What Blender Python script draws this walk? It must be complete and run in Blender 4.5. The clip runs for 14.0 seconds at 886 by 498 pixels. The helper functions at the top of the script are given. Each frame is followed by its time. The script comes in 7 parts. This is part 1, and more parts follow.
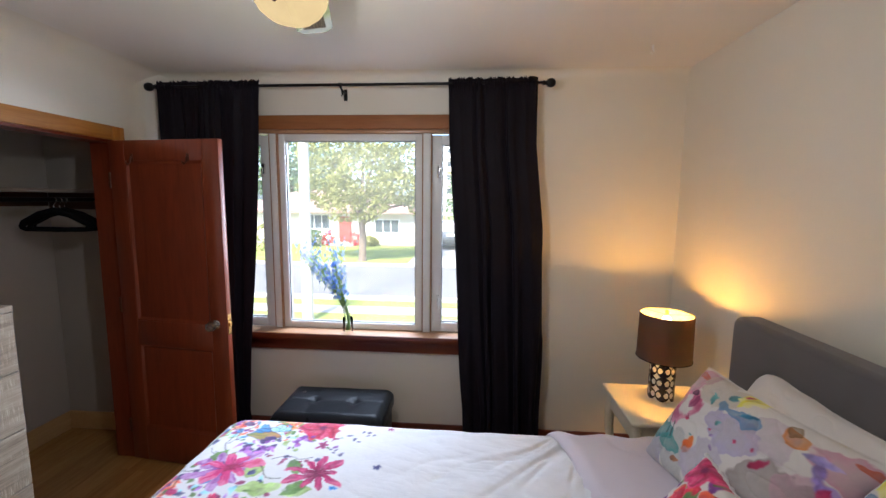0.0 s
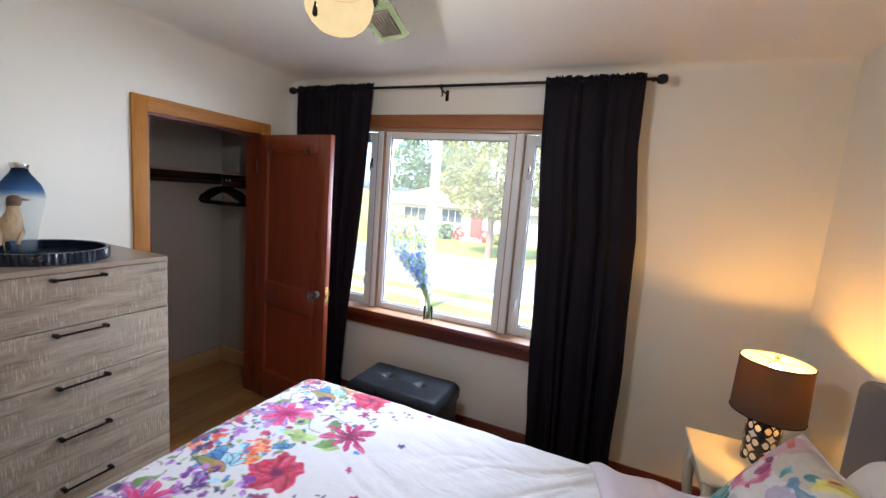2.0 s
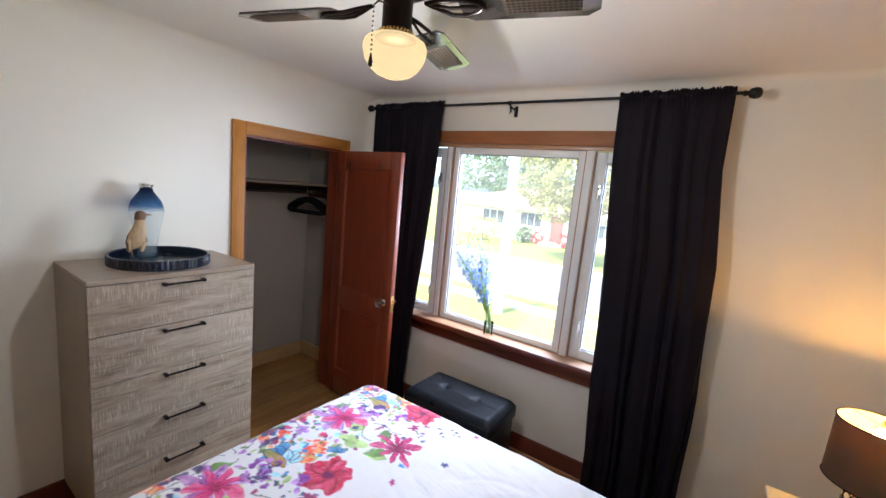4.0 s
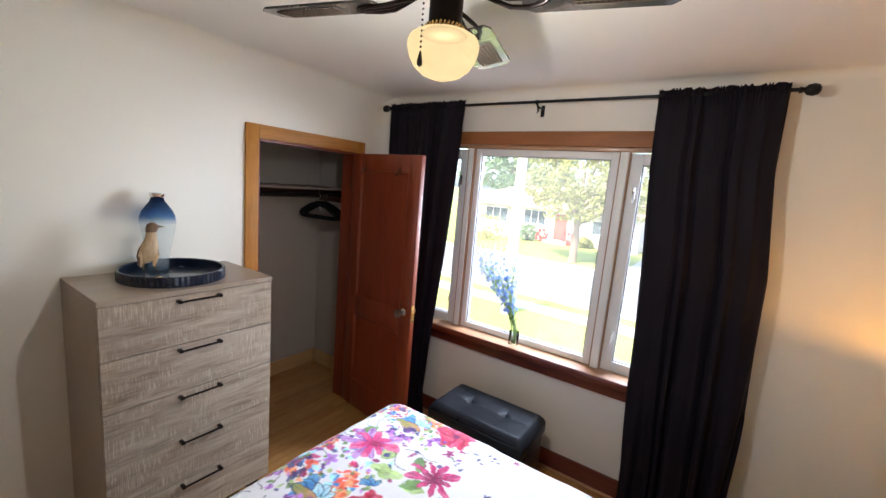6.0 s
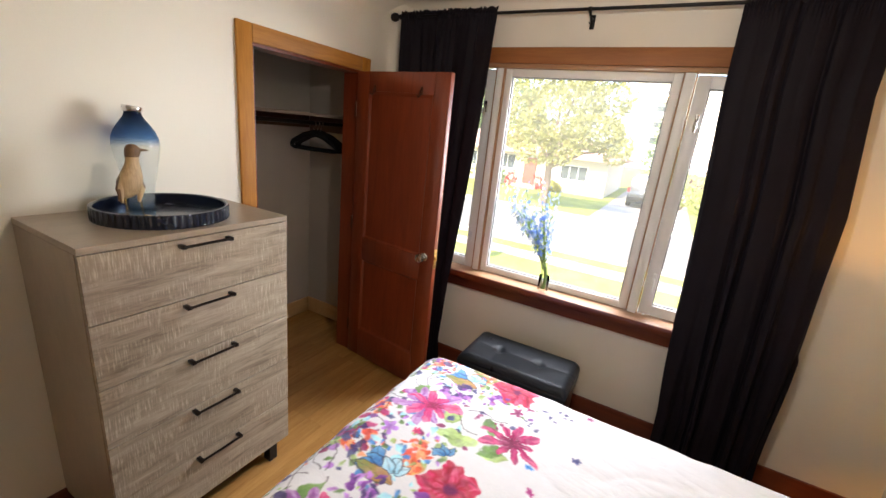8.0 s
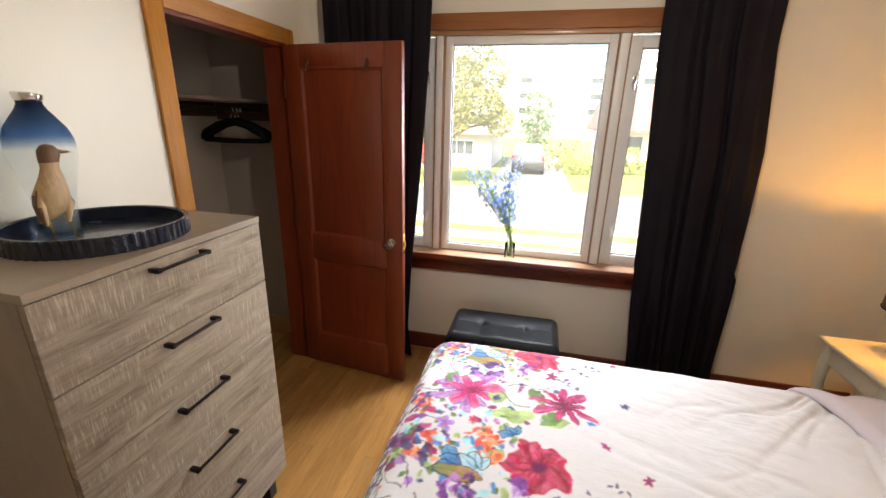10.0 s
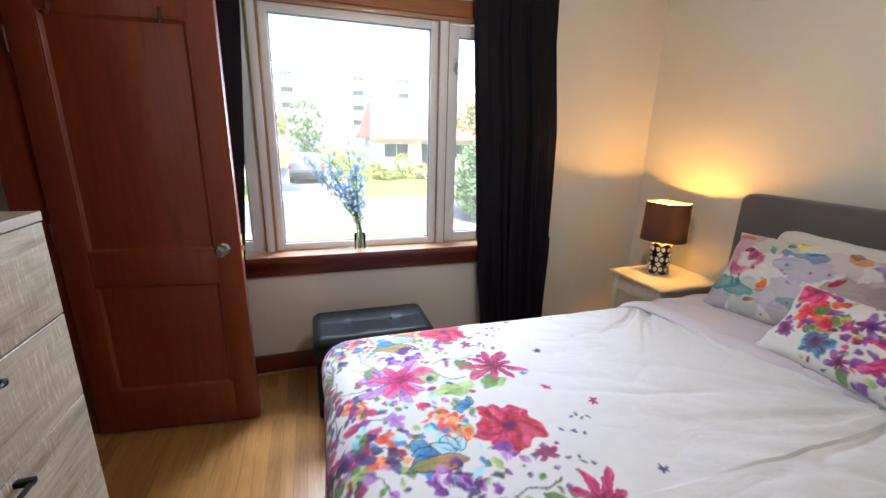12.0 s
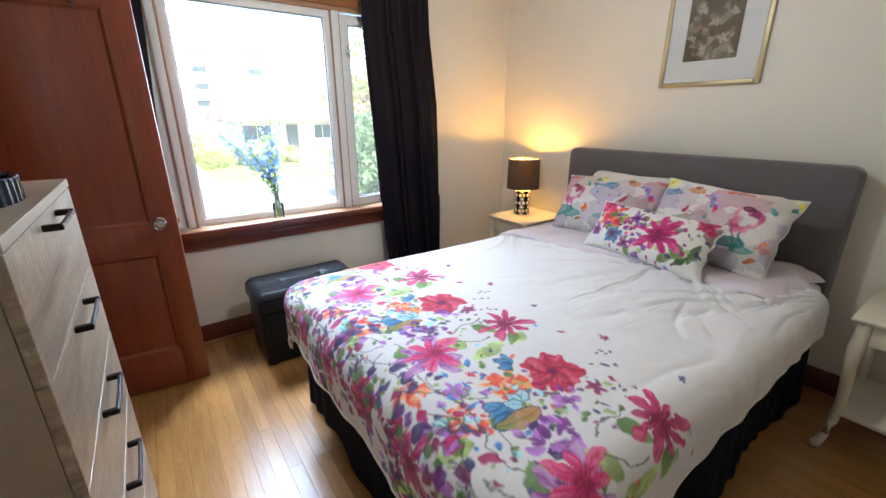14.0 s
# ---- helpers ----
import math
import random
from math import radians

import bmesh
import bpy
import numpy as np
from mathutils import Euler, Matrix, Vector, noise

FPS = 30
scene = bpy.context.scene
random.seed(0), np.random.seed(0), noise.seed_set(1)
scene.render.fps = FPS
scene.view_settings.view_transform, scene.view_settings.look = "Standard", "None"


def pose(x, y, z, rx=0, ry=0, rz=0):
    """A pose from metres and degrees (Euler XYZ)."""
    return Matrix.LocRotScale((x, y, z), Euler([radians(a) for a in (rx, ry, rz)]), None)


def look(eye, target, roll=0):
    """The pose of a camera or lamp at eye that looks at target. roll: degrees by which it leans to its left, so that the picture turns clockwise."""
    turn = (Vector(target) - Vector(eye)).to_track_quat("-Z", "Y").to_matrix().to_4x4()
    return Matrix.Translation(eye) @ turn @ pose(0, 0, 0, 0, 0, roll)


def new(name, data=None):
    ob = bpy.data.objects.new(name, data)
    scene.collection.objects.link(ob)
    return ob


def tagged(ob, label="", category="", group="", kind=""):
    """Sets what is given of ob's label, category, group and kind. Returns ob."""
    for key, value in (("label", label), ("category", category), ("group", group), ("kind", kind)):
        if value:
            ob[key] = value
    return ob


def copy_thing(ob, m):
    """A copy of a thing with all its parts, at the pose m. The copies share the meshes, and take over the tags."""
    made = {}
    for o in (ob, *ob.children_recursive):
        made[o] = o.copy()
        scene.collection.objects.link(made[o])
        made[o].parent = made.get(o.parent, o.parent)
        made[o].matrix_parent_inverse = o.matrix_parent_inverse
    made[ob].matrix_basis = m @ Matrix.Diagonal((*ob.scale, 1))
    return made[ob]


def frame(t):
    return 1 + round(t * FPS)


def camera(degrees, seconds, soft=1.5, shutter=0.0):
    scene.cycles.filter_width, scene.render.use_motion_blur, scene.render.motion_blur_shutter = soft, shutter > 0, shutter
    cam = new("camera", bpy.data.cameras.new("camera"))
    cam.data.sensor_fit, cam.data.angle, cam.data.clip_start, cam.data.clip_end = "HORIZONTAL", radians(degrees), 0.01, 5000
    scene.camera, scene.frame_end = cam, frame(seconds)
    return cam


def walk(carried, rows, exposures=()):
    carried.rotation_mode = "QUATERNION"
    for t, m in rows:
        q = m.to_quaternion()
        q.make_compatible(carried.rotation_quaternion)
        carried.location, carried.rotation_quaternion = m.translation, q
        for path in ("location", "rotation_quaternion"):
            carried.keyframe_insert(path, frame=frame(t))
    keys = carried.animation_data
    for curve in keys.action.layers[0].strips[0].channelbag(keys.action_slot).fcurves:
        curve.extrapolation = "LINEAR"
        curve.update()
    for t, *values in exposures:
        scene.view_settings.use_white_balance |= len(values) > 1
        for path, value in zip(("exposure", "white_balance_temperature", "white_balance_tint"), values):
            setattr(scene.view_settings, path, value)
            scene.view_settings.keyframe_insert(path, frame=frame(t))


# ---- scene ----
cam = camera(95.2, 14.0)
PATH = [
    (0, (0.121, 0.087, 1.665), (-0.023, 2.067, 1.426), 0.6),
    (0.5, (0.187, 0.105, 1.673), (-0.156, 2.062, 1.449), 1.6),
    (1, (0.229, 0.13, 1.669), (-0.275, 2.052, 1.44), 2.7),
    (1.5, (0.335, 0.137, 1.665), (-0.326, 2.008, 1.419), 3.6),
    (2, (0.442, 0.139, 1.677), (-0.328, 1.964, 1.406), 4.6),
    (2.5, (0.525, 0.154, 1.705), (-0.352, 1.928, 1.415), 5.7),
    (3, (0.528, 0.165, 1.73), (-0.449, 1.882, 1.418), 6.2),
    (3.5, (0.53, 0.161, 1.763), (-0.521, 1.834, 1.457), 6.1),
    (3.7, (0.536, 0.164, 1.774), (-0.554, 1.812, 1.465), 5.9),
    (5.8, (0.377, 0.182, 1.819), (-0.756, 1.805, 1.53), 4.7),
    (6, (0.335, 0.199, 1.819), (-0.774, 1.833, 1.504), 4.9),
    (6.5, (0.214, 0.197, 1.779), (-0.84, 1.853, 1.397), 5.5),
    (7, (0.083, 0.207, 1.744), (-0.918, 1.879, 1.293), 6.0),
    (7.5, (-0.029, 0.231, 1.713), (-0.986, 1.907, 1.189), 6.2),
    (9.8, (-0.541, 0.176, 1.637), (-1.033, 2.015, 1.024), 2.2),
    (10, (-0.574, 0.157, 1.623), (-0.992, 2.015, 1.012), 1.6),
    (10.5, (-0.666, 0.12, 1.583), (-0.844, 2.021, 0.99), 1.1),
    (11, (-0.754, 0.139, 1.529), (-0.634, 2.06, 0.987), 1.4),
    (11.5, (-0.835, 0.228, 1.473), (-0.46, 2.123, 0.954), 1.5),
    (12, (-0.961, 0.268, 1.453), (-0.359, 2.098, 0.917), 1.5),
    (12.5, (-1.033, 0.243, 1.433), (-0.296, 2.014, 0.87), 1.3),
    (13, (-1.113, 0.152, 1.429), (-0.261, 1.855, 0.818), 0.9),
    (13.5, (-1.26, 0.007, 1.418), (-0.295, 1.647, 0.802), 0.2),
    (14, (-1.358, -0.13, 1.431), (-0.249, 1.412, 0.805), -0.2),
]
EXPOSURES = [(0.0, 3.42, 5150, 9), (3.0, 3.72, 5100, 10), (6.0, 3.77, 5300, 10), (7.5, 3.84, 5900, 10), (10.0, 3.8, 6150, 10), (12.0, 3.7, 5300, 8), (13.0, 3.8, 5250, 6), (14.0, 4.08, 5050, 4)]
walk(cam, [(t, look(eye, target, roll)) for t, eye, target, roll in PATH], EXPOSURES)

# ---- world, sun, lamps ----
world = bpy.data.worlds.new("sky")
scene.world = world
world.use_nodes = True
wn = world.node_tree
sky = wn.nodes.new("ShaderNodeTexSky")
sky.sky_type, sky.sun_disc = "NISHITA", False
sky.sun_elevation, sky.sun_rotation = radians(48), radians(195)
sky.air_density, sky.dust_density = 1.0, 2.5
wn.links.new(sky.outputs[0], wn.nodes["Background"].inputs[0])
wn.nodes["Background"].inputs[1].default_value = 0.055


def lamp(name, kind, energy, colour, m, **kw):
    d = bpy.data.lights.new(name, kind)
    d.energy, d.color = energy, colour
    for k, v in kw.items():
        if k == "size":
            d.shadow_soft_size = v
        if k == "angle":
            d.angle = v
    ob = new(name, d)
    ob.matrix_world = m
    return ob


lamp("sun", "SUN", 1.35, (1.0, 0.80, 0.52), look((-3, -12, 14), (0, 0, 0)), angle=radians(10))
lamp("lamp_bulb_light", "POINT", 0.98, (1.0, 0.41, 0.042), pose(1.125, 2.19, 1.057), size=0.018)
# added lamp, unseen outside the window; stands in for daylight from that side
sky_lamp = lamp("sky_fill_lamp", "AREA", 90.0, (1.0, 0.98, 0.95), look((5.5, 8.0, 1.9), (-1.3, 1.7, 1.4)))
lamp("fan_bulb_light", "POINT", 8.0, (1.0, 0.91, 0.82), pose(-0.33, 1.1, 2.155), size=0.02)
# second unseen lamp above the window view, added to light the bed
high_lamp = lamp("high_sky_fill_lamp", "AREA", 19.0, (0.98, 0.98, 1.0), look((-0.45, 3.7, 2.80), (-0.45, 1.0, 0.65)))
high_lamp.data.shape, high_lamp.data.size, high_lamp.data.size_y = "RECTANGLE", 1.7, 0.6
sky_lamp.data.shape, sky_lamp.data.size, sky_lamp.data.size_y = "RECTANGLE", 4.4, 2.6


# ---- materials ----
def mat(name):
    m = bpy.data.materials.new(name)
    m.use_nodes = True
    return m, m.node_tree, m.node_tree.nodes["Principled BSDF"]


def ramp(nt, fac, stops):
    r = nt.nodes.new("ShaderNodeValToRGB")
    nt.links.new(fac, r.inputs[0])
    while len(r.color_ramp.elements) < len(stops):
        r.color_ramp.elements.new(0.5)
    for e, (p, c) in zip(r.color_ramp.elements, stops):
        e.position, e.color = p, (*c, 1)
    return r.outputs[0]


def coords(nt, scale=(1, 1, 1), rot=(0, 0, 0), kind="Object"):
    tc = nt.nodes.new("ShaderNodeTexCoord")
    mp = nt.nodes.new("ShaderNodeMapping")
    mp.inputs["Scale"].default_value = scale
    mp.inputs["Rotation"].default_value = rot
    nt.links.new(tc.outputs[kind], mp.inputs[0])
    return mp.outputs[0]


def noise_tex(nt, vec, scale, detail=4.0, rough=0.55, dist=0.0):
    n = nt.nodes.new("ShaderNodeTexNoise")
    n.inputs["Scale"].default_value, n.inputs["Detail"].default_value = scale, detail
    n.inputs["Roughness"].default_value, n.inputs["Distortion"].default_value = rough, dist
    nt.links.new(vec, n.inputs["Vector"])
    return n.outputs["Fac"]


def bump(nt, bsdf, height, strength, distance=0.01, prev=None):
    b = nt.nodes.new("ShaderNodeBump")
    b.inputs["Strength"].default_value, b.inputs["Distance"].default_value = strength, distance
    nt.links.new(height, b.inputs["Height"])
    if prev:
        nt.links.new(prev, b.inputs["Normal"])
    nt.links.new(b.outputs[0], bsdf.inputs["Normal"])
    return b.outputs[0]


def mixcol(nt, fac, a, b, mode="MIX"):
    m = nt.nodes.new("ShaderNodeMix")
    m.data_type, m.blend_type = "RGBA", mode
    for sock, v in ((m.inputs[0], fac), (m.inputs[6], a), (m.inputs[7], b)):
        if isinstance(v, (int, float)):
            sock.default_value = v
        elif isinstance(v, tuple):
            sock.default_value = (*v, 1)
        else:
            nt.links.new(v, sock)
    return m.outputs[2]


def plain(name, c, rough=0.5, metal=0.0, vary=0.12, scale=6.0, fine=90.0, bumpy=0.08, coat=0.0, sheen=0.0):
    """A painted or moulded surface with soft variation at two scales and a fine relief."""
    m, nt, b = mat(name)
    v = coords(nt)
    n1, n2 = noise_tex(nt, v, scale, 5), noise_tex(nt, v, fine, 3)
    lo, hi = tuple(max(0, x * (1 - vary)) for x in c), tuple(min(1, x * (1 + vary)) for x in c)
    col = ramp(nt, n1, [(0.3, lo), (0.7, hi)])
    col = mixcol(nt, 0.25, col, ramp(nt, n2, [(0.35, lo), (0.65, hi)]))
    nt.links.new(col, b.inputs["Base Color"])
    b.inputs["Metallic"].default_value = metal
    rr = nt.nodes.new("ShaderNodeMapRange")
    rr.inputs[3].default_value, rr.inputs[4].default_value = max(0.02, rough - 0.08), min(1, rough + 0.08)
    nt.links.new(n1, rr.inputs[0])
    nt.links.new(rr.outputs[0], b.inputs["Roughness"])
    b.inputs["Coat Weight"].default_value = coat
    b.inputs["Sheen Weight"].default_value = sheen
    if bumpy:
        bump(nt, b, n2, bumpy, 0.004)
    return m


def wood(name, dark, light, axis="z", rough=0.35, grain=1.0, coat=0.0, per_piece=0.0, knots=0.0):
    """Wood with long grain along one axis; per_piece shifts the tone from piece to piece."""
    m, nt, b = mat(name)
    s = {"x": (1.2, 14, 14), "y": (14, 1.2, 14), "z": (14, 14, 1.2)}[axis]
    v = coords(nt, s)
    if per_piece:
        oi = nt.nodes.new("ShaderNodeObjectInfo")
        add = nt.nodes.new("ShaderNodeVectorMath")
        sc = nt.nodes.new("ShaderNodeMath")
        sc.operation = "MULTIPLY"
        sc.inputs[1].default_value = 40
        nt.links.new(oi.outputs["Random"], sc.inputs[0])
        nt.links.new(v, add.inputs[0])
        nt.links.new(sc.outputs[0], add.inputs[1])
        v = add.outputs[0]
    n1 = noise_tex(nt, v, 1.6 * grain, 6, 0.6, 1.2)
    n2 = noise_tex(nt, v, 9.0 * grain, 4, 0.7, 0.3)
    mid = tuple((p + q) / 2 for p, q in zip(dark, light))
    col = ramp(nt, n1, [(0.28, dark), (0.5, mid), (0.72, light)])
    col = mixcol(nt, 0.35, col, ramp(nt, n2, [(0.35, dark), (0.65, light)]))
    if per_piece:
        hsv = nt.nodes.new("ShaderNodeHueSaturation")
        mr = nt.nodes.new("ShaderNodeMapRange")
        mr.inputs[3].default_value, mr.inputs[4].default_value = 1 - per_piece, 1 + per_piece
        nt.links.new(oi.outputs["Random"], mr.inputs[0])
        nt.links.new(mr.outputs[0], hsv.inputs["Value"])
        nt.links.new(col, hsv.inputs["Color"])
        col = hsv.outputs[0]
    nt.links.new(col, b.inputs["Base Color"])
    rr = nt.nodes.new("ShaderNodeMapRange")
    rr.inputs[3].default_value, rr.inputs[4].default_value = rough - 0.07, rough + 0.1
    nt.links.new(n2, rr.inputs[0])
    nt.links.new(rr.outputs[0], b.inputs["Roughness"])
    b.inputs["Coat Weight"].default_value, b.inputs["Coat Roughness"].default_value = coat, 0.15
    bump(nt, b, n2, 0.06, 0.002)
    return m


def fabric(name, c, rough=0.9, vary=0.12, weave=900.0, strength=0.25, sheen=0.2):
    m, nt, b = mat(name)
    v = coords(nt)
    n1, n2 = noise_tex(nt, v, 7, 4), noise_tex(nt, v, weave, 2)
    lo, hi = tuple(x * (1 - vary) for x in c), tuple(min(1, x * (1 + vary)) for x in c)
    col = mixcol(nt, 0.5, ramp(nt, n1, [(0.3, lo), (0.7, hi)]), ramp(nt, n2, [(0.3, lo), (0.7, hi)]))
    nt.links.new(col, b.inputs["Base Color"])
    b.inputs["Roughness"].default_value = rough
    b.inputs["Sheen Weight"].default_value = sheen
    b.inputs["Specular IOR Level"].default_value = 0.08
    bump(nt, b, n2, strength, 0.0015)
    return m


def printed(name, rough=0.85, weave=700.0, strength=0.15):
    """Cloth that carries a printed pattern from the mesh's own colour layer."""
    m, nt, b = mat(name)
    at = nt.nodes.new("ShaderNodeAttribute")
    at.attribute_name = "print"
    v = coords(nt)
    n2 = noise_tex(nt, v, weave, 2)
    n1 = noise_tex(nt, v, 25, 4)
    col = mixcol(nt, 0.10, at.outputs["Color"], ramp(nt, n1, [(0.3, (0.6, 0.6, 0.6)), (0.7, (1, 1, 1))]), "MULTIPLY")
    nt.links.new(col, b.inputs["Base Color"])
    b.inputs["Roughness"].default_value = rough
    b.inputs["Sheen Weight"].default_value = 0.15
    crumple = noise_tex(nt, coords(nt, (1, 1.7, 1)), 17, 6, 0.62, 1.0)
    bump(nt, b, n2, strength, 0.001, bump(nt, b, crumple, 0.28, 0.008))
    return m


def glow(name, c, strength, base=(0.8, 0.75, 0.65)):
    m, nt, b = mat(name)
    v = coords(nt)
    n = noise_tex(nt, v, 18, 4)
    col = ramp(nt, n, [(0.3, tuple(x * 0.86 for x in c)), (0.7, c)])
    b.inputs["Base Color"].default_value = (*base, 1)
    nt.links.new(col, b.inputs["Emission Color"])
    b.inputs["Emission Strength"].default_value = strength
    b.inputs["Roughness"].default_value = 0.3
    return m


def pane_mat(name, tint=(1, 1, 1), gloss=1.0, veil=0.0):
    """Thin glass; its last argument mixes in a pale translucent haze to imitate glare."""
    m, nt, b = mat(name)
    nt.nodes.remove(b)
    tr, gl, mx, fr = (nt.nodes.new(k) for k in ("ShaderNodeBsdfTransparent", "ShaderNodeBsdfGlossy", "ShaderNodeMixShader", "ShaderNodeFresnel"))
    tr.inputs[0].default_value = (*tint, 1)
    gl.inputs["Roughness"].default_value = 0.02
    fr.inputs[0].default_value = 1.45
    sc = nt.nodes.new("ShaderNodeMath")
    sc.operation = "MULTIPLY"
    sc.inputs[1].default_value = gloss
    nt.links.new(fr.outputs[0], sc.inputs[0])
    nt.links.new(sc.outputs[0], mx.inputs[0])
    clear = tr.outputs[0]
    if veil:
        haze_bsdf, dm = nt.nodes.new("ShaderNodeBsdfTranslucent"), nt.nodes.new("ShaderNodeMixShader")
        haze_bsdf.inputs[0].default_value = (0.95, 0.90, 0.74, 1)
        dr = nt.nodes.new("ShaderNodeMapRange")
        dr.inputs[3].default_value, dr.inputs[4].default_value = veil * 0.7, veil * 1.3
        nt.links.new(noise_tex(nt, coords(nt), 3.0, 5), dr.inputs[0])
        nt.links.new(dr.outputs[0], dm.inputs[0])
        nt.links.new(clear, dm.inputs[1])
        nt.links.new(haze_bsdf.outputs[0], dm.inputs[2])
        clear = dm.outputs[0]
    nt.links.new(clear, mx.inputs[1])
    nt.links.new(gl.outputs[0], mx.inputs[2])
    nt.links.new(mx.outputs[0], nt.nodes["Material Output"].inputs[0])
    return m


def grey_oak(name, upright=False, contrast=1.0):
    """Weathered grey laminate: streaky long grain, crossed in bands by fine saw marks."""
    m, nt, b = mat(name)
    oi = nt.nodes.new("ShaderNodeObjectInfo")
    shift = nt.nodes.new("ShaderNodeMath")
    shift.operation = "MULTIPLY"
    shift.inputs[1].default_value = 31.0
    nt.links.new(oi.outputs["Random"], shift.inputs[0])

    def field(across, along, height, detail, rough, dist=0.0):
        sc = (across, height, along) if upright else (across, along, height)
        add = nt.nodes.new("ShaderNodeVectorMath")
        nt.links.new(coords(nt, sc), add.inputs[0])
        nt.links.new(shift.outputs[0], add.inputs[1])
        return noise_tex(nt, add.outputs[0], 1.0, detail, rough, dist)

    long, fine = field(6, 3.0, 26, 8, 0.68, 0.7), field(40, 9, 150, 3, 0.6)
    band, saw = field(3, 5.0, 15, 5, 0.62, 0.5), field(50, 210, 17, 3, 0.6)
    base = (0.33, 0.265, 0.195)
    tone = lambda c: tuple(p + (q - p) * contrast for p, q in zip(base, c))
    dark, mid, light = tone((0.145, 0.108, 0.072)), tone((0.325, 0.26, 0.188)), tone((0.49, 0.405, 0.305))
    col = ramp(nt, long, [(0.34, dark), (0.48, mid), (0.66, light)])
    col = mixcol(nt, 0.22, col, ramp(nt, fine, [(0.34, dark), (0.66, light)]))
    patch = ramp(nt, band, [(0.44, (0, 0, 0)), (0.60, (1, 1, 1))])
    part_on = nt.nodes.new("ShaderNodeMath")
    part_on.operation = "MULTIPLY"
    part_on.inputs[1].default_value = 0.7 * contrast
    nt.links.new(patch, part_on.inputs[0])
    col = mixcol(nt, part_on.outputs[0], col, ramp(nt, saw, [(0.40, tone((0.25, 0.195, 0.135))), (0.52, mid), (0.64, tone((0.60, 0.515, 0.395)))]))
    nt.links.new(col, b.inputs["Base Color"])
    rr = nt.nodes.new("ShaderNodeMapRange")
    rr.inputs[3].default_value, rr.inputs[4].default_value = 0.26, 0.40
    b.inputs["Specular IOR Level"].default_value = 0.65
    nt.links.new(long, rr.inputs[0])
    nt.links.new(rr.outputs[0], b.inputs["Roughness"])
    bump(nt, b, saw, 0.10, 0.0015)
    return m


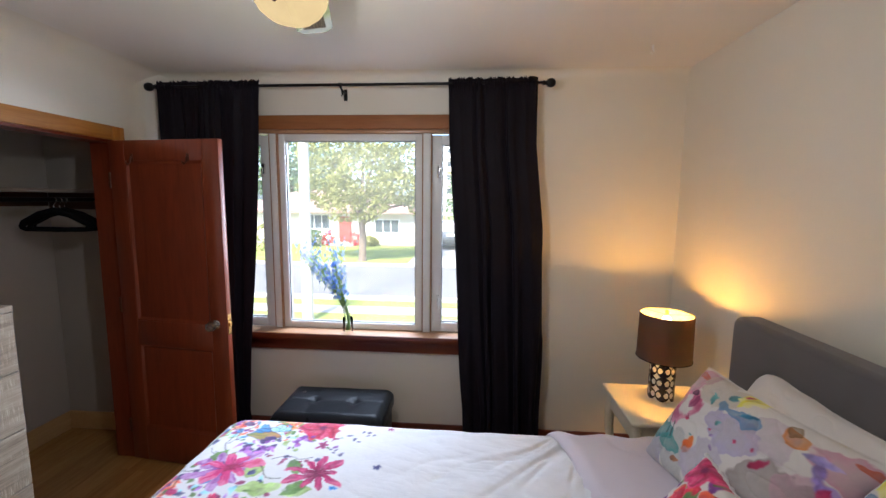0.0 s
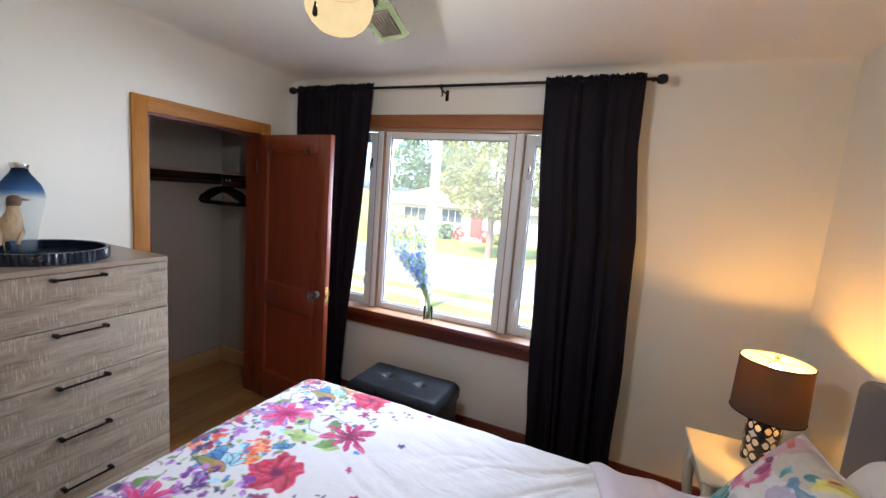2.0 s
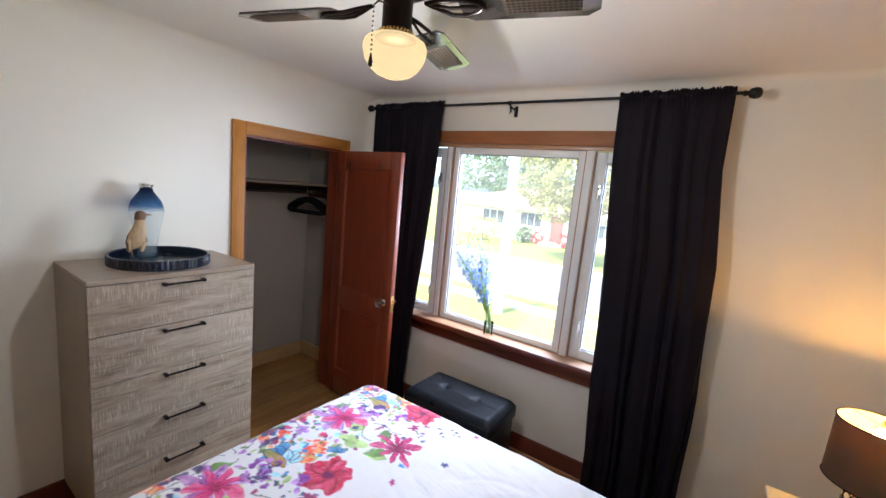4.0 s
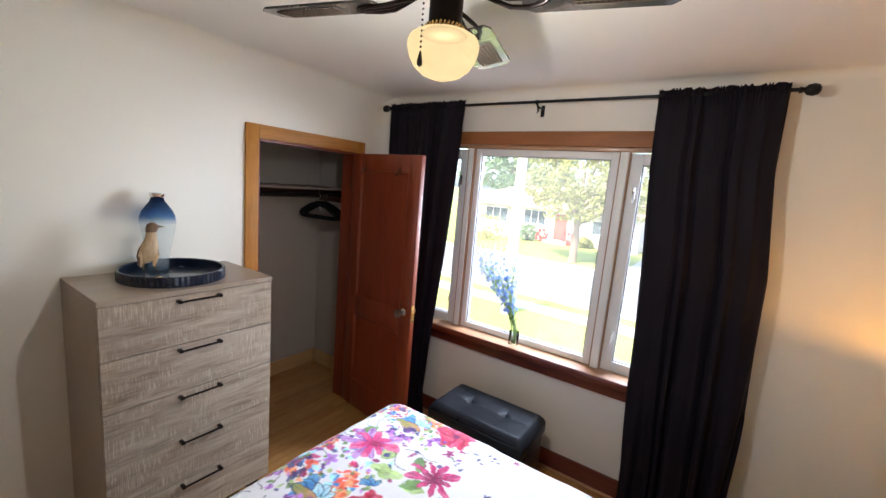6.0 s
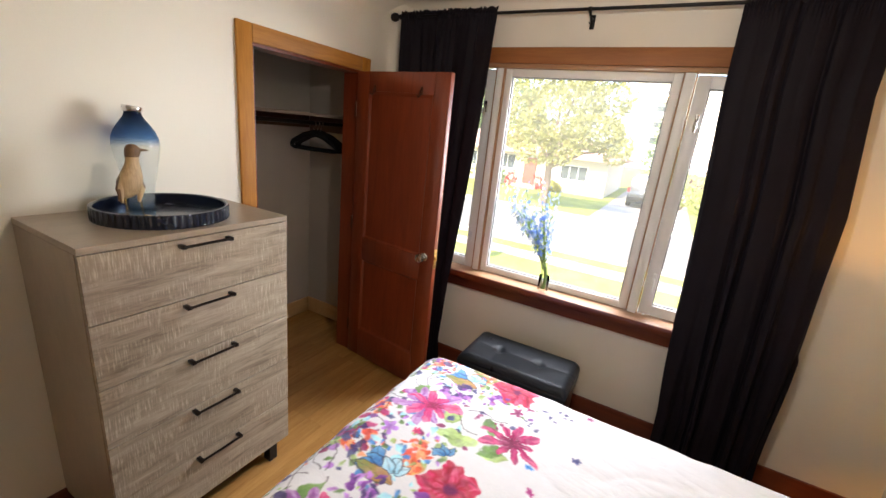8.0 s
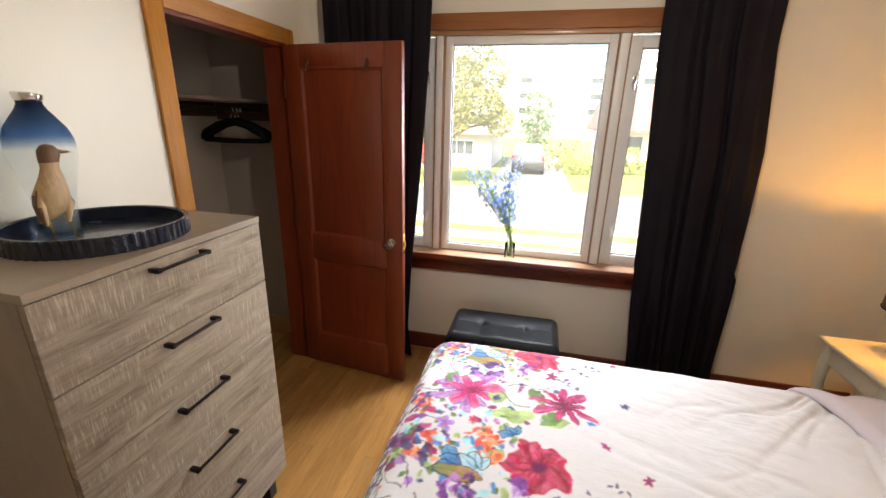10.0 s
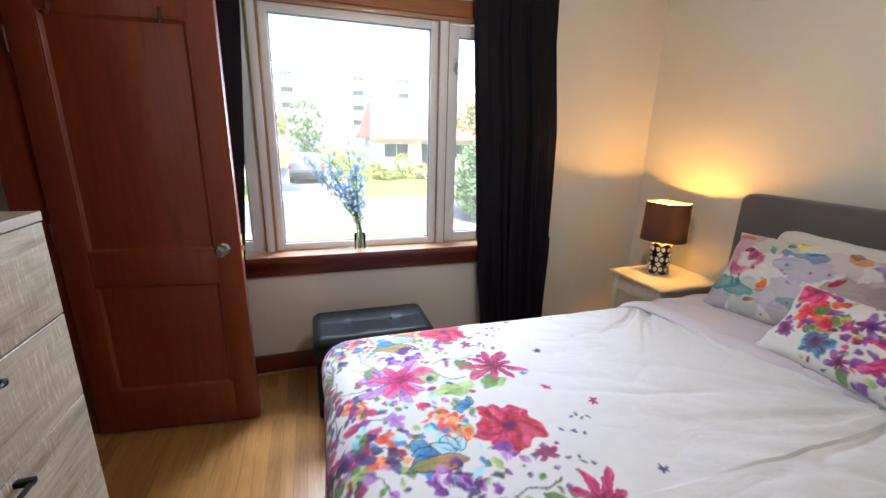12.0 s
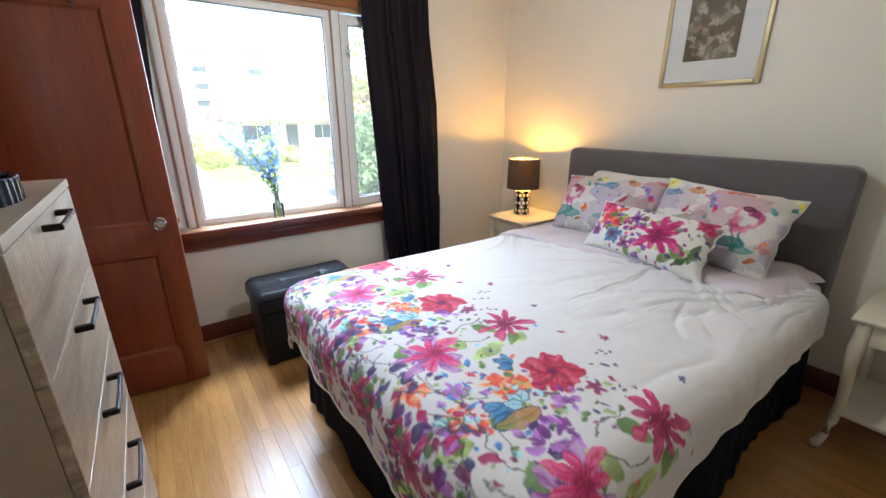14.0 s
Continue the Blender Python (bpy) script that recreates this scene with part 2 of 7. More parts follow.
M = dict(
    wall=plain("wall_paint", (0.76, 0.72, 0.63), 0.6, vary=0.025, scale=1.5, fine=160, bumpy=0.12),
    ceiling=plain("ceiling_paint", (0.80, 0.77, 0.72), 0.75, vary=0.02, scale=2, fine=130, bumpy=0.15),
    # closet plaster is toned down: the recess's shade sits in its colour
    closet=plain("closet_paint_shaded", (0.43, 0.39, 0.345), 0.7, vary=0.05, scale=2, fine=130, bumpy=0.12),
    floor=wood("floor_oak", (0.32, 0.150, 0.040), (0.46, 0.250, 0.078), "y", 0.20, 1.0, 0.6, per_piece=0.10),
    subfloor=plain("subfloor", (0.16, 0.075, 0.022), 0.6),
    door=wood("door_mahogany", (0.135, 0.020, 0.006), (0.235, 0.045, 0.013), "z", 0.33, 0.7, 0.35),
    casing=wood("casing_amber", (0.33, 0.13, 0.018), (0.51, 0.235, 0.038), "z", 0.48, 0.8, 0.0),
    header=wood("header_amber", (0.22, 0.075, 0.018), (0.34, 0.135, 0.035), "x", 0.55, 0.8, 0.0),
    sill=wood("sill_mahogany", (0.10, 0.018, 0.008), (0.18, 0.038, 0.014), "x", 0.3, 0.7, 0.35),
    stool=wood("stool_wood", (0.30, 0.15, 0.07), (0.46, 0.27, 0.15), "x", 0.35, 0.7, 0.3),
    base=wood("baseboard_mahogany", (0.10, 0.020, 0.010), (0.17, 0.036, 0.015), "x", 0.35, 0.7, 0.3),
    shoe=wood("shoe_wood", (0.35, 0.17, 0.07), (0.50, 0.28, 0.13), "x", 0.4, 0.7, 0.2),
    closet_base=wood("closet_base_wood", (0.50, 0.30, 0.12), (0.62, 0.41, 0.19), "y", 0.45, 0.8),
    closet_dark=wood("closet_dark_wood", (0.045, 0.018, 0.010), (0.085, 0.035, 0.018), "y", 0.45),
    white=plain("white_vinyl", (0.78, 0.78, 0.76), 0.4, vary=0.04),
    seal=plain("grey_seal", (0.30, 0.31, 0.32), 0.6),
    black=plain("black_metal", (0.012, 0.011, 0.011), 0.4, 0.6),
    iron=plain("dark_bronze", (0.02, 0.014, 0.012), 0.35, 0.8),
    old_bronze=plain("old_bronze", (0.10, 0.035, 0.018), 0.45, 0.3),
    chrome=plain("chrome", (0.75, 0.74, 0.72), 0.15, 1.0, vary=0.03, bumpy=0),
    brass=plain("brass", (0.70, 0.47, 0.16), 0.25, 1.0, vary=0.06, bumpy=0),
    gold=plain("champagne_gold", (0.55, 0.47, 0.28), 0.4, 0.55, vary=0.1, bumpy=0.1),
    curtain=fabric("black_curtain", (0.0100, 0.0080, 0.0118), 0.6, 0.25, 600, 0.2, 0.0),
    leather=plain("black_leather", (0.010, 0.011, 0.013), 0.30, 0, 0.2, 8, 320, 0.25),
    grey_cloth=fabric("grey_upholstery", (0.135, 0.125, 0.125), 0.9, 0.12, 500, 0.35, 0.3),
    skirt=fabric("navy_skirt", (0.010, 0.011, 0.020), 0.9, 0.2, sheen=0.0),
    lilac=fabric("lilac_cotton", (0.68, 0.61, 0.66), 0.85, 0.03, 900, 0.12),
    linen=fabric("white_linen", (0.74, 0.71, 0.69), 0.85, 0.03, 900, 0.12),
    mattress=fabric("mattress_cloth", (0.65, 0.63, 0.62), 0.9, 0.04),
    duvet=printed("duvet_print"),
    cream=plain("cream_paint", (0.72, 0.66, 0.52), 0.35, vary=0.04, coat=0.2),
    oak=grey_oak("grey_oak_laminate"),
    oak_side=grey_oak("grey_oak_side", True, 0.35),
    oak_top=grey_oak("grey_oak_top", False, 0.4),
    oak_dark=plain("dresser_gap", (0.03, 0.026, 0.022), 0.8),
    navy=plain("navy_lacquer", (0.006, 0.010, 0.026), 0.25, vary=0.2, coat=0.3),
    white_gloss=plain("white_glaze", (0.78, 0.75, 0.68), 0.2, vary=0.03, coat=0.4),
    navy_dot=plain("navy_glaze", (0.010, 0.012, 0.03), 0.2, coat=0.4),
    wood_bird=wood("carved_wood", (0.28, 0.17, 0.075), (0.60, 0.44, 0.25), "z", 0.5, 1.6),
    wood_dark=wood("carved_wood_dark", (0.07, 0.035, 0.014), (0.20, 0.11, 0.05), "z", 0.5, 1.6),
    blade=plain("blade_lacquer", (0.022, 0.019, 0.016), 0.28, vary=0.15, coat=1.0),
    cane=plain("cane_weave", (0.085, 0.06, 0.04), 0.6),
    velvet=fabric("black_velvet", (0.008, 0.008, 0.009), 0.95, sheen=0.0),
    glass=pane_mat("window_glass", veil=0.022),
    picture_glass=pane_mat("picture_glass"),
    clear=pane_mat("vase_glass", (0.97, 0.99, 0.97), 1.2),
    knob=pane_mat("crystal", (0.80, 0.80, 0.80), 4.0),
    mat_board=plain("mat_board", (0.78, 0.77, 0.76), 0.85, vary=0.02),
    grass=plain("lawn", (0.22, 0.25, 0.045), 0.9, vary=0.35, scale=0.7, fine=12, bumpy=0.4),
    road=plain("asphalt", (0.16, 0.155, 0.15), 0.9, vary=0.15, scale=0.5, fine=30),
    walk=plain("concrete", (0.34, 0.32, 0.29), 0.9, vary=0.1, scale=1, fine=30),
    siding=plain("cream_siding", (0.62, 0.58, 0.50), 0.7, vary=0.06),
    stucco=plain("white_stucco", (0.70, 0.67, 0.63), 0.8, vary=0.05),
    roof=plain("red_shingle", (0.33, 0.20, 0.17), 0.9, vary=0.2, scale=2, fine=20),
    roof_grey=plain("grey_shingle", (0.22, 0.105, 0.085), 0.9, vary=0.2, scale=2, fine=20),
    dark_glass=plain("dark_window", (0.06, 0.075, 0.09), 0.08, vary=0.3, scale=1, bumpy=0),
    red_door=plain("red_door", (0.30, 0.05, 0.035), 0.5),
    bark=plain("bark", (0.16, 0.12, 0.09), 0.95, vary=0.3, scale=9, fine=40, bumpy=0.6),
    pole=plain("weathered_pole", (0.42, 0.38, 0.33), 0.9, vary=0.15, scale=5),
    leaf_purple=plain("leaf_purple", (0.08, 0.03, 0.045), 0.6, vary=0.4, bumpy=0),
    red_flower=plain("red_bloom", (0.50, 0.035, 0.03), 0.6, vary=0.4, scale=9),
    car=plain("car_paint", (0.085, 0.09, 0.10), 0.25, 0.5, vary=0.05, coat=0.8, bumpy=0),
    rubber=plain("rubber", (0.02, 0.02, 0.02), 0.85),
    tail=plain("tail_lamp", (0.40, 0.02, 0.02), 0.2, coat=0.5),
    bulb=glow("bulb_glass", (1.0, 0.62, 0.25), 1.5),
)


M["leather"].node_tree.nodes["Principled BSDF"].inputs["Specular IOR Level"].default_value = 0.18
M["casing"].node_tree.nodes["Principled BSDF"].inputs["Specular IOR Level"].default_value = 0.22
M["curtain"].node_tree.nodes["Principled BSDF"].inputs["Specular IOR Level"].default_value = 0.10


def shade_mat():
    """Thin grey-brown drum shade: cloth that lets a little of the bulb's light through."""
    m, nt, b = mat("shade_cloth")
    v = coords(nt)
    n = noise_tex(nt, v, 500, 2)
    c = ramp(nt, n, [(0.3, (0.075, 0.062, 0.056)), (0.7, (0.115, 0.095, 0.085))])
    nt.links.new(c, b.inputs["Base Color"])
    b.inputs["Roughness"].default_value = 0.9
    bump(nt, b, n, 0.3, 0.001)
    tl, mx = nt.nodes.new("ShaderNodeBsdfTranslucent"), nt.nodes.new("ShaderNodeMixShader")
    tl.inputs[0].default_value = (0.50, 0.35, 0.26, 1)
    mx.inputs[0].default_value = 0.5
    nt.links.new(b.outputs[0], mx.inputs[1])
    nt.links.new(tl.outputs[0], mx.inputs[2])
    nt.links.new(mx.outputs[0], nt.nodes["Material Output"].inputs[0])
    return m


M["shade"] = shade_mat()


def bottle_mat():
    """Blue glass that fades to clear below the shoulder."""
    m, nt, b = mat("ombre_glass")
    tc, sp = nt.nodes.new("ShaderNodeTexCoord"), nt.nodes.new("ShaderNodeSeparateXYZ")
    nt.links.new(tc.outputs["Object"], sp.inputs[0])
    mr = nt.nodes.new("ShaderNodeMapRange")
    mr.inputs[1].default_value, mr.inputs[2].default_value = 0.0, 0.38
    nt.links.new(sp.outputs[2], mr.inputs[0])
    c = ramp(nt, mr.outputs[0], [(0.0, (0.42, 0.58, 0.74)), (0.16, (0.92, 0.95, 0.95)), (0.62, (0.95, 0.96, 0.95)), (0.72, (0.22, 0.38, 0.62)), (0.93, (0.025, 0.05, 0.13))])
    nt.links.new(c, b.inputs["Base Color"])
    b.inputs["Roughness"].default_value, b.inputs["Coat Weight"].default_value = 0.05, 1.0
    tr, mx = nt.nodes.new("ShaderNodeBsdfTransparent"), nt.nodes.new("ShaderNodeMixShader")
    nt.links.new(c, tr.inputs[0])
    mx.inputs[0].default_value = 0.82
    nt.links.new(b.outputs[0], mx.inputs[1])
    nt.links.new(tr.outputs[0], mx.inputs[2])
    nt.links.new(mx.outputs[0], nt.nodes["Material Output"].inputs[0])
    return m


M["bottle"] = bottle_mat()


def bowl_mat():
    """Milky glass: part of the lamp's light comes straight through, the rest makes the glass glow."""
    m = glow("globe_glass", (1.0, 0.66, 0.27), 0.10, (0.0, 0.0, 0.0))
    nt = m.node_tree
    nt.nodes["Principled BSDF"].inputs["Specular IOR Level"].default_value = 0.0
    tr, mx = nt.nodes.new("ShaderNodeBsdfTransparent"), nt.nodes.new("ShaderNodeMixShader")
    tr.inputs[0].default_value = (1.0, 0.95, 0.85, 1)
    mx.inputs[0].default_value = 0.25
    nt.links.new(nt.nodes["Principled BSDF"].outputs[0], mx.inputs[1])
    nt.links.new(tr.outputs[0], mx.inputs[2])
    nt.links.new(mx.outputs[0], nt.nodes["Material Output"].inputs[0])
    return m


M["globe"] = bowl_mat()
# near-black, for the light-blocking disc added inside the fan's bowl
M["light_block"] = plain("light_block_black", (0.003, 0.002, 0.001), 0.9, bumpy=0)
M["light_block"].node_tree.nodes["Principled BSDF"].inputs["Specular IOR Level"].default_value = 0.0


def petal_mat(name, c):
    """A thin petal that shines when the light is behind it."""
    m = plain(name, c, 0.6, vary=0.3, scale=60, bumpy=0)
    nt = m.node_tree
    tl, mx = nt.nodes.new("ShaderNodeBsdfTranslucent"), nt.nodes.new("ShaderNodeMixShader")
    tl.inputs[0].default_value = (*c, 1)
    mx.inputs[0].default_value = 0.38
    nt.links.new(nt.nodes["Principled BSDF"].outputs[0], mx.inputs[1])
    nt.links.new(tl.outputs[0], mx.inputs[2])
    nt.links.new(mx.outputs[0], nt.nodes["Material Output"].inputs[0])
    return m


M["shade_lining"] = petal_mat("lining_cloth", (0.66, 0.62, 0.54))
M["petal_blue"] = petal_mat("blue_petal", (0.17, 0.28, 0.62))
M["petal_white"] = petal_mat("pale_petal", (0.36, 0.45, 0.66))
for key, c in (("leaf", (0.30, 0.30, 0.09)), ("leaf_dark", (0.15, 0.22, 0.10)), ("leaf_lime", (0.29, 0.33, 0.08)), ("stem", (0.20, 0.30, 0.09))):
    M[key] = petal_mat("thin_" + key, c)


# ---- mesh helpers (all in world metres) ----
def part(name, bm, material, parent=None, label="", smooth=None):
    """Links a bmesh as one mesh object under a thing or a part."""
    me = bpy.data.meshes.new(name)
    if parent is not None:
        root = parent
        while root.parent:
            root = root.parent
        bm.transform(Matrix.Translation(-root.location))
    bm.to_mesh(me)
    bm.free()
    me.materials.append(M[material] if isinstance(material, str) else material)
    if smooth is not None:
        me.shade_smooth()
        if smooth < 180:
            me.set_sharp_from_angle(angle=radians(smooth))
    ob = new(name, me)
    if parent is not None:
        ob.parent = parent
    if label:
        tagged(ob, label)
    return ob


def thing(name, at, label, category, group="", kind=""):
    ob = new(name)
    ob.location = at
    return tagged(ob, label, category, group, kind)


def setting(name, bm, material, label="", smooth=None):
    return tagged(part(name, bm, material, None, "", smooth), label, name.split("_")[0], kind="structure")


def box(bm, x0, x1, y0, y1, z0, z1, bev=0.0, seg=2):
    r = bmesh.ops.create_cube(bm, size=1.0, matrix=Matrix.LocRotScale(((x0 + x1) / 2, (y0 + y1) / 2, (z0 + z1) / 2), None, (abs(x1 - x0), abs(y1 - y0), abs(z1 - z0))))
    if bev:
        vs = set(r["verts"])
        es = [e for e in bm.edges if e.verts[0] in vs and e.verts[1] in vs]
        bmesh.ops.bevel(bm, geom=es, offset=bev, segments=seg, profile=0.5, affect="EDGES", clamp_overlap=True)
    return bm


def boxes(*rows, bev=0.0):
    bm = bmesh.new()
    for r in rows:
        box(bm, *r, bev=bev)
    return bm


def lathe(bm, profile, seg=32, at=(0, 0, 0), m=None, cap=True):
    """Turns (radius, height) points round the z axis."""
    rings = []
    for r, z in profile:
        rings.append([bm.verts.new(Vector((r * math.cos(2 * math.pi * k / seg), r * math.sin(2 * math.pi * k / seg), z))) for k in range(seg)])
    for a, b in zip(rings, rings[1:]):
        for k in range(seg):
            bm.faces.new((a[k], a[(k + 1) % seg], b[(k + 1) % seg], b[k]))
    if cap:
        bm.faces.new(list(reversed(rings[0])))
        bm.faces.new(rings[-1])
    vs = [v for ring in rings for v in ring]
    bmesh.ops.transform(bm, matrix=Matrix.Translation(at) @ (m or Matrix()), verts=vs)
    return bm


def tube(bm, pts, radius, seg=8, squash=1.0):
    """A round bar along points; radius may be one number or one for each point."""
    pts = [Vector(p) for p in pts]
    rad = [radius] * len(pts) if isinstance(radius, (int, float)) else list(radius)
    rings, up = [], Vector((0, 0, 1))
    for i, p in enumerate(pts):
        d = (pts[min(i + 1, len(pts) - 1)] - pts[max(i - 1, 0)]).normalized()
        ref = up if abs(d.dot(up)) < 0.95 else Vector((1, 0, 0))
        a = d.cross(ref).normalized()
        b = a.cross(d)
        rings.append([bm.verts.new(p + (a * math.cos(2 * math.pi * k / seg) + b * (squash * math.sin(2 * math.pi * k / seg))) * rad[i]) for k in range(seg)])
    for a, b in zip(rings, rings[1:]):
        for k in range(seg):
            bm.faces.new((a[k], a[(k + 1) % seg], b[(k + 1) % seg], b[k]))
    bm.faces.new(list(reversed(rings[0])))
    bm.faces.new(rings[-1])
    return bm


def prism(bm, outline, z0, z1):
    lo, hi = [bm.verts.new((x, y, z0)) for x, y in outline], [bm.verts.new((x, y, z1)) for x, y in outline]
    n = len(outline)
    bm.faces.new(list(reversed(lo)))
    bm.faces.new(hi)
    for k in range(n):
        bm.faces.new((lo[k], lo[(k + 1) % n], hi[(k + 1) % n], hi[k]))
    return bm


def vnoise(x, y, seed=0):
    """Smooth value noise on arrays."""
    rs = np.random.RandomState(seed)
    tab = rs.rand(64, 64)
    xi, yi = np.floor(x).astype(int), np.floor(y).astype(int)
    fx, fy = x - xi, y - yi
    fx, fy = fx * fx * (3 - 2 * fx), fy * fy * (3 - 2 * fy)
    g = lambda a, b: tab[a % 64, b % 64]
    return (g(xi, yi) * (1 - fx) + g(xi + 1, yi) * fx) * (1 - fy) + (g(xi, yi + 1) * (1 - fx) + g(xi + 1, yi + 1) * fx) * fy


def grid_mesh(name, P, material, parent, colours=None, label="", close=False):
    """A mesh from a grid of points P[i, j, xyz], with an optional print colour for each."""
    ni, nj = P.shape[:2]
    idx = np.arange(ni * nj).reshape(ni, nj)
    if close:
        idx = np.concatenate([idx, idx[:1]], 0)
    faces = np.stack([idx[:-1, :-1], idx[1:, :-1], idx[1:, 1:], idx[:-1, 1:]], -1).reshape(-1, 4)
    root = parent
    while root is not None and root.parent:
        root = root.parent
    V = P.reshape(-1, 3) - (np.array(root.location) if root is not None else 0)
    me = bpy.data.meshes.new(name)
    me.from_pydata(V.tolist(), [], faces.tolist())
    if colours is not None:
        layer = me.attributes.new("print", "FLOAT_COLOR", "POINT")
        rgba = np.ones((ni * nj, 4), np.float32)
        rgba[:, :3] = colours.reshape(-1, 3)
        layer.data.foreach_set("color", rgba.ravel())
    me.materials.append(M[material])
    me.shade_smooth()
    ob = new(name, me)
    if parent is not None:
        ob.parent = parent
    if label:
        tagged(ob, label)
    return ob


# ---- the room's shell ----
XW, XE, YS, YN, ZC = -2.025, 1.395, -1.05, 2.72, 2.465
WX0, WX1, WZ0, WZ1 = -1.62, 0.26, 0.775, 2.115      # window opening
CY0, CY1, CZ1 = 1.603, 2.388, 1.998                 # closet opening
CXB, CYA, CYB = -2.76, 0.95, 2.655                  # closet's inner faces

setting("wall_north", boxes((XW - 0.2, WX0, YN, YN + 0.16, -0.1, ZC + 0.1), (WX1, XE + 0.2, YN, YN + 0.16, -0.1, ZC + 0.1), (WX0, WX1, YN, YN + 0.16, -0.1, WZ0), (WX0, WX1, YN, YN + 0.16, WZ1, ZC + 0.1)), "wall", "cream painted plaster wall with a wide window")
setting("wall_west", boxes((XW - 0.12, XW, YS - 0.2, CY0, -0.1, ZC + 0.1), (XW - 0.12, XW, CY1, YN, -0.1, ZC + 0.1), (XW - 0.12, XW, CY0, CY1, CZ1, ZC + 0.1)), "wall", "cream painted plaster wall with a closet opening")
setting("wall_east", boxes((XE, XE + 0.16, YS - 0.2, YN, -0.1, ZC + 0.1)), "wall", "cream painted plaster wall behind the bed")
setting("wall_south", boxes((XW, XE, YS - 0.16, YS, -0.1, ZC + 0.1)), "wall", "plain cream plaster wall")
setting("ceiling", boxes((CXB - 0.1, XE + 0.1, YS - 0.1, YN + 0.1, ZC, ZC + 0.1)), "ceiling", "white painted plaster ceiling")
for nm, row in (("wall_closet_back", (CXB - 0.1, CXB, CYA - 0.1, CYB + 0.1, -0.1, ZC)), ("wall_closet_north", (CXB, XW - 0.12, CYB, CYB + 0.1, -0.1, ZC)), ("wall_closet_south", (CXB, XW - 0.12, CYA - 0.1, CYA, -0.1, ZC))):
    setting(nm, boxes(row), "closet", "off-white plaster wall inside the closet, with shade in its colour")

# rounded plaster corner and the shallow cove under the ceiling
bm = bmesh.new()
R = 0.17
n = 10
cx, cy = XW + R, YN - R
arc = [(cx - R * math.cos(math.pi / 2 * k / n), cy + R * math.sin(math.pi / 2 * k / n)) for k in range(n + 1)]
prism(bm, [(XW - 0.002, YN + 0.002)] + [(x, y) for x, y in arc], 0.0, ZC - 0.001)
setting("trim_corner", bm, "wall", "rounded plaster corner", 40)



def cove(name, a, b, inward, r):
    """A hollow quarter-round of plaster between a wall and the ceiling, from a to b."""
    bm = bmesh.new()
    out = [(-0.002, 0.002)] + [(r - r * math.sin(math.pi / 2 * k / 10), r * math.cos(math.pi / 2 * k / 10) - r) for k in range(11)]
    ends = [[bm.verts.new((p[0] + inward[0] * o, p[1] + inward[1] * o, ZC + h)) for o, h in out] for p in (a, b)]
    n = len(out)
    for k in range(n):
        bm.faces.new((ends[0][k], ends[0][(k + 1) % n], ends[1][(k + 1) % n], ends[1][k]))
    bm.faces.new(ends[0])
    bm.faces.new(list(reversed(ends[1])))
    bmesh.ops.recalc_face_normals(bm, faces=bm.faces)
    setting(name, bm, "wall", "soft plaster cove under the ceiling", 40)


cove("trim_cove_west", (XW, YS), (XW, YN), (1, 0), 0.13)
cove("trim_cove_north", (XW, YN), (XE, YN), (0, -1), 0.045)

# floor: a dark bed under strip oak
floor = setting("floor", boxes((CXB, XE, YS, YN, -0.06, -0.006)), "subfloor", "varnished narrow strip oak floor")

# baseboards
def baseboard(name, x0, x1, y0, y1, wood_key="base", h=0.125):
    bm = boxes((x0, x1, y0, y1, 0.0, h), bev=0.006)
    ob = setting(name, bm, wood_key, "dark red-brown wooden baseboard", 40)
    return ob


baseboard("baseboard_north", -1.80, XE - 0.02, YN - 0.018, YN + 0.001)
baseboard("baseboard_east", XE - 0.018, XE + 0.001, YS, YN - 0.02)
baseboard("baseboard_west", XW - 0.001, XW + 0.018, YS, CY0 - 0.075)
setting("trim_shoe", boxes((-1.80, XE - 0.04, YN - 0.034, YN - 0.019, 0.0, 0.016), bev=0.006), "shoe", "thin wooden shoe moulding", 40)
tagged(baseboard("baseboard_closet", CXB, CXB + 0.018, CYA, CYB - 0.02, "closet_base", 0.13), "pale wooden baseboard inside the closet")
tagged(baseboard("baseboard_closet_end", CXB, XW - 0.13, CYB - 0.018, CYB + 0.001, "closet_base", 0.13), "pale wooden baseboard inside the closet")

# closet: casing, jamb, shelf, cleat, rail
cas = thing("door_casing", (XW, 2.0, 0.0), "amber varnished wooden casing round the closet opening", "casing", kind="structure")
w = 0.082
part("jamb", boxes((XW, XW + 0.018, CY0 - w, CY0, 0.0, CZ1 + w), bev=0.005), "casing", cas, smooth=40)
part("jamb", boxes((XW, XW + 0.018, CY1, CY1 + w, 0.0, CZ1 + w), bev=0.005), "casing", cas, smooth=40)
part("lintel", boxes((XW, XW + 0.019, CY0, CY1, CZ1, CZ1 + w), bev=0.005), wood("casing_amber_y", (0.33, 0.13, 0.018), (0.51, 0.235, 0.038), "y", 0.48, 0.8, 0.0), cas, smooth=40)
part("lining", boxes((XW - 0.121, XW + 0.003, CY0 - 0.001, CY0 + 0.014, 0.0, CZ1 - 0.016)), "door", cas)
part("lining", boxes((XW - 0.121, XW + 0.003, CY1 - 0.014, CY1 + 0.001, 0.0, CZ1 - 0.016)), "door", cas)
part("lining", boxes((XW - 0.121, XW + 0.003, CY0, CY1, CZ1 - 0.015, CZ1 + 0.001)), "door", cas)

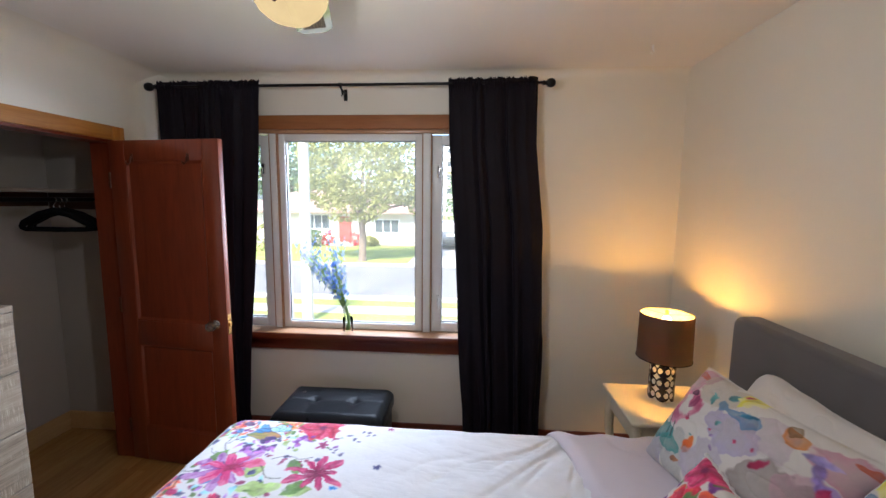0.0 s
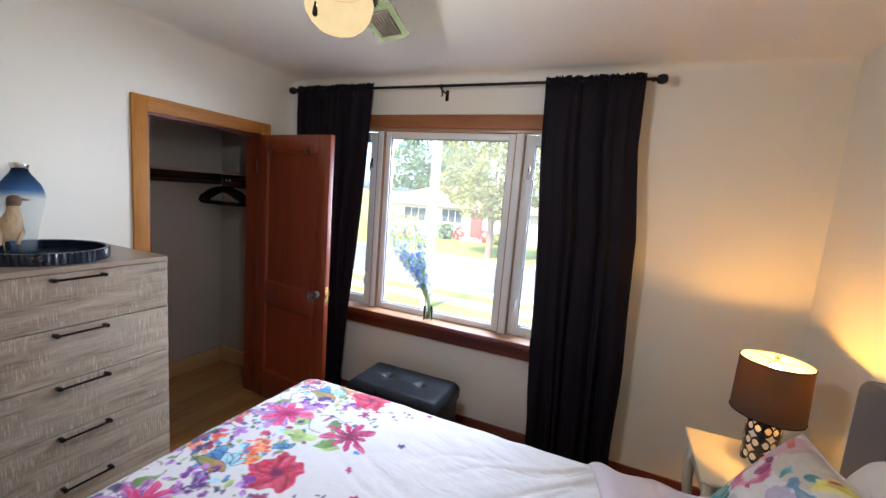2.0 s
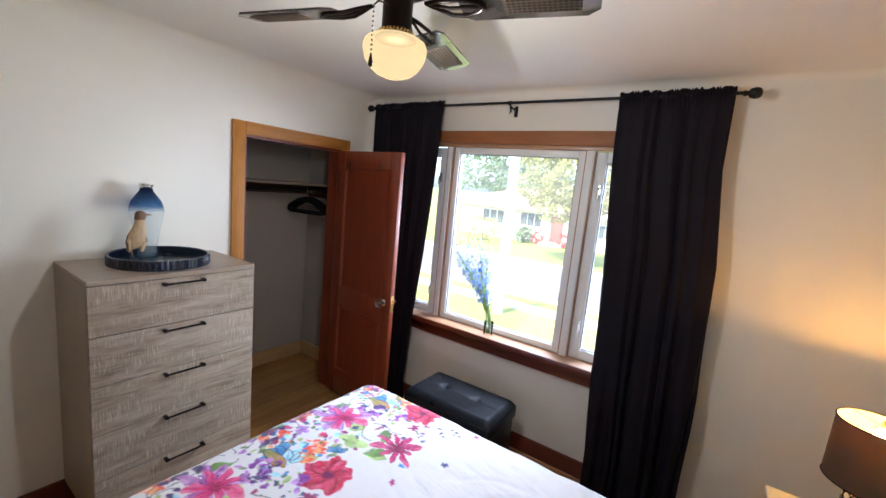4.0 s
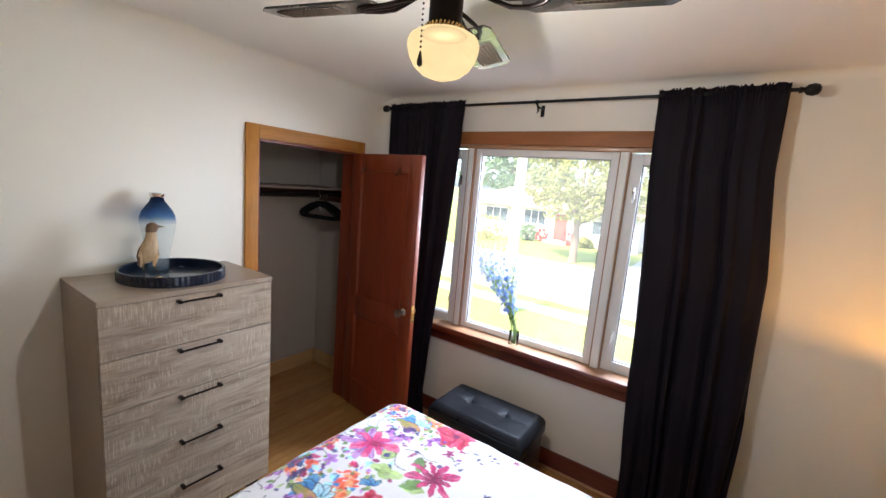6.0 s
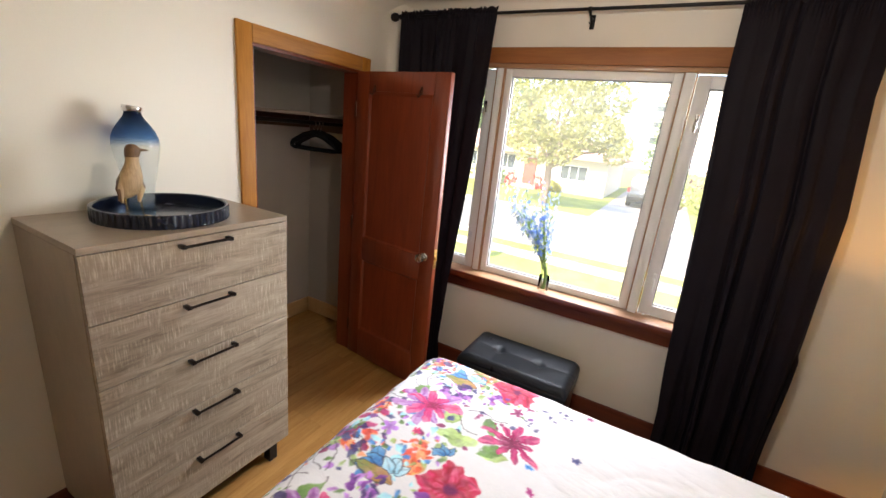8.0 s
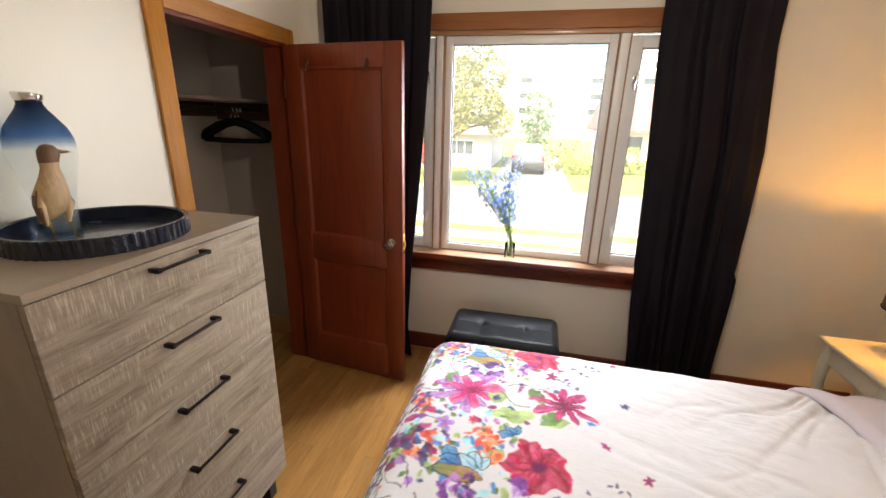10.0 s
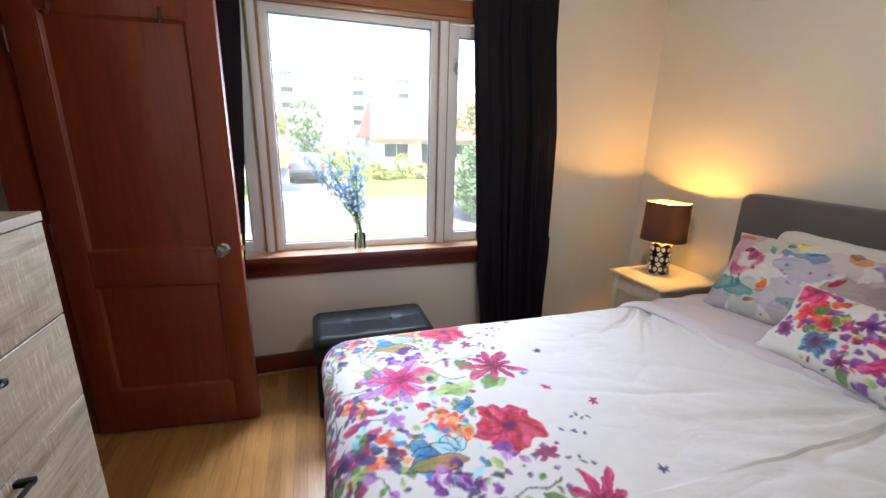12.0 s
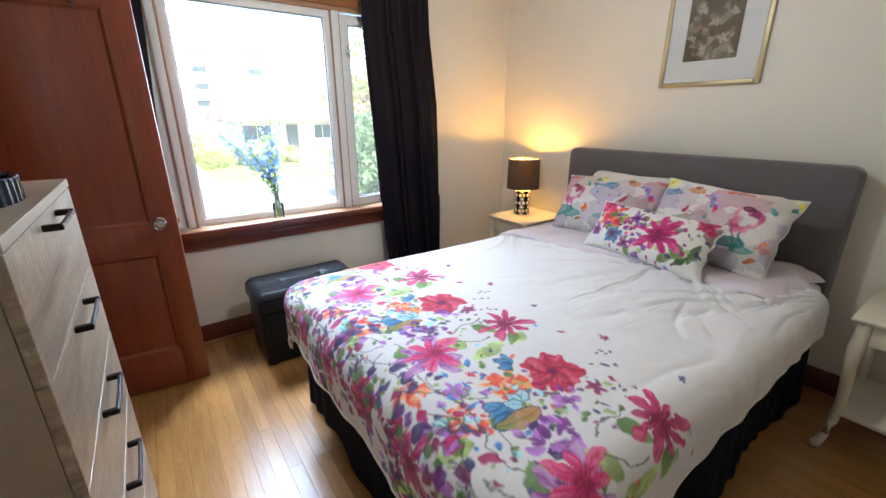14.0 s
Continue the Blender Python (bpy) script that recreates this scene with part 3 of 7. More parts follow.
shelf = thing("closet_shelf", (-2.55, 1.8, 1.72), "painted closet shelf on dark wooden cleats", "shelf")
# board colour is darkened to hold the shadow under the shelf
part("board", boxes((CXB, -2.36, CYA, CYB, 1.690, 1.710), bev=0.003), plain("shelf_paint_shaded", (0.28, 0.23, 0.19), 0.6), shelf)
part("cleat", boxes((CXB + 0.02, -2.30, CYB - 0.02, CYB, 1.580, 1.689), bev=0.003), "closet_dark", shelf)
part("cleat", boxes((CXB + 0.02, -2.30, CYA, CYA + 0.02, 1.580, 1.689), bev=0.003), "closet_dark", shelf)
part("cleat", boxes((CXB + 0.0005, CXB + 0.0195, CYA + 0.0205, CYB - 0.0205, 1.600, 1.689), bev=0.003), "closet_dark", shelf)
rail = thing("closet_rail", (-2.42, 1.8, 1.69), "dark metal hanging rail under the closet shelf", "rail")
part("bar", tube(bmesh.new(), [(-2.40, CYA + 0.021, 1.645), (-2.40, CYB - 0.021, 1.645)], 0.014, 12), "black", rail, smooth=40)


def hanger(y, turn):
    """A slim velvet clothes hanger with a chrome hook."""
    h = thing("clothes_hanger", (-2.40, y, 1.640), "black velvet clothes hanger with a chrome hook", "hanger", "hangers on the closet rail")
    bm = bmesh.new()
    pts = [(-0.20, 0, -0.16), (-0.185, 0, -0.135), (-0.09, 0, -0.085), (0, 0, -0.062), (0.09, 0, -0.085), (0.185, 0, -0.135), (0.20, 0, -0.16), (0.18, 0, -0.175), (0, 0, -0.178), (-0.18, 0, -0.175), (-0.20, 0, -0.16)]
    m = pose(-2.40, y, 1.640, 0, 0, turn)
    tube(bm, [m @ Vector(p) for p in pts], [0.016, 0.019, 0.020, 0.022, 0.020, 0.019, 0.016, 0.013, 0.013, 0.013, 0.016], 10)
    part("body", bm, "velvet", h, smooth=60)
    hook = [m @ Vector((0.018 * math.sin(a), 0, 0.0 + 0.018 * math.cos(a))) for a in np.linspace(-2.2, 2.6, 14)]
    hook += [m @ Vector((0, 0, -0.03)), m @ Vector((0, 0, -0.065))]
    part("hook", tube(bmesh.new(), hook, 0.0025, 6), "chrome", h, smooth=60)
    return h


for k, (y, turn) in enumerate(((2.36, 6), (2.395, 3), (2.425, 8))):
    hanger(y, turn)

# ---- closet door, standing open ----
def closet_door():
    """Two-panel door, swung open into the room."""
    H0, W, T = 1.978, 0.725, 0.036
    d = thing("door_1", (-2.005, 2.40, 0.012), "mahogany-stained two-panel wooden closet door standing open", "door", kind="structure")
    a = math.atan2(2.305 - 2.385, -1.287 + 2.005)
    m = pose(-2.005, 2.385, 0.012, 0, 0, math.degrees(a)) @ Matrix.Translation((0, -0.036, 0))
    def board(name, x0, x1, z0, z1, y0=0.0, y1=T, bev=0.003):
        bm = boxes((x0, x1, y0, y1, z0, z1), bev=bev)
        bm.transform(m)
        return part(name, bm, "door", d, smooth=40)
    s = 0.105
    board("stile", 0, s, 0, H0)
    board("stile", W - s, W, 0, H0)
    board("rail", s, W - s, H0 - 0.115, H0)
    board("rail", s, W - s, 0.76, 0.91)
    board("rail", s, W - s, 0, 0.215)
    for z0, z1 in ((0.215, 0.76), (0.91, H0 - 0.115)):
        board("panel", s, W - s, z0, z1, 0.012, T - 0.012, 0)
        for y_out, y_in in ((0.0015, 0.0110), (T - 0.0015, T - 0.0110)):
            bm = bmesh.new()
            b = 0.020
            ring = lambda g, y: [bm.verts.new(v) for v in ((s + g, y, z0 + g), (W - s - g, y, z0 + g), (W - s - g, y, z1 - g), (s + g, y, z1 - g))]
            r0, r1, r2, r3 = ring(0, y_out), ring(0.006, y_out), ring(0.010, (2 * y_out + y_in) / 3), ring(b, y_in)
            for p, q in ((r0, r1), (r1, r2), (r2, r3)):
                for k in range(4):
                    bm.faces.new((p[k], p[(k + 1) % 4], q[(k + 1) % 4], q[k]))
            bmesh.ops.recalc_face_normals(bm, faces=bm.faces)
            bm.transform(m)
            part("moulding", bm, "door", d)
    for side, yy in ((-1, -0.001), (1, T + 0.001)):
        bm = bmesh.new()
        lathe(bm, [(0.026, 0), (0.026, 0.003), (0.022, 0.006), (0.010, 0.008), (0.009, 0.028)], 20, m=pose(W - 0.070, yy, 0.92, 90 if side < 0 else -90))
        bm.transform(m)
        k = part("rosette", bm, "chrome", d, "chrome knob plate", 40)
        bm = bmesh.new()
        lathe(bm, [(0.012, 0.026), (0.025, 0.034), (0.030, 0.046), (0.026, 0.060), (0.012, 0.066)], 10, m=pose(W - 0.070, yy, 0.92, 90 if side < 0 else -90))
        bm.transform(m)
        part("knob", bm, "knob", d, "faceted clear glass door knob", 20)
    bm = boxes((W - 0.001, W + 0.002, 0.006, T - 0.006, 0.86, 0.98), (W + 0.001, W + 0.010, 0.012, T - 0.012, 0.905, 0.93))
    bm.transform(m)
    part("latch", bm, "brass", d, "brass latch plate")
    for xx in (0.16, 0.53):
        bm = bmesh.new()
        tube(bm, [(xx, -0.002, 1.885), (xx, -0.012, 1.875), (xx, -0.016, 1.85), (xx, -0.030, 1.838), (xx, -0.042, 1.85)], 0.005, 8)
        box(bm, xx - 0.009, xx + 0.009, -0.004, 0.0, 1.855, 1.90, 0.002)
        bm.transform(m)
        part("coat_hook", bm, "old_bronze", d, "brown metal coat hook", 40)
    for zz in (0.22, 1.0, 1.75):
        bm = bmesh.new()
        lathe(bm, [(0.007, zz - 0.045), (0.007, zz + 0.045)], 10, (-0.004, 0.0, 0))
        bm.transform(m)
        part("hinge", bm, "old_bronze", d, "brown painted hinge", 40)
    return d


closet_door()

# ---- window ----
win = thing("window_1", (-0.68, YN, 0.78), "three-part white window with amber wood head and dark sill", "window", kind="structure")
part("head_casing", boxes((WX0 - 0.08, WX1 + 0.08, YN - 0.022, YN, 2.112, 2.20), bev=0.004), "header", win, "amber varnished head casing", 40)
part("side_casing", boxes((WX0 - 0.08, WX0, YN - 0.022, YN, 0.79, 2.111), bev=0.004), "header", win, smooth=40)
part("side_casing", boxes((WX1, WX1 + 0.08, YN - 0.022, YN, 0.79, 2.111), bev=0.004), "header", win, smooth=40)
part("head_stop", boxes((WX0, WX1, YN - 0.008, YN + 0.05, 2.088, 2.111), bev=0.002), "stool", win, smooth=40)
part("window_sill", boxes((WX0 - 0.11, WX1 + 0.11, YN - 0.105, YN + 0.06, 0.745, 0.779), bev=0.008), "stool", win, "pale worn wooden sill board", 40)
part("sill_nosing", boxes((WX0 - 0.11, WX1 + 0.11, YN - 0.108, YN - 0.1045, 0.742, 0.774), bev=0.001), "sill", win, "dark red-brown sill edge", 40)
part("apron", boxes((WX0 - 0.08, WX1 + 0.08, YN - 0.024, YN, 0.636, 0.744), bev=0.004), "sill", win, "dark red-brown apron under the sill", 40)
part("apron_lip", boxes((WX0 - 0.09, WX1 + 0.09, YN - 0.05, YN - 0.0245, 0.705, 0.7445), bev=0.006), "sill", win, smooth=40)

FY = YN + 0.012   # inner face of the frames


def sash(name, x0, x1, z0, z1, wd, depth=0.05, y=FY):
    """A glazed sash with a stepped white frame."""
    s = part(name, boxes((x0, x0 + wd, y, y + depth, z0, z1), (x1 - wd, x1, y, y + depth, z0, z1), (x0 + wd, x1 - wd, y, y + depth, z0, z0 + wd), (x0 + wd, x1 - wd, y, y + depth, z1 - wd, z1), bev=0.004), "white", win, "white painted sash frame", 40)
    i = wd - 0.003
    part("bead", boxes((x0 + i, x0 + i + 0.010, y + 0.012, y + 0.03, z0 + i, z1 - i), (x1 - i - 0.010, x1 - i, y + 0.012, y + 0.03, z0 + i, z1 - i), (x0 + i + 0.010, x1 - i - 0.010, y + 0.012, y + 0.03, z0 + i, z0 + i + 0.010), (x0 + i + 0.010, x1 - i - 0.010, y + 0.012, y + 0.03, z1 - i - 0.010, z1 - i)), "seal", s)
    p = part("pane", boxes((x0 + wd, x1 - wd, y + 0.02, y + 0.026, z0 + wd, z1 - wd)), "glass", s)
    p.visible_shadow = False
    return s


sash("fixed_sash", -1.168, -0.212, 0.782, 2.086, 0.042)
sash("casement_sash", -0.146, WX1 - 0.01, 0.782, 2.080, 0.062, y=FY + 0.006)
sash("casement_sash", WX0 + 0.01, -1.232, 0.782, 2.080, 0.062, y=FY + 0.006)
for x0, x1, mt in ((-0.211, -0.204, "stool"), (-0.203, -0.156, "white"), (-0.155, -0.147, "stool"), (-1.181, -1.169, "stool"), (-1.221, -1.182, "white"), (-1.231, -1.222, "stool")):
    part("mullion", boxes((x0, x1, YN - 0.006 if mt == "white" else YN + 0.001, YN + 0.055, 0.78, 2.087), bev=0.003), mt, win, smooth=40)
for x in (-0.105, -1.272):
    for z in (1.86, 1.00):
        bm = boxes((x - 0.009, x + 0.009, YN - 0.002, YN + 0.0175, z - 0.035, z + 0.035), bev=0.003)
        tube(bm, [(x, YN - 0.006, z + 0.01), (x, YN - 0.018, z - 0.005), (x, YN - 0.016, z - 0.055)], 0.006, 8)
        part("latch", bm, "chrome" if z > 1.5 else "white", win, "metal casement latch", 40)

# ---- curtains and their rod ----
rod = thing("curtain_rod", (-0.69, 2.612, 2.36), "thin black curtain rod with ball finials and a hooked bracket", "curtain rod")
part("bar", tube(bmesh.new(), [(-1.93, 2.612, 2.36), (0.545, 2.612, 2.362)], 0.0085, 12), "black", rod, smooth=40)
for x, s in ((-1.944, -1), (0.566, 1)):
    bm = bmesh.new()
    lathe(bm, [(0.009, -0.05), (0.015, -0.045), (0.012, -0.038), (0.010, -0.03), (0.022, -0.02), (0.027, 0.0), (0.022, 0.018), (0.010, 0.026)], 20, (x, 2.612, 2.36), pose(0, 0, 0, 0, 90 * s, 0))
    part("finial", bm, "black", rod, smooth=50)
for x in (-1.84, -0.704, 0.44):
    bm = bmesh.new()
    tube(bm, [(x, YN - 0.001, 2.335), (x, 2.66, 2.335), (x, 2.612, 2.345)], 0.006, 8)
    box(bm, x - 0.012, x + 0.012, YN - 0.006, YN - 0.001, 2.29, 2.36, 0.002)
    lathe(bm, [(0.013, -0.008), (0.013, 0.008)], 12, (x, 2.612, 2.36), pose(0, 0, 0, 0, 90, 0))
    if x == -0.704:
        tube(bm, [(x + 0.002, 2.612, 2.35), (x + 0.012, 2.606, 2.325), (x + 0.016, 2.604, 2.30), (x + 0.010, 2.600, 2.292)], 0.006, 8)
    part("bracket", bm, "black", rod, smooth=40)


def curtain(edges, folds, seed, label):
    """A gathered panel: edges gives (height, left, right); the folds deepen downwards."""
    zs = [e[0] for e in edges]
    c = thing("curtain", ((edges[0][1] + edges[0][2]) / 2, 2.612, edges[-1][0]), label, "curtain", "curtains at the window")
    nu, nz = 190, 110
    Z = np.concatenate([np.linspace(edges[0][0], 2.30, 22), np.linspace(2.29, edges[-1][0], nz - 22)])
    U = np.linspace(0, 1, nu)
    uu, zz = np.meshgrid(U, Z, indexing="ij")
    L, Rr = np.interp(-zz, [-z for z in zs], [e[1] for e in edges]), np.interp(-zz, [-z for z in zs], [e[2] for e in edges])
    down = np.clip((2.40 - zz) / 2.3, 0, 1)
    wander = 0.22 * (vnoise(uu * 5 + seed, zz * 0.6, seed) - 0.5)
    ph = (uu + 0.10 * np.sin(uu * 8.3 + seed) + 0.05 * np.sin(uu * 19 + 2 * seed) + wander * (0.3 + 0.7 * down)) * folds * 2 * math.pi
    deep = 0.005 + (0.006 + 0.050 * vnoise(uu * 5 + seed, zz * 0.6, seed + 1)) * down ** 0.5
    pleat = 1 - 2 * np.abs(np.sin(ph * 0.5)) ** 0.75
    y = 2.615 + deep * pleat - 0.5 * deep * np.sin(ph * 0.47 + 1.3 + seed) - 0.03 * down * np.sin(np.clip(uu, 0, 1) * math.pi)
    # creases that run down from the gathers and slight sags across the cloth
    y -= 0.010 * (vnoise(uu * 22 + 3 * wander, zz * 1.3, seed + 2) - 0.5) * (0.35 + 0.65 * np.exp(-((zz - 2.1) / 0.35) ** 2))
    y -= 0.006 * (vnoise(uu * 9 + zz * 2.5, zz * 5 - uu * 4, seed + 3) - 0.5) * down
    y += 0.006 * np.sin(uu * 260) * np.exp(-((zz - 2.36) / 0.05) ** 2)
    y -= 0.012 * np.exp(-((zz - 2.36) / 0.012) ** 2)
    x = L + (Rr - L) * (uu + 0.010 * np.sin(ph * 2 + 1))
    ztop = zz + 0.006 * np.sin(uu * 130 + 3 * np.sin(uu * 37)) * np.clip((zz - 2.365) / 0.03, 0, 1)
    ztop += 0.012 * (vnoise(uu * 9, uu * 0 + seed, seed) - 0.5) * np.clip((0.2 - zz) / 0.2, 0, 1)
    P = np.stack([x, np.minimum(y, YN - 0.115 + 0.08 * np.clip((zz - 0.80) * 20, 0, 1)), np.maximum(ztop, 0.004)], -1)
    ob = grid_mesh("panel", P, "curtain", c)
    so = ob.modifiers.new("thick", "SOLIDIFY")
    so.thickness, so.offset = 0.002, 0.0
    return c


curtain([(2.392, -0.046, 0.492), (2.0, -0.035, 0.500), (1.5, 0.0, 0.555), (0.8, 0.04, 0.572), (0.3, 0.078, 0.576), (0.012, 0.08, 0.582)], 4.4, 3, "floor-length black curtain gathered on the rod")
curtain([(2.392, -1.885, -1.212), (2.0, -1.88, -1.228), (1.3, -1.86, -1.277), (0.7, -1.82, -1.325), (0.25, -1.80, -1.350), (0.012, -1.80, -1.322)], 4.6, 8, "floor-length black curtain half hidden behind the closet door")

# ---- bed ----
bed = thing("bed", (0.2, 1.0, 0.0), "queen bed with a grey upholstered headboard and navy skirt", "bed")
BX0, BX1, BY0, BY1 = -0.86, 1.215, 0.25, 1.73
part("mattress", boxes((BX0, BX1, BY0, BY1, 0.36, 0.655), bev=0.05), "mattress", bed, smooth=50)
part("box_base", boxes((BX0 + 0.01, BX1, BY0 + 0.01, BY1 - 0.01, 0.12, 0.358), bev=0.02), "skirt", bed, smooth=50)


def rounded_panel(bm, y0, y1, z0, z1, x0, x1, r):
    """An upright padded panel facing the foot, with rounded corners."""
    out = []
    for cyy, czz, a0 in ((y1 - r, z1 - r, 0), (y0 + r, z1 - r, 90), (y0 + r * 0.4, z0 + r * 0.4, 180), (y1 - r * 0.4, z0 + r * 0.4, 270)):
        rr = r if a0 < 180 else r * 0.4
        out += [(cyy + rr * math.cos(radians(a0 + 15 * k)), czz + rr * math.sin(radians(a0 + 15 * k))) for k in range(7)]
    lo, hi = [bm.verts.new((x0, y, z)) for y, z in out], [bm.verts.new((x1, y, z)) for y, z in out]
    f1, f2 = bm.faces.new(lo), bm.faces.new(list(reversed(hi)))
    n = len(out)
    for k in range(n):
        bm.faces.new((lo[k], hi[k], hi[(k + 1) % n], lo[(k + 1) % n]))
    bmesh.ops.recalc_face_normals(bm, faces=bm.faces)
    bmesh.ops.bevel(bm, geom=list(f1.edges), offset=0.022, segments=4, profile=0.5, affect="EDGES")
    return bm


part("headboard", rounded_panel(bmesh.new(), 0.245, 1.832, 0.50, 1.205, 1.22, 1.30, 0.05), "grey_cloth", bed, "grey woven upholstered headboard", 50)
for y in (0.36, 1.70):
    part("leg", boxes((1.25, 1.29, y - 0.04, y + 0.04, 0.0, 0.53), bev=0.004), "black", bed)
for x, y in ((BX0 + 0.08, BY0 + 0.08), (BX0 + 0.08, BY1 - 0.08), (0.2, 0.99)):
    part("leg", lathe(bmesh.new(), [(0.025, 0.0), (0.03, 0.13)], 12, (x, y, 0)), "black", bed)

# pleated skirt round three sides
def skirt_panel(name, a, b, nrm, seed):
    n, nz = int(160 * math.dist(a, b)), 14
    s, z = np.meshgrid(np.linspace(0, 1, n), np.linspace(0.40, 0.012, nz), indexing="ij")
    Ls = math.dist(a, b)
    down = (0.40 - z) / 0.39
    off = 0.010 + down * (0.040 * (vnoise(s * Ls * 5, s * 0 + seed, seed) - 0.3) + 0.005 * np.sin(s * Ls * 40 + 5 * np.sin(s * 9)))
    P = np.stack([a[0] + (b[0] - a[0]) * s + nrm[0] * off, a[1] + (b[1] - a[1]) * s + nrm[1] * off, z], -1)
    ob = grid_mesh(name, P, "skirt", bed)
    m = ob.modifiers.new("thick", "SOLIDIFY")
    m.thickness = 0.002
    return ob


skirt_panel("skirt", (BX0, BY1), (BX0, BY0), (-1, 0), 1)
skirt_panel("skirt", (BX0, BY0), (BX1 - 0.05, BY0), (0, -1), 2)
skirt_panel("skirt", (BX1 - 0.05, BY1), (BX0, BY1), (0, 1), 3)


# ---- printed cloth: watercolour flowers laid on the unfolded cloth ----
def soft(edge, width=0.004):
    return np.clip(0.5 + edge / width, 0, 1)


def blank(U, V, ground):
    """An unprinted cloth of one ground colour; its pattern wavers a little, as if painted by hand."""
    C = np.empty(U.shape + (3,))
    U, V = (W + 0.016 * (vnoise(U * 26, V * 26, sd) - 0.5) + 0.008 * (vnoise(U * 75, V * 75, sd + 1) - 0.5) for W, sd in ((U, 61), (V, 63)))
    C[:] = ground
    return Print(U, V, C, vnoise(U * 60, V * 60, 11), vnoise(U * 160, V * 160, 12), 0.0065)


class Print:
    def __init__(self, U, V, C, n1, n2, w):
        self.U, self.V, self.C, self.n1, self.n2, self.w = U, V, C, n1, n2, w

    def lay(self, mask, a, b, t, strength=0.92):
        """Washes the colours a to b (by t) over the cloth."""
        t = np.clip(t + 0.6 * (self.n1 - 0.5) + 0.35 * (self.n2 - 0.5), 0, 1)[..., None]
        col = np.array(a) * (1 - t) + np.array(b) * t
        k = (np.clip(mask, 0, 1) * strength * (0.88 + 0.25 * self.n1))[..., None].clip(0, 1)
        self.C[...] = self.C * (1 - k) + col * k

    def near(self, u, v, reach):
        """The stretch of cloth round a point; what is laid on it shows on the whole."""
        nu, nv = self.U.shape[0] // 2, self.V.shape[1] // 2
        i0, i1 = np.searchsorted(self.U[:, nv], (u - reach - 0.035, u + reach + 0.035))
        j0, j1 = np.searchsorted(self.V[nu, :], (v - reach - 0.035, v + reach + 0.035))
        return Print(*(a[i0:i1, j0:j1] for a in (self.U, self.V, self.C, self.n1, self.n2)), self.w)

    def polar(self, u, v, turn=0.0):
        du, dv = self.U - u, self.V - v
        return np.hypot(du, dv), np.arctan2(dv, du) - turn

    def star(self, u, v, R, a, b, n=8, turn=0.0):
        self = self.near(u, v, R * 1.2)
        r, th = self.polar(u, v, turn)
        k = np.round(th / (2 * math.pi / n))
        wob = 0.78 + 0.30 * np.sin(k * 2.4 + u * 50) * 0.7
        ph = np.cos(th * n / 2 - 0.35 * np.sin(r * 40 + k))
        edge = R * wob * (0.22 + 0.78 * np.abs(ph) ** 0.8) - r
        streak = vnoise((th + 4) * 9, r * 22 + k * 7, 41) - 0.5
        pale = tuple(min(1, q * 0.6 + 0.28) for q in b)
        self.lay(soft(edge, self.w), a, b, r / R * 0.75 + 1.1 * streak)
        self.lay(soft(edge - 0.004, self.w) * np.clip(2.2 * (r / R - 0.45 + 0.9 * streak), 0, 1) * 0.55, b, pale, r / R)
        dark = tuple(q * 0.45 for q in a)
        self.lay(soft(R * (0.20 + 0.5 * streak) - r, 0.014) * 0.9, dark, a, r / R)

    def bloom(self, u, v, R, a, b, turn=0.0):
        self = self.near(u, v, R * 1.2)
        r, th = self.polar(u, v, turn)
        edge = R * (0.84 + 0.10 * np.sin(th * 5) + 0.06 * np.sin(th * 11 + 1) + 0.10 * (self.n1 - 0.5)) - r
        swirl = 0.5 + 0.5 * np.sin(th * 2 + r / R * 9 + 2 * self.n1)
        streak = vnoise((th + 4) * 7, r * 30, 42) - 0.5
        self.lay(soft(edge, self.w), a, b, 0.1 + 0.8 * swirl * r / R + 0.8 * streak)
        self.lay(soft(edge - 0.006, 0.012) * np.clip(streak * 3, 0, 1) * 0.45, b, tuple(min(1, q * 0.5 + 0.40) for q in b), r / R)
        self.lay(soft(0.0022 - np.abs(np.sin(th * 2.5 + r / R * 3)) * r * 0.12, 0.003) * (edge > 0.008) * 0.6, (0.25, 0.0, 0.04), (0.35, 0.01, 0.06), r * 0)
        self.lay(soft(R * 0.16 - r, 0.012) * 0.85, (0.16, 0.02, 0.14), (0.3, 0.03, 0.2), r * 0)

    def leaf(self, u, v, L, W, turn, a, b, outline=False):
        self = self.near(u, v, L)
        c, s = math.cos(turn), math.sin(turn)
        x, y = (self.U - u) * c + (self.V - v) * s, -(self.U - u) * s + (self.V - v) * c
        t = np.clip(x / L, 0, 1)
        wide = W * np.sin(np.pi * t ** 0.8)
        edge = np.where((x > 0) & (x < L), wide - np.abs(y), -1)
        self.lay(soft(edge, self.w), a, b, t)
        if outline:
            self.lay(soft(0.0018 - np.abs(np.abs(y) - wide), 0.003) * ((x > 0) & (x < L)) * 0.8, (0.03, 0.03, 0.06), (0.05, 0.05, 0.1), t)
            self.lay(soft(0.0012 - np.abs(y), 0.003) * ((x > 0) & (x < L)) * 0.5, (0.03, 0.05, 0.12), (0.05, 0.05, 0.1), t)

    def spray(self, u, v, R, n, size, cols, rs):
        """Many loose dabs round a point."""
        for _ in range(n):
            a, d = rs.rand() * 6.28, R * rs.rand() ** 0.6
            uu, vv = u + d * math.cos(a), v + d * math.sin(a)
            L = size * (0.6 + 0.8 * rs.rand())
            c = cols[rs.randint(len(cols))]
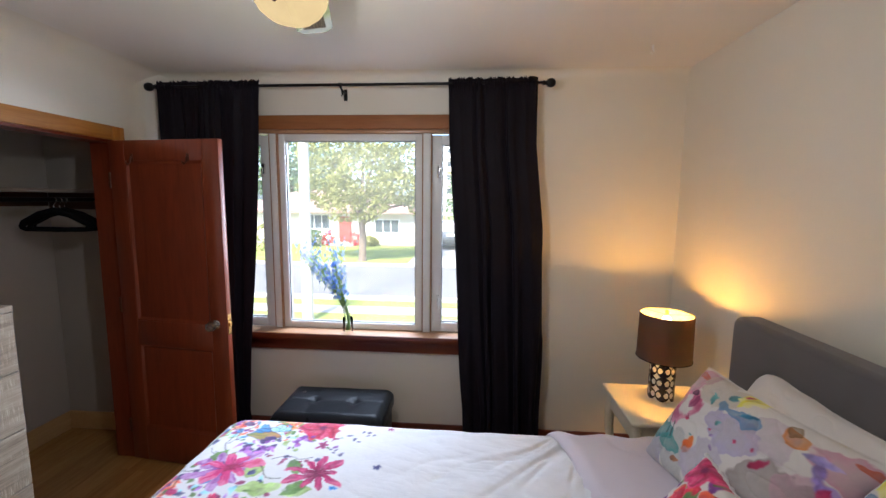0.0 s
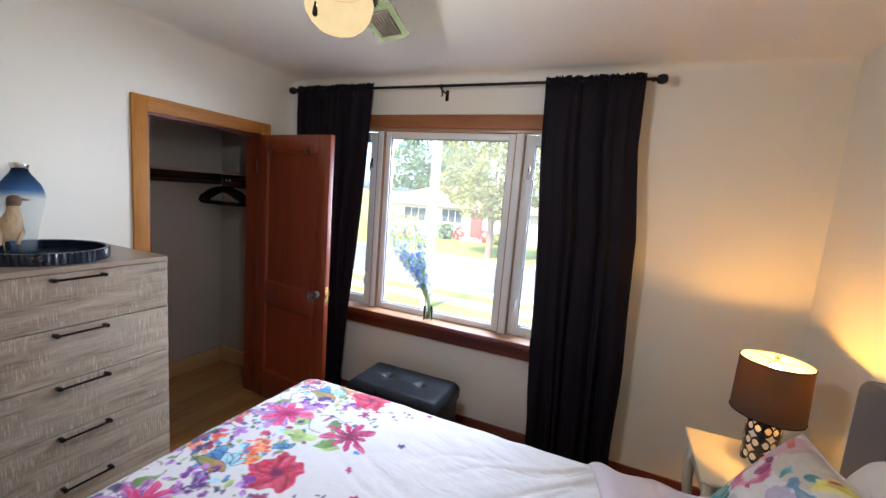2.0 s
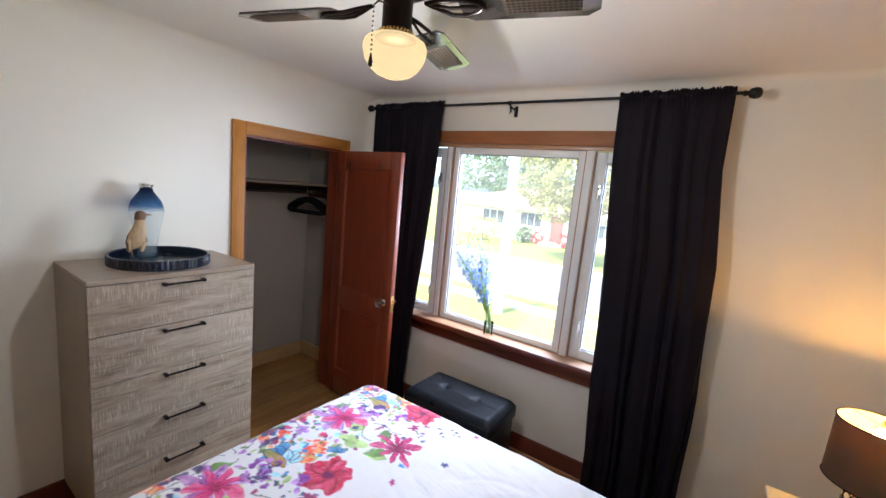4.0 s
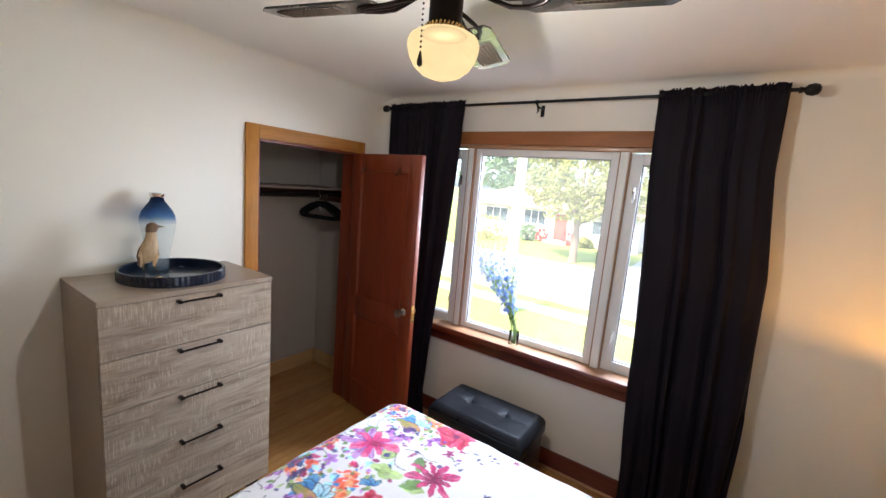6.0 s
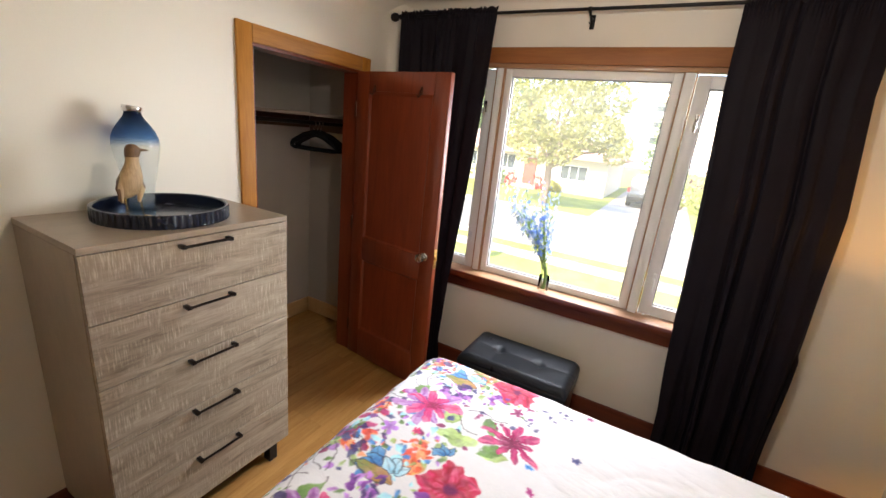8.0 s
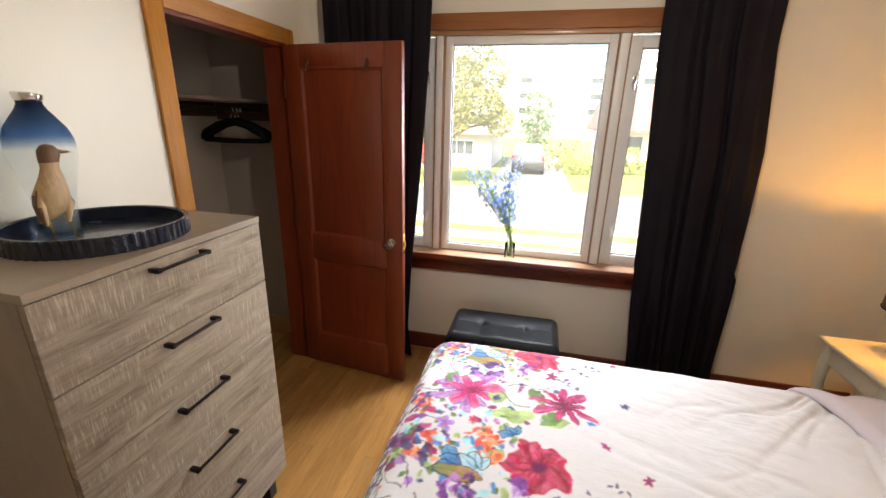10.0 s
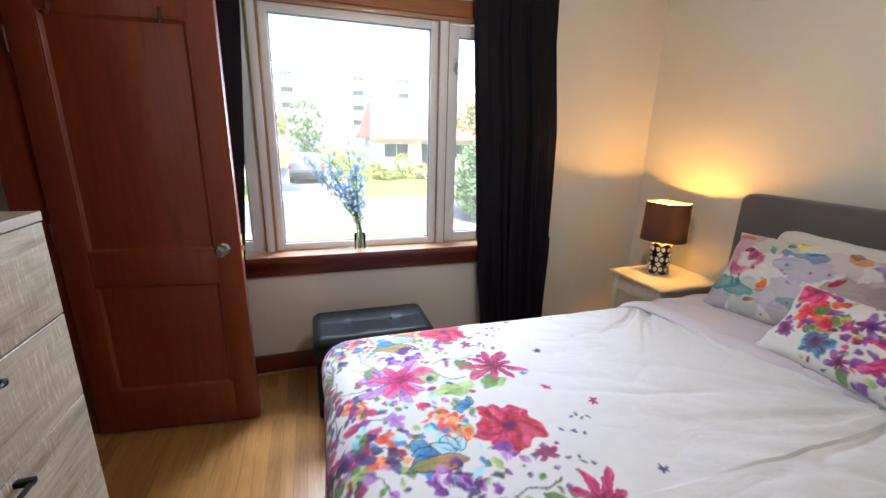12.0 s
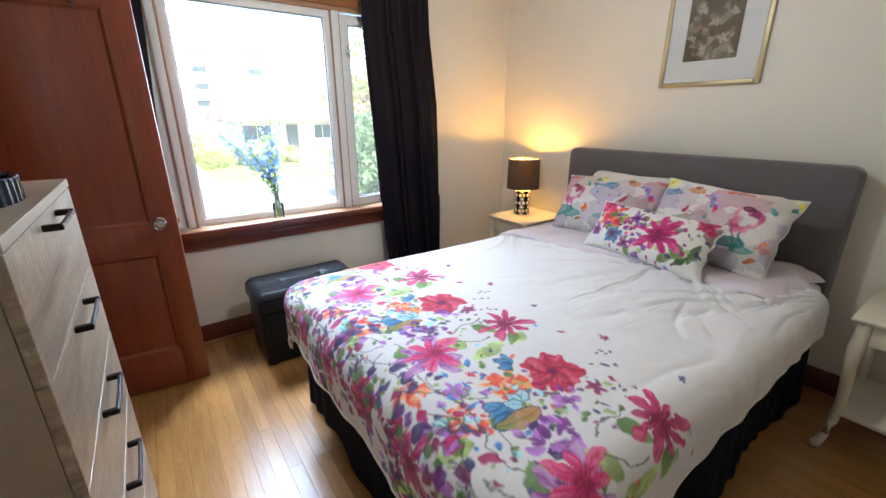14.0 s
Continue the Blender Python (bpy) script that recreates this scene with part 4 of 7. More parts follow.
            self.leaf(uu, vv, L, L * (0.22 + 0.2 * rs.rand()), rs.rand() * 6.28, c, tuple(min(1, q * 1.5 + 0.06) for q in c))

    def bud(self, u, v, R, c, turn=0.0):
        self = self.near(u, v, R)
        r, th = self.polar(u, v, turn)
        self.lay(soft(R * (0.45 + 0.55 * np.abs(np.cos(th * 2.5))) - r, self.w), c, tuple(min(1, q * 1.6 + 0.04) for q in c), r / R)

    def line(self, pts, w, c):
        whole = self
        # rounds the corners off by cutting them twice
        for _ in range(2):
            cut = [pts[0]]
            for (a0, b0), (a1, b1) in zip(pts, pts[1:]):
                cut += [(0.75 * a0 + 0.25 * a1, 0.75 * b0 + 0.25 * b1), (0.25 * a0 + 0.75 * a1, 0.25 * b0 + 0.75 * b1)]
            pts = cut + [pts[-1]]
        for (u0, v0), (u1, v1) in zip(pts, pts[1:]):
            self = whole.near((u0 + u1) / 2, (v0 + v1) / 2, math.dist((u0, v0), (u1, v1)) / 2)
            d = np.array((u1 - u0, v1 - v0))
            L2 = float(d @ d) + 1e-9
            t = np.clip(((self.U - u0) * d[0] + (self.V - v0) * d[1]) / L2, 0, 1)
            self.lay(soft(w - np.hypot(self.U - u0 - t * d[0], self.V - v0 - t * d[1]), 0.005) * 0.8, c, c, t)


PINK, MAG, RED, CRIM = (0.68, 0.045, 0.22), (0.42, 0.015, 0.15), (0.52, 0.01, 0.06), (0.74, 0.07, 0.22)
PURP, VIOL, DARK, ORAN = (0.20, 0.05, 0.29), (0.42, 0.20, 0.54), (0.06, 0.03, 0.15), (0.68, 0.12, 0.04)
BLUE, SKY, GREEN, LIME, TAN = (0.06, 0.23, 0.52), (0.38, 0.66, 0.80), (0.13, 0.22, 0.06), (0.34, 0.43, 0.17), (0.55, 0.27, 0.08)
MAROON, SLATE = (0.26, 0.02, 0.12), (0.08, 0.08, 0.20)


def duvet_print(U, V):
    p = blank(U, V, (0.78, 0.765, 0.775))
    period, rs = 0.570, np.random.RandomState(5)
    for k in range(-1, 5):
        y = 1.085 + period * (1 - k)
        if y < -0.6 or y > 2.4:
            continue
        # soft washes of leaf colour first, then the flowers over them
        for du, dv, L, turn, c in ((-0.56, 0.21, 0.10, 3.5, LIME), (-0.42, 0.24, 0.10, 3.9, GREEN), (-0.60, 0.17, 0.11, 0.4, LIME), (-0.52, -0.22, 0.10, 5.2, GREEN), (-0.40, -0.36, 0.09, 3.6, LIME), (-0.62, -0.33, 0.12, 2.0, LIME), (-0.83, 0.30, 0.10, 1.2, GREEN), (-0.60, 0.05, 0.09, 4.4, TAN), (-0.86, -0.08, 0.10, 2.6, LIME), (-0.97, -0.22, 0.11, 1.5, GREEN), (-1.10, 0.03, 0.10, 2.2, LIME)):
            p.leaf(du, y + dv, L, L * 0.27, turn, c, tuple(min(1, q * 1.9 + 0.05) for q in c))
        for du, dv, R in ((-0.66, 0.065, 0.055), (-0.83, -0.01, 0.06), (-0.875, 0.16, 0.05), (-0.64, 0.015, 0.04)):
            p.spray(du, y + dv, R, 26, 0.028, [ORAN, (0.80, 0.33, 0.16), (0.62, 0.10, 0.06)], rs)
        for du, dv, R in ((-0.93, 0.02, 0.06), (-1.04, -0.10, 0.08), (-0.97, 0.30, 0.05), (-1.10, 0.16, 0.07)):
            p.spray(du, y + dv, R, 20, 0.036, [MAROON, PURP, GREEN, VIOL], rs)
        p.spray(-0.78, y + 0.06, 0.27, 80, 0.024, [PURP, GREEN, SKY, MAROON, LIME, ORAN, SLATE], rs)
        p.spray(-1.02, y + 0.10, 0.26, 150, 0.038, [MAROON, GREEN, PURP, MAG, SLATE, DARK], rs)
        p.spray(-0.70, y + 0.02, 0.20, 70, 0.028, [LIME, GREEN, SKY, BLUE, VIOL], rs)
        for j in range(16):
            a, d = rs.rand() * 6.28, 0.05 + 0.06 * rs.rand()
            u0, v0 = -0.95 + 0.16 * rs.rand(), y - 0.30 + 0.57 * rs.rand()
            p.line([(u0, v0), (u0 + d * math.cos(a) * 0.6, v0 + d * math.sin(a)), (u0 + d * math.cos(a + 0.5), v0 + 1.7 * d * math.sin(a + 0.3))], 0.0018, (0.12, 0.10, 0.11))
        p.spray(-0.52, y - 0.13, 0.14, 34, 0.020, [PURP, SLATE, GREEN, LIME, MAROON], rs)
        for dx, tn in ((0, 2.2), (0.02, 3.0), (0.0, 3.7)):
            p.leaf(-0.72 + dx, y - 0.045, 0.075, 0.022, tn, (0.05, 0.20, 0.50), (0.22, 0.48, 0.74), True)
        for dx, tn in ((0, 0.9), (0.0, 1.7), (0.0, 2.5)):
            p.leaf(-0.665, y - 0.05, 0.062, 0.018, tn, SKY, (0.62, 0.80, 0.85), True)
            p.leaf(-0.565, y + 0.095, 0.058, 0.017, tn + 0.5, BLUE, (0.25, 0.48, 0.72), True)
        p.leaf(-0.64, y - 0.085, 0.15, 0.030, 3.05, TAN, (0.35, 0.38, 0.12), True)
        p.star(-0.750, y + 0.275, 0.135, (0.36, 0.10, 0.42), (0.66, 0.42, 0.72), 9, 2.2)
        p.star(-0.725, y + 0.285, 0.122, PINK, (0.80, 0.20, 0.40), 7, 0.4)
        p.star(-0.41, y + 0.285, 0.120, MAG, (0.74, 0.09, 0.28), 9, 0.2)
        p.bloom(-0.495, y, 0.104, RED, CRIM, 0.4)
        p.spray(-0.69, y - 0.155, 0.07, 46, 0.030, [PURP, VIOL, (0.45, 0.20, 0.55), DARK], rs)
        p.spray(-0.545, y - 0.095, 0.035, 14, 0.026, [PURP, VIOL], rs)
        p.bud(-0.785, y + 0.10, 0.034, (0.38, 0.18, 0.50), 0.3)
        p.bud(-0.448, y - 0.118, 0.030, MAROON, 0.2)
        p.bud(-0.70, y + 0.135, 0.016, (0.55, 0.03, 0.14))
        for (du, dv), tn in (((-0.40, -0.15), 2.0), ((-0.36, -0.055), 1.2), ((-0.30, -0.01), 2.5)):
            for j in range(4):
                p.leaf(du + 0.012 * j, y + dv - 0.012 * j, 0.020, 0.005, tn + (-1) ** j * 0.9, SLATE, (0.18, 0.14, 0.30))
        # single small flowers strewn on the plain field
        for du, dv, R, c in ((-0.206, 0.025, 0.020, MAROON), (-0.29, 0.131, 0.013, (0.35, 0.05, 0.20)), (-0.206, 0.333, 0.014, SLATE), (-0.33, 0.215, 0.009, BLUE)):
            p.bud(du, y + dv, R, c, du * 30)
        p.line([(-0.46, y - 0.20), (-0.50, y - 0.215), (-0.545, y - 0.20), (-0.60, y - 0.225)], 0.0020, (0.10, 0.07, 0.08))
        p.line([(-0.63, y + 0.30), (-0.56, y + 0.24), (-0.52, y + 0.25)], 0.0020, (0.07, 0.10, 0.06))
        # the row of big crimson heads that hangs over the foot
        p.bloom(-1.02, y - 0.225, 0.085, (0.42, 0.01, 0.10), (0.75, 0.12, 0.30), 1.0)
        p.star(-1.02, y + 0.06, 0.10, (0.45, 0.02, 0.17), (0.70, 0.16, 0.40), 9, 1.0)
        for j in range(7):
            p.line([(-0.93, y - 0.20 + j * 0.012), (-0.985 + 0.01 * j, y - 0.17 + j * 0.02)], 0.0018, (0.12, 0.11, 0.10))
    g = np.array((0.78, 0.765, 0.775))
    p.C[..., :3] = g * np.clip(p.C[..., :3] / g, 0, 1.1) ** 1.22
    return p.C


def duvet():
    """The duvet: a quilted sheet that rounds over three sides of the mattress and hangs in folds."""
    d = thing("duvet", (-0.2, 0.96, 0.66), "white cotton duvet with watercolour flowers across its foot", "duvet")
    r, top = 0.11, 0.700
    ex0, ey0, ey1 = -0.962 + r, 0.182 + r, 1.772 - r
    hang = 0.17
    u = np.concatenate([np.arange(ex0 - r * 1.571 - 0.155, -0.16, 0.0036), np.linspace(-0.155, 0.98, 130)])
    v = np.concatenate([np.arange(ey0 - r * 1.571 - hang + 0.06, ey1 + r * 1.571 + hang - 0.06, 0.0036)])
    U, V = np.meshgrid(u, v, indexing="ij")
    dx, dy = np.maximum(ex0 - U, 0), np.maximum(ey0 - V, 0) + np.maximum(V - ey1, 0)
    sy = np.where(V < ey0, -1.0, 1.0)
    dist = np.hypot(dx, dy)
    nx, ny = np.where(dist > 1e-6, -dx / np.maximum(dist, 1e-6), 0), np.where(dist > 1e-6, sy * dy / np.maximum(dist, 1e-6), 0)
    q = np.clip(dist / r, 0, math.pi / 2)
    low = np.maximum(dist - r * math.pi / 2, 0)
    out = r * np.sin(q) - 0.02 * low
    drop = r * (1 - np.cos(q)) + low
    ang = np.arctan2(ny, nx)
    along = np.where(dx > dy, V, U)
    fold = np.sin(along * 21 + 2.2 * np.sin(along * 5)) * 0.5 + np.sin(ang * 9 + along * 9) * 0.5
    out = out + low * 0.07 * fold + 0.012 * (vnoise(along * 14, low * 9, 4) - 0.5) * np.clip(dist / 0.1, 0, 1)
    X = np.where(dx > 0, ex0, U) + nx * out
    Y = np.where(dy > 0, np.where(V < ey0, ey0, ey1), V) + ny * out
    Z = top - drop
    # the filling swells a little and the cloth is creased towards the pillows
    inner = np.clip(1 - dist / 0.12, 0, 1)
    Z = Z + inner * (0.016 * np.sin(np.clip((V - ey0) / (ey1 - ey0), 0, 1) * math.pi) + 0.010 * (vnoise(U * 3.2, V * 3.2, 6) - 0.5))
    crease = np.clip((U + 0.45) / 0.5, 0.10, 1)
    a1 = U * 0.50 + V * 0.87
    wr = np.abs(vnoise(a1 * 8 + 1.3 * vnoise(U * 4, V * 4, 2), (U * 0.87 - V * 0.5) * 1.9, 9) - 0.5)
    wr2 = np.abs(vnoise((U * 0.25 + V) * 21 + 2 * vnoise(U * 6, V * 6, 3), (U - V * 0.25) * 4, 10) - 0.5)
    wr3 = np.abs(vnoise((V - U * 0.5) * 13 + 2 * vnoise(U * 5, V * 5, 13), (U + V * 0.5) * 3, 14) - 0.5)
    wr4 = np.abs(vnoise((V + U * 0.3) * 46 + 3 * vnoise(U * 9, V * 9, 15), (U - V * 0.3) * 7, 16) - 0.5)
    Z = Z - inner * crease * (0.0030 * np.exp(-(wr * 6) ** 2) + 0.0028 * np.exp(-(wr2 * 5) ** 2) * vnoise(U * 2.5, V * 2.5, 18) + 0.0030 * np.exp(-(wr3 * 6) ** 2) + 0.0009 * np.exp(-(wr4 * 6) ** 2))
    for cu, cv, amp, fr, reach in ((0.60, 1.78, 0.014, 9, 0.6), (1.02, 0.16, 0.030, 10, 0.95), (0.80, 0.80, 0.014, 9, 0.85)):
        far, a = np.hypot(U - cu, V - cv), np.arctan2(V - cv, U - cu) + 4
        Z = Z - inner * amp * np.exp(-((vnoise(a * fr + 0.8 * vnoise(U * 5, V * 5, 52), far * 2.6, 51) - 0.5) * 7.0) ** 2) * np.clip(far / 0.15, 0, 1) * np.exp(-(far / reach) ** 2)
    P = np.stack([X, Y, Z], -1)
    edge = np.concatenate([P[::-4, 0], P[0, ::6], P[::4, -1]])
    part("hem", tube(bmesh.new(), [tuple(float(c) for c in q) for q in edge], 0.005, 6), "linen", d, "stitched white hem along the duvet's edge", 60)
    ob = grid_mesh("cover", P, "duvet", d, duvet_print(U, V))
    so = ob.modifiers.new("thick", "SOLIDIFY")
    so.thickness, so.offset = 0.010, -1.0
    return d


duvet()

# turned-back edge of the lilac sheet, lying across the duvet below the pillows
sh = thing("flat_sheet", (0.8, 1.0, 0.70), "pale lilac cotton sheet folded back below the pillows", "sheet")
s, t = np.meshgrid(np.linspace(0, 1, 150), np.linspace(0, 1, 60), indexing="ij")
yy = 0.275 + s * 1.48
x_edge = 0.66 - 0.10 * np.clip((yy - 0.6) / 0.6, 0, 1) - 0.10 * np.clip((yy - 1.2) / 0.5, 0, 1) + 0.02 * np.sin(yy * 9)
xx = x_edge + t * (1.19 - x_edge)
ends = np.clip(1 - np.minimum(s, 1 - s) / 0.07, 0, 1)
wr = np.abs(vnoise((xx * 0.5 + yy) * 9, (xx - yy * 0.5) * 3.0, 21) - 0.5)
zz = 0.712 - 0.050 * ends ** 2 - 0.012 * np.exp(-wr * 12) - 0.022 * np.exp(-t * 34) + 0.008 * np.exp(-((t - 0.06) / 0.05) ** 2)
sheet = grid_mesh("cloth", np.stack([xx, yy + 0.02 * np.sin(xx * 30) * ends, zz], -1), "lilac", sh)
so = sheet.modifiers.new("thick", "SOLIDIFY")
so.thickness, so.offset = 0.005, -1.0
bm = bmesh.new()
hem = [(float(x_edge[i, 0]) + 0.035, float(yy[i, 0]), float(zz[i, 4]) + 0.001) for i in range(4, 146, 2)]
tube(bm, hem, 0.0022, 6)
part("hem", bm, "lilac", sh, "raised stitched hem", 60)


def pillow(name, centre, w, h, thick, rot, material, label, ground=None, painter=None, puff=0.45, n=200, corner=0.0):
    """A stuffed cushion with pinched corners; w along its width, h its height."""
    th = thing(name, centre, label, "pillow", "pillows against the headboard")
    a = np.linspace(-1, 1, n)
    A, B = np.meshgrid(a, a, indexing="ij")
    m = pose(*centre, *rot)
    obs = []
    R3 = np.array(m.to_3x3())
    for side in (1, -1):
        if side < 0:
            a = np.linspace(-1, 1, 70)
            A, B = np.meshgrid(a, a, indexing="ij")
        prof = (np.clip(1 - np.abs(A) ** 2.6, 0, 1) * np.clip(1 - np.abs(B) ** 2.6, 0, 1)) ** puff
        lump = 1 + 0.16 * (vnoise(A * 2.3 + 5, B * 2.3 + 5 + side, 31) - 0.5)
        X = A * w / 2 * (1 - 0.085 * (1 - B ** 2) * np.abs(A) ** 3 * 1.0)
        Y = B * h / 2 * (1 - 0.10 * (1 - A ** 2) * np.abs(B) ** 3 * 1.0)
        ripple = 0.012 * (vnoise(A * 4 + 9, B * 2 + 9, 35) - 0.5) * np.abs(B) ** 6, 0.012 * (vnoise(B * 4 + 9, A * 2 + 9, 36) - 0.5) * np.abs(A) ** 6
        X, Y = X * (1 + (0.012 - corner) * B ** 8) + ripple[1], Y * (1 + (0.015 - corner) * A ** 8) - h * 0.02 * A ** 4 + ripple[0]
        wr = np.exp(-np.abs(vnoise(A * 5 + B * 3, B * 4 - A, 33 + side) - 0.5) * 16) * 0.006
        Z = side * (thick / 2 * prof * lump - wr * prof)
        loc = np.stack([X, Y, Z], -1)
        P = loc @ R3.T + np.array(centre)
        if side < 0:
            P = P[::-1]
        C = None
        if ground is not None:
            C = painter(X, Y) if side > 0 else np.broadcast_to(np.array(ground), P.shape)
        obs.append(grid_mesh("front" if side > 0 else "back", P, material, th, C))
    pts = [m @ Vector((float(x), float(y), 0)) for x, y in [(X[i, 0], Y[i, 0]) for i in range(70)] + [(X[-1, j], Y[-1, j]) for j in range(70)] + [(X[i, -1], Y[i, -1]) for i in range(69, -1, -1)] + [(X[0, j], Y[0, j]) for j in range(69, -1, -1)]]
    part("piping", tube(bmesh.new(), pts[::2], 0.0035, 6), "linen", th, smooth=60)
    return th, m, pts


def sham_print(shift, seed):
    """Loose watercolour roses and leaves; the same cloth is cut at another place for each sham."""
    def paint(U, V):
        p = blank(U, V, (0.73, 0.70, 0.67))
        p.w = 0.006
        rs = np.random.RandomState(seed)

        def wash(u, v, ru, rv, c, strength=0.55):
            r = np.hypot((p.U - u) / ru, (p.V - v) / rv) + 0.75 * (vnoise(p.U * 17 + u * 40, p.V * 17, 81) - 0.5) + 0.3 * (p.n1 - 0.5)
            p.lay(soft(1 - r, 0.10) * (0.55 + 0.45 * np.clip(r, 0, 1) ** 2) * strength, c, tuple(min(1, q * 1.25) for q in c), r)

        def stroke(u, v, L, W, turn, c):
            p.leaf(u, v, L, W, turn, c, tuple(min(1, q * 1.5 + 0.05) for q in c))

        for o in (shift, shift - 0.62, shift + 0.62):
            for u, v, ru, rv, c, k in ((-0.06, -0.05, 0.09, 0.075, (0.50, 0.45, 0.43), 0.7), (0.03, -0.10, 0.06, 0.05, (0.58, 0.53, 0.55), 0.6), (0.08, 0.13, 0.10, 0.05, (0.66, 0.42, 0.50), 0.6), (0.04, 0.02, 0.08, 0.05, (0.66, 0.50, 0.55), 0.55), (-0.24, 0.05, 0.07, 0.045, (0.58, 0.53, 0.66), 0.6), (-0.15, 0.09, 0.06, 0.05, (0.66, 0.58, 0.62), 0.5), (0.10, -0.165, 0.10, 0.045, (0.55, 0.52, 0.60), 0.65), (-0.14, -0.15, 0.10, 0.04, (0.56, 0.53, 0.52), 0.6), (0.22, -0.13, 0.06, 0.06, (0.60, 0.60, 0.58), 0.55), (0.24, 0.14, 0.07, 0.05, (0.66, 0.60, 0.52), 0.5), (-0.27, -0.08, 0.06, 0.07, (0.62, 0.57, 0.64), 0.55), (0.10, -0.085, 0.085, 0.026, (0.16, 0.42, 0.42), 0.8), (0.20, -0.105, 0.05, 0.022, (0.22, 0.46, 0.44), 0.75), (-0.24, 0.105, 0.06, 0.018, (0.28, 0.42, 0.58), 0.7), (-0.18, -0.105, 0.06, 0.020, (0.30, 0.50, 0.46), 0.6)):
                wash(u + o, v, ru * 1.15, rv * 1.15, tuple(0.78 * q for q in c), min(0.95, 1.45 * k))
            # open pink rose with a plum brow
            r, th = p.polar(0.165 + o, 0.035)
            ring = 0.050 + 0.008 * np.sin(th * 3 + 1) + 0.012 * (p.n1 - 0.5)
            p.lay(soft(0.015 + 0.008 * np.sin(th * 2 - 0.6) - np.abs(r - ring), 0.008) * 0.85, (0.55, 0.12, 0.28), (0.74, 0.42, 0.52), 0.5 + 0.5 * np.sin(th * 2 + r * 60))
            wash(0.160 + o, 0.085, 0.030, 0.016, (0.12, 0.035, 0.12), 0.95)
            wash(0.195 + o, 0.065, 0.014, 0.020, (0.30, 0.05, 0.20), 0.8)
            # yellow head, ochre and rust dabs, lilac strokes
            for k in range(7):
                stroke(-0.275 + o, 0.165, rs.uniform(0.03, 0.055), 0.014, k * 0.9, (0.62, 0.56, 0.14) if k % 2 else (0.68, 0.64, 0.32))
            wash(-0.10 + o, 0.135, 0.040, 0.018, (0.55, 0.26, 0.05), 0.85)
            wash(-0.115 + o, 0.15, 0.018, 0.014, (0.26, 0.17, 0.06), 0.8)
            wash(0.085 + o, 0.165, 0.055, 0.010, (0.52, 0.17, 0.07), 0.85)
            for u, v, L, W, tn, c in ((-0.02, 0.125, 0.085, 0.013, 5.1, (0.34, 0.28, 0.48)), (0.0, 0.06, 0.06, 0.012, 0.3, (0.42, 0.34, 0.56)), (-0.05, 0.115, 0.07, 0.010, 0.2, (0.40, 0.36, 0.55)), (0.275, -0.095, 0.060, 0.018, 1.5, (0.62, 0.22, 0.05)), (0.235, -0.15, 0.05, 0.014, 0.5, (0.40, 0.22, 0.12)), (0.03, 0.075, 0.05, 0.012, 4.4, (0.48, 0.10, 0.22)), (-0.13, 0.0, 0.05, 0.010, 1.0, (0.40, 0.06, 0.16)), (0.26, 0.09, 0.05, 0.012, 2.2, (0.20, 0.36, 0.36)), (0.30, 0.13, 0.04, 0.012, 1.0, (0.16, 0.30, 0.32)), (0.02, -0.075, 0.07, 0.012, 5.9, (0.08, 0.26, 0.25)), (-0.20, 0.125, 0.06, 0.010, 3.5, (0.10, 0.26, 0.36))):
                stroke(u + o, v, L, W, tn, c)
            for pts in (((0.11, 0.0), (0.09, -0.04), (0.05, -0.07)), ((0.17, -0.03), (0.175, -0.06), (0.19, -0.08)), ((0.12, -0.01), (0.15, -0.05), (0.16, -0.08))):
                p.line([(u + o, v) for u, v in pts], 0.0016, (0.16, 0.18, 0.20))
        p.spray(0, 0, 0.30, 16, 0.016, [(0.46, 0.10, 0.20), (0.20, 0.34, 0.34), (0.56, 0.30, 0.12), (0.34, 0.26, 0.40)], rs)
        g = np.array((0.73, 0.70, 0.67))
        p.C[..., :3] = g * np.clip(p.C / g, 0, 1.05) ** 1.9
        return p.C
    return paint


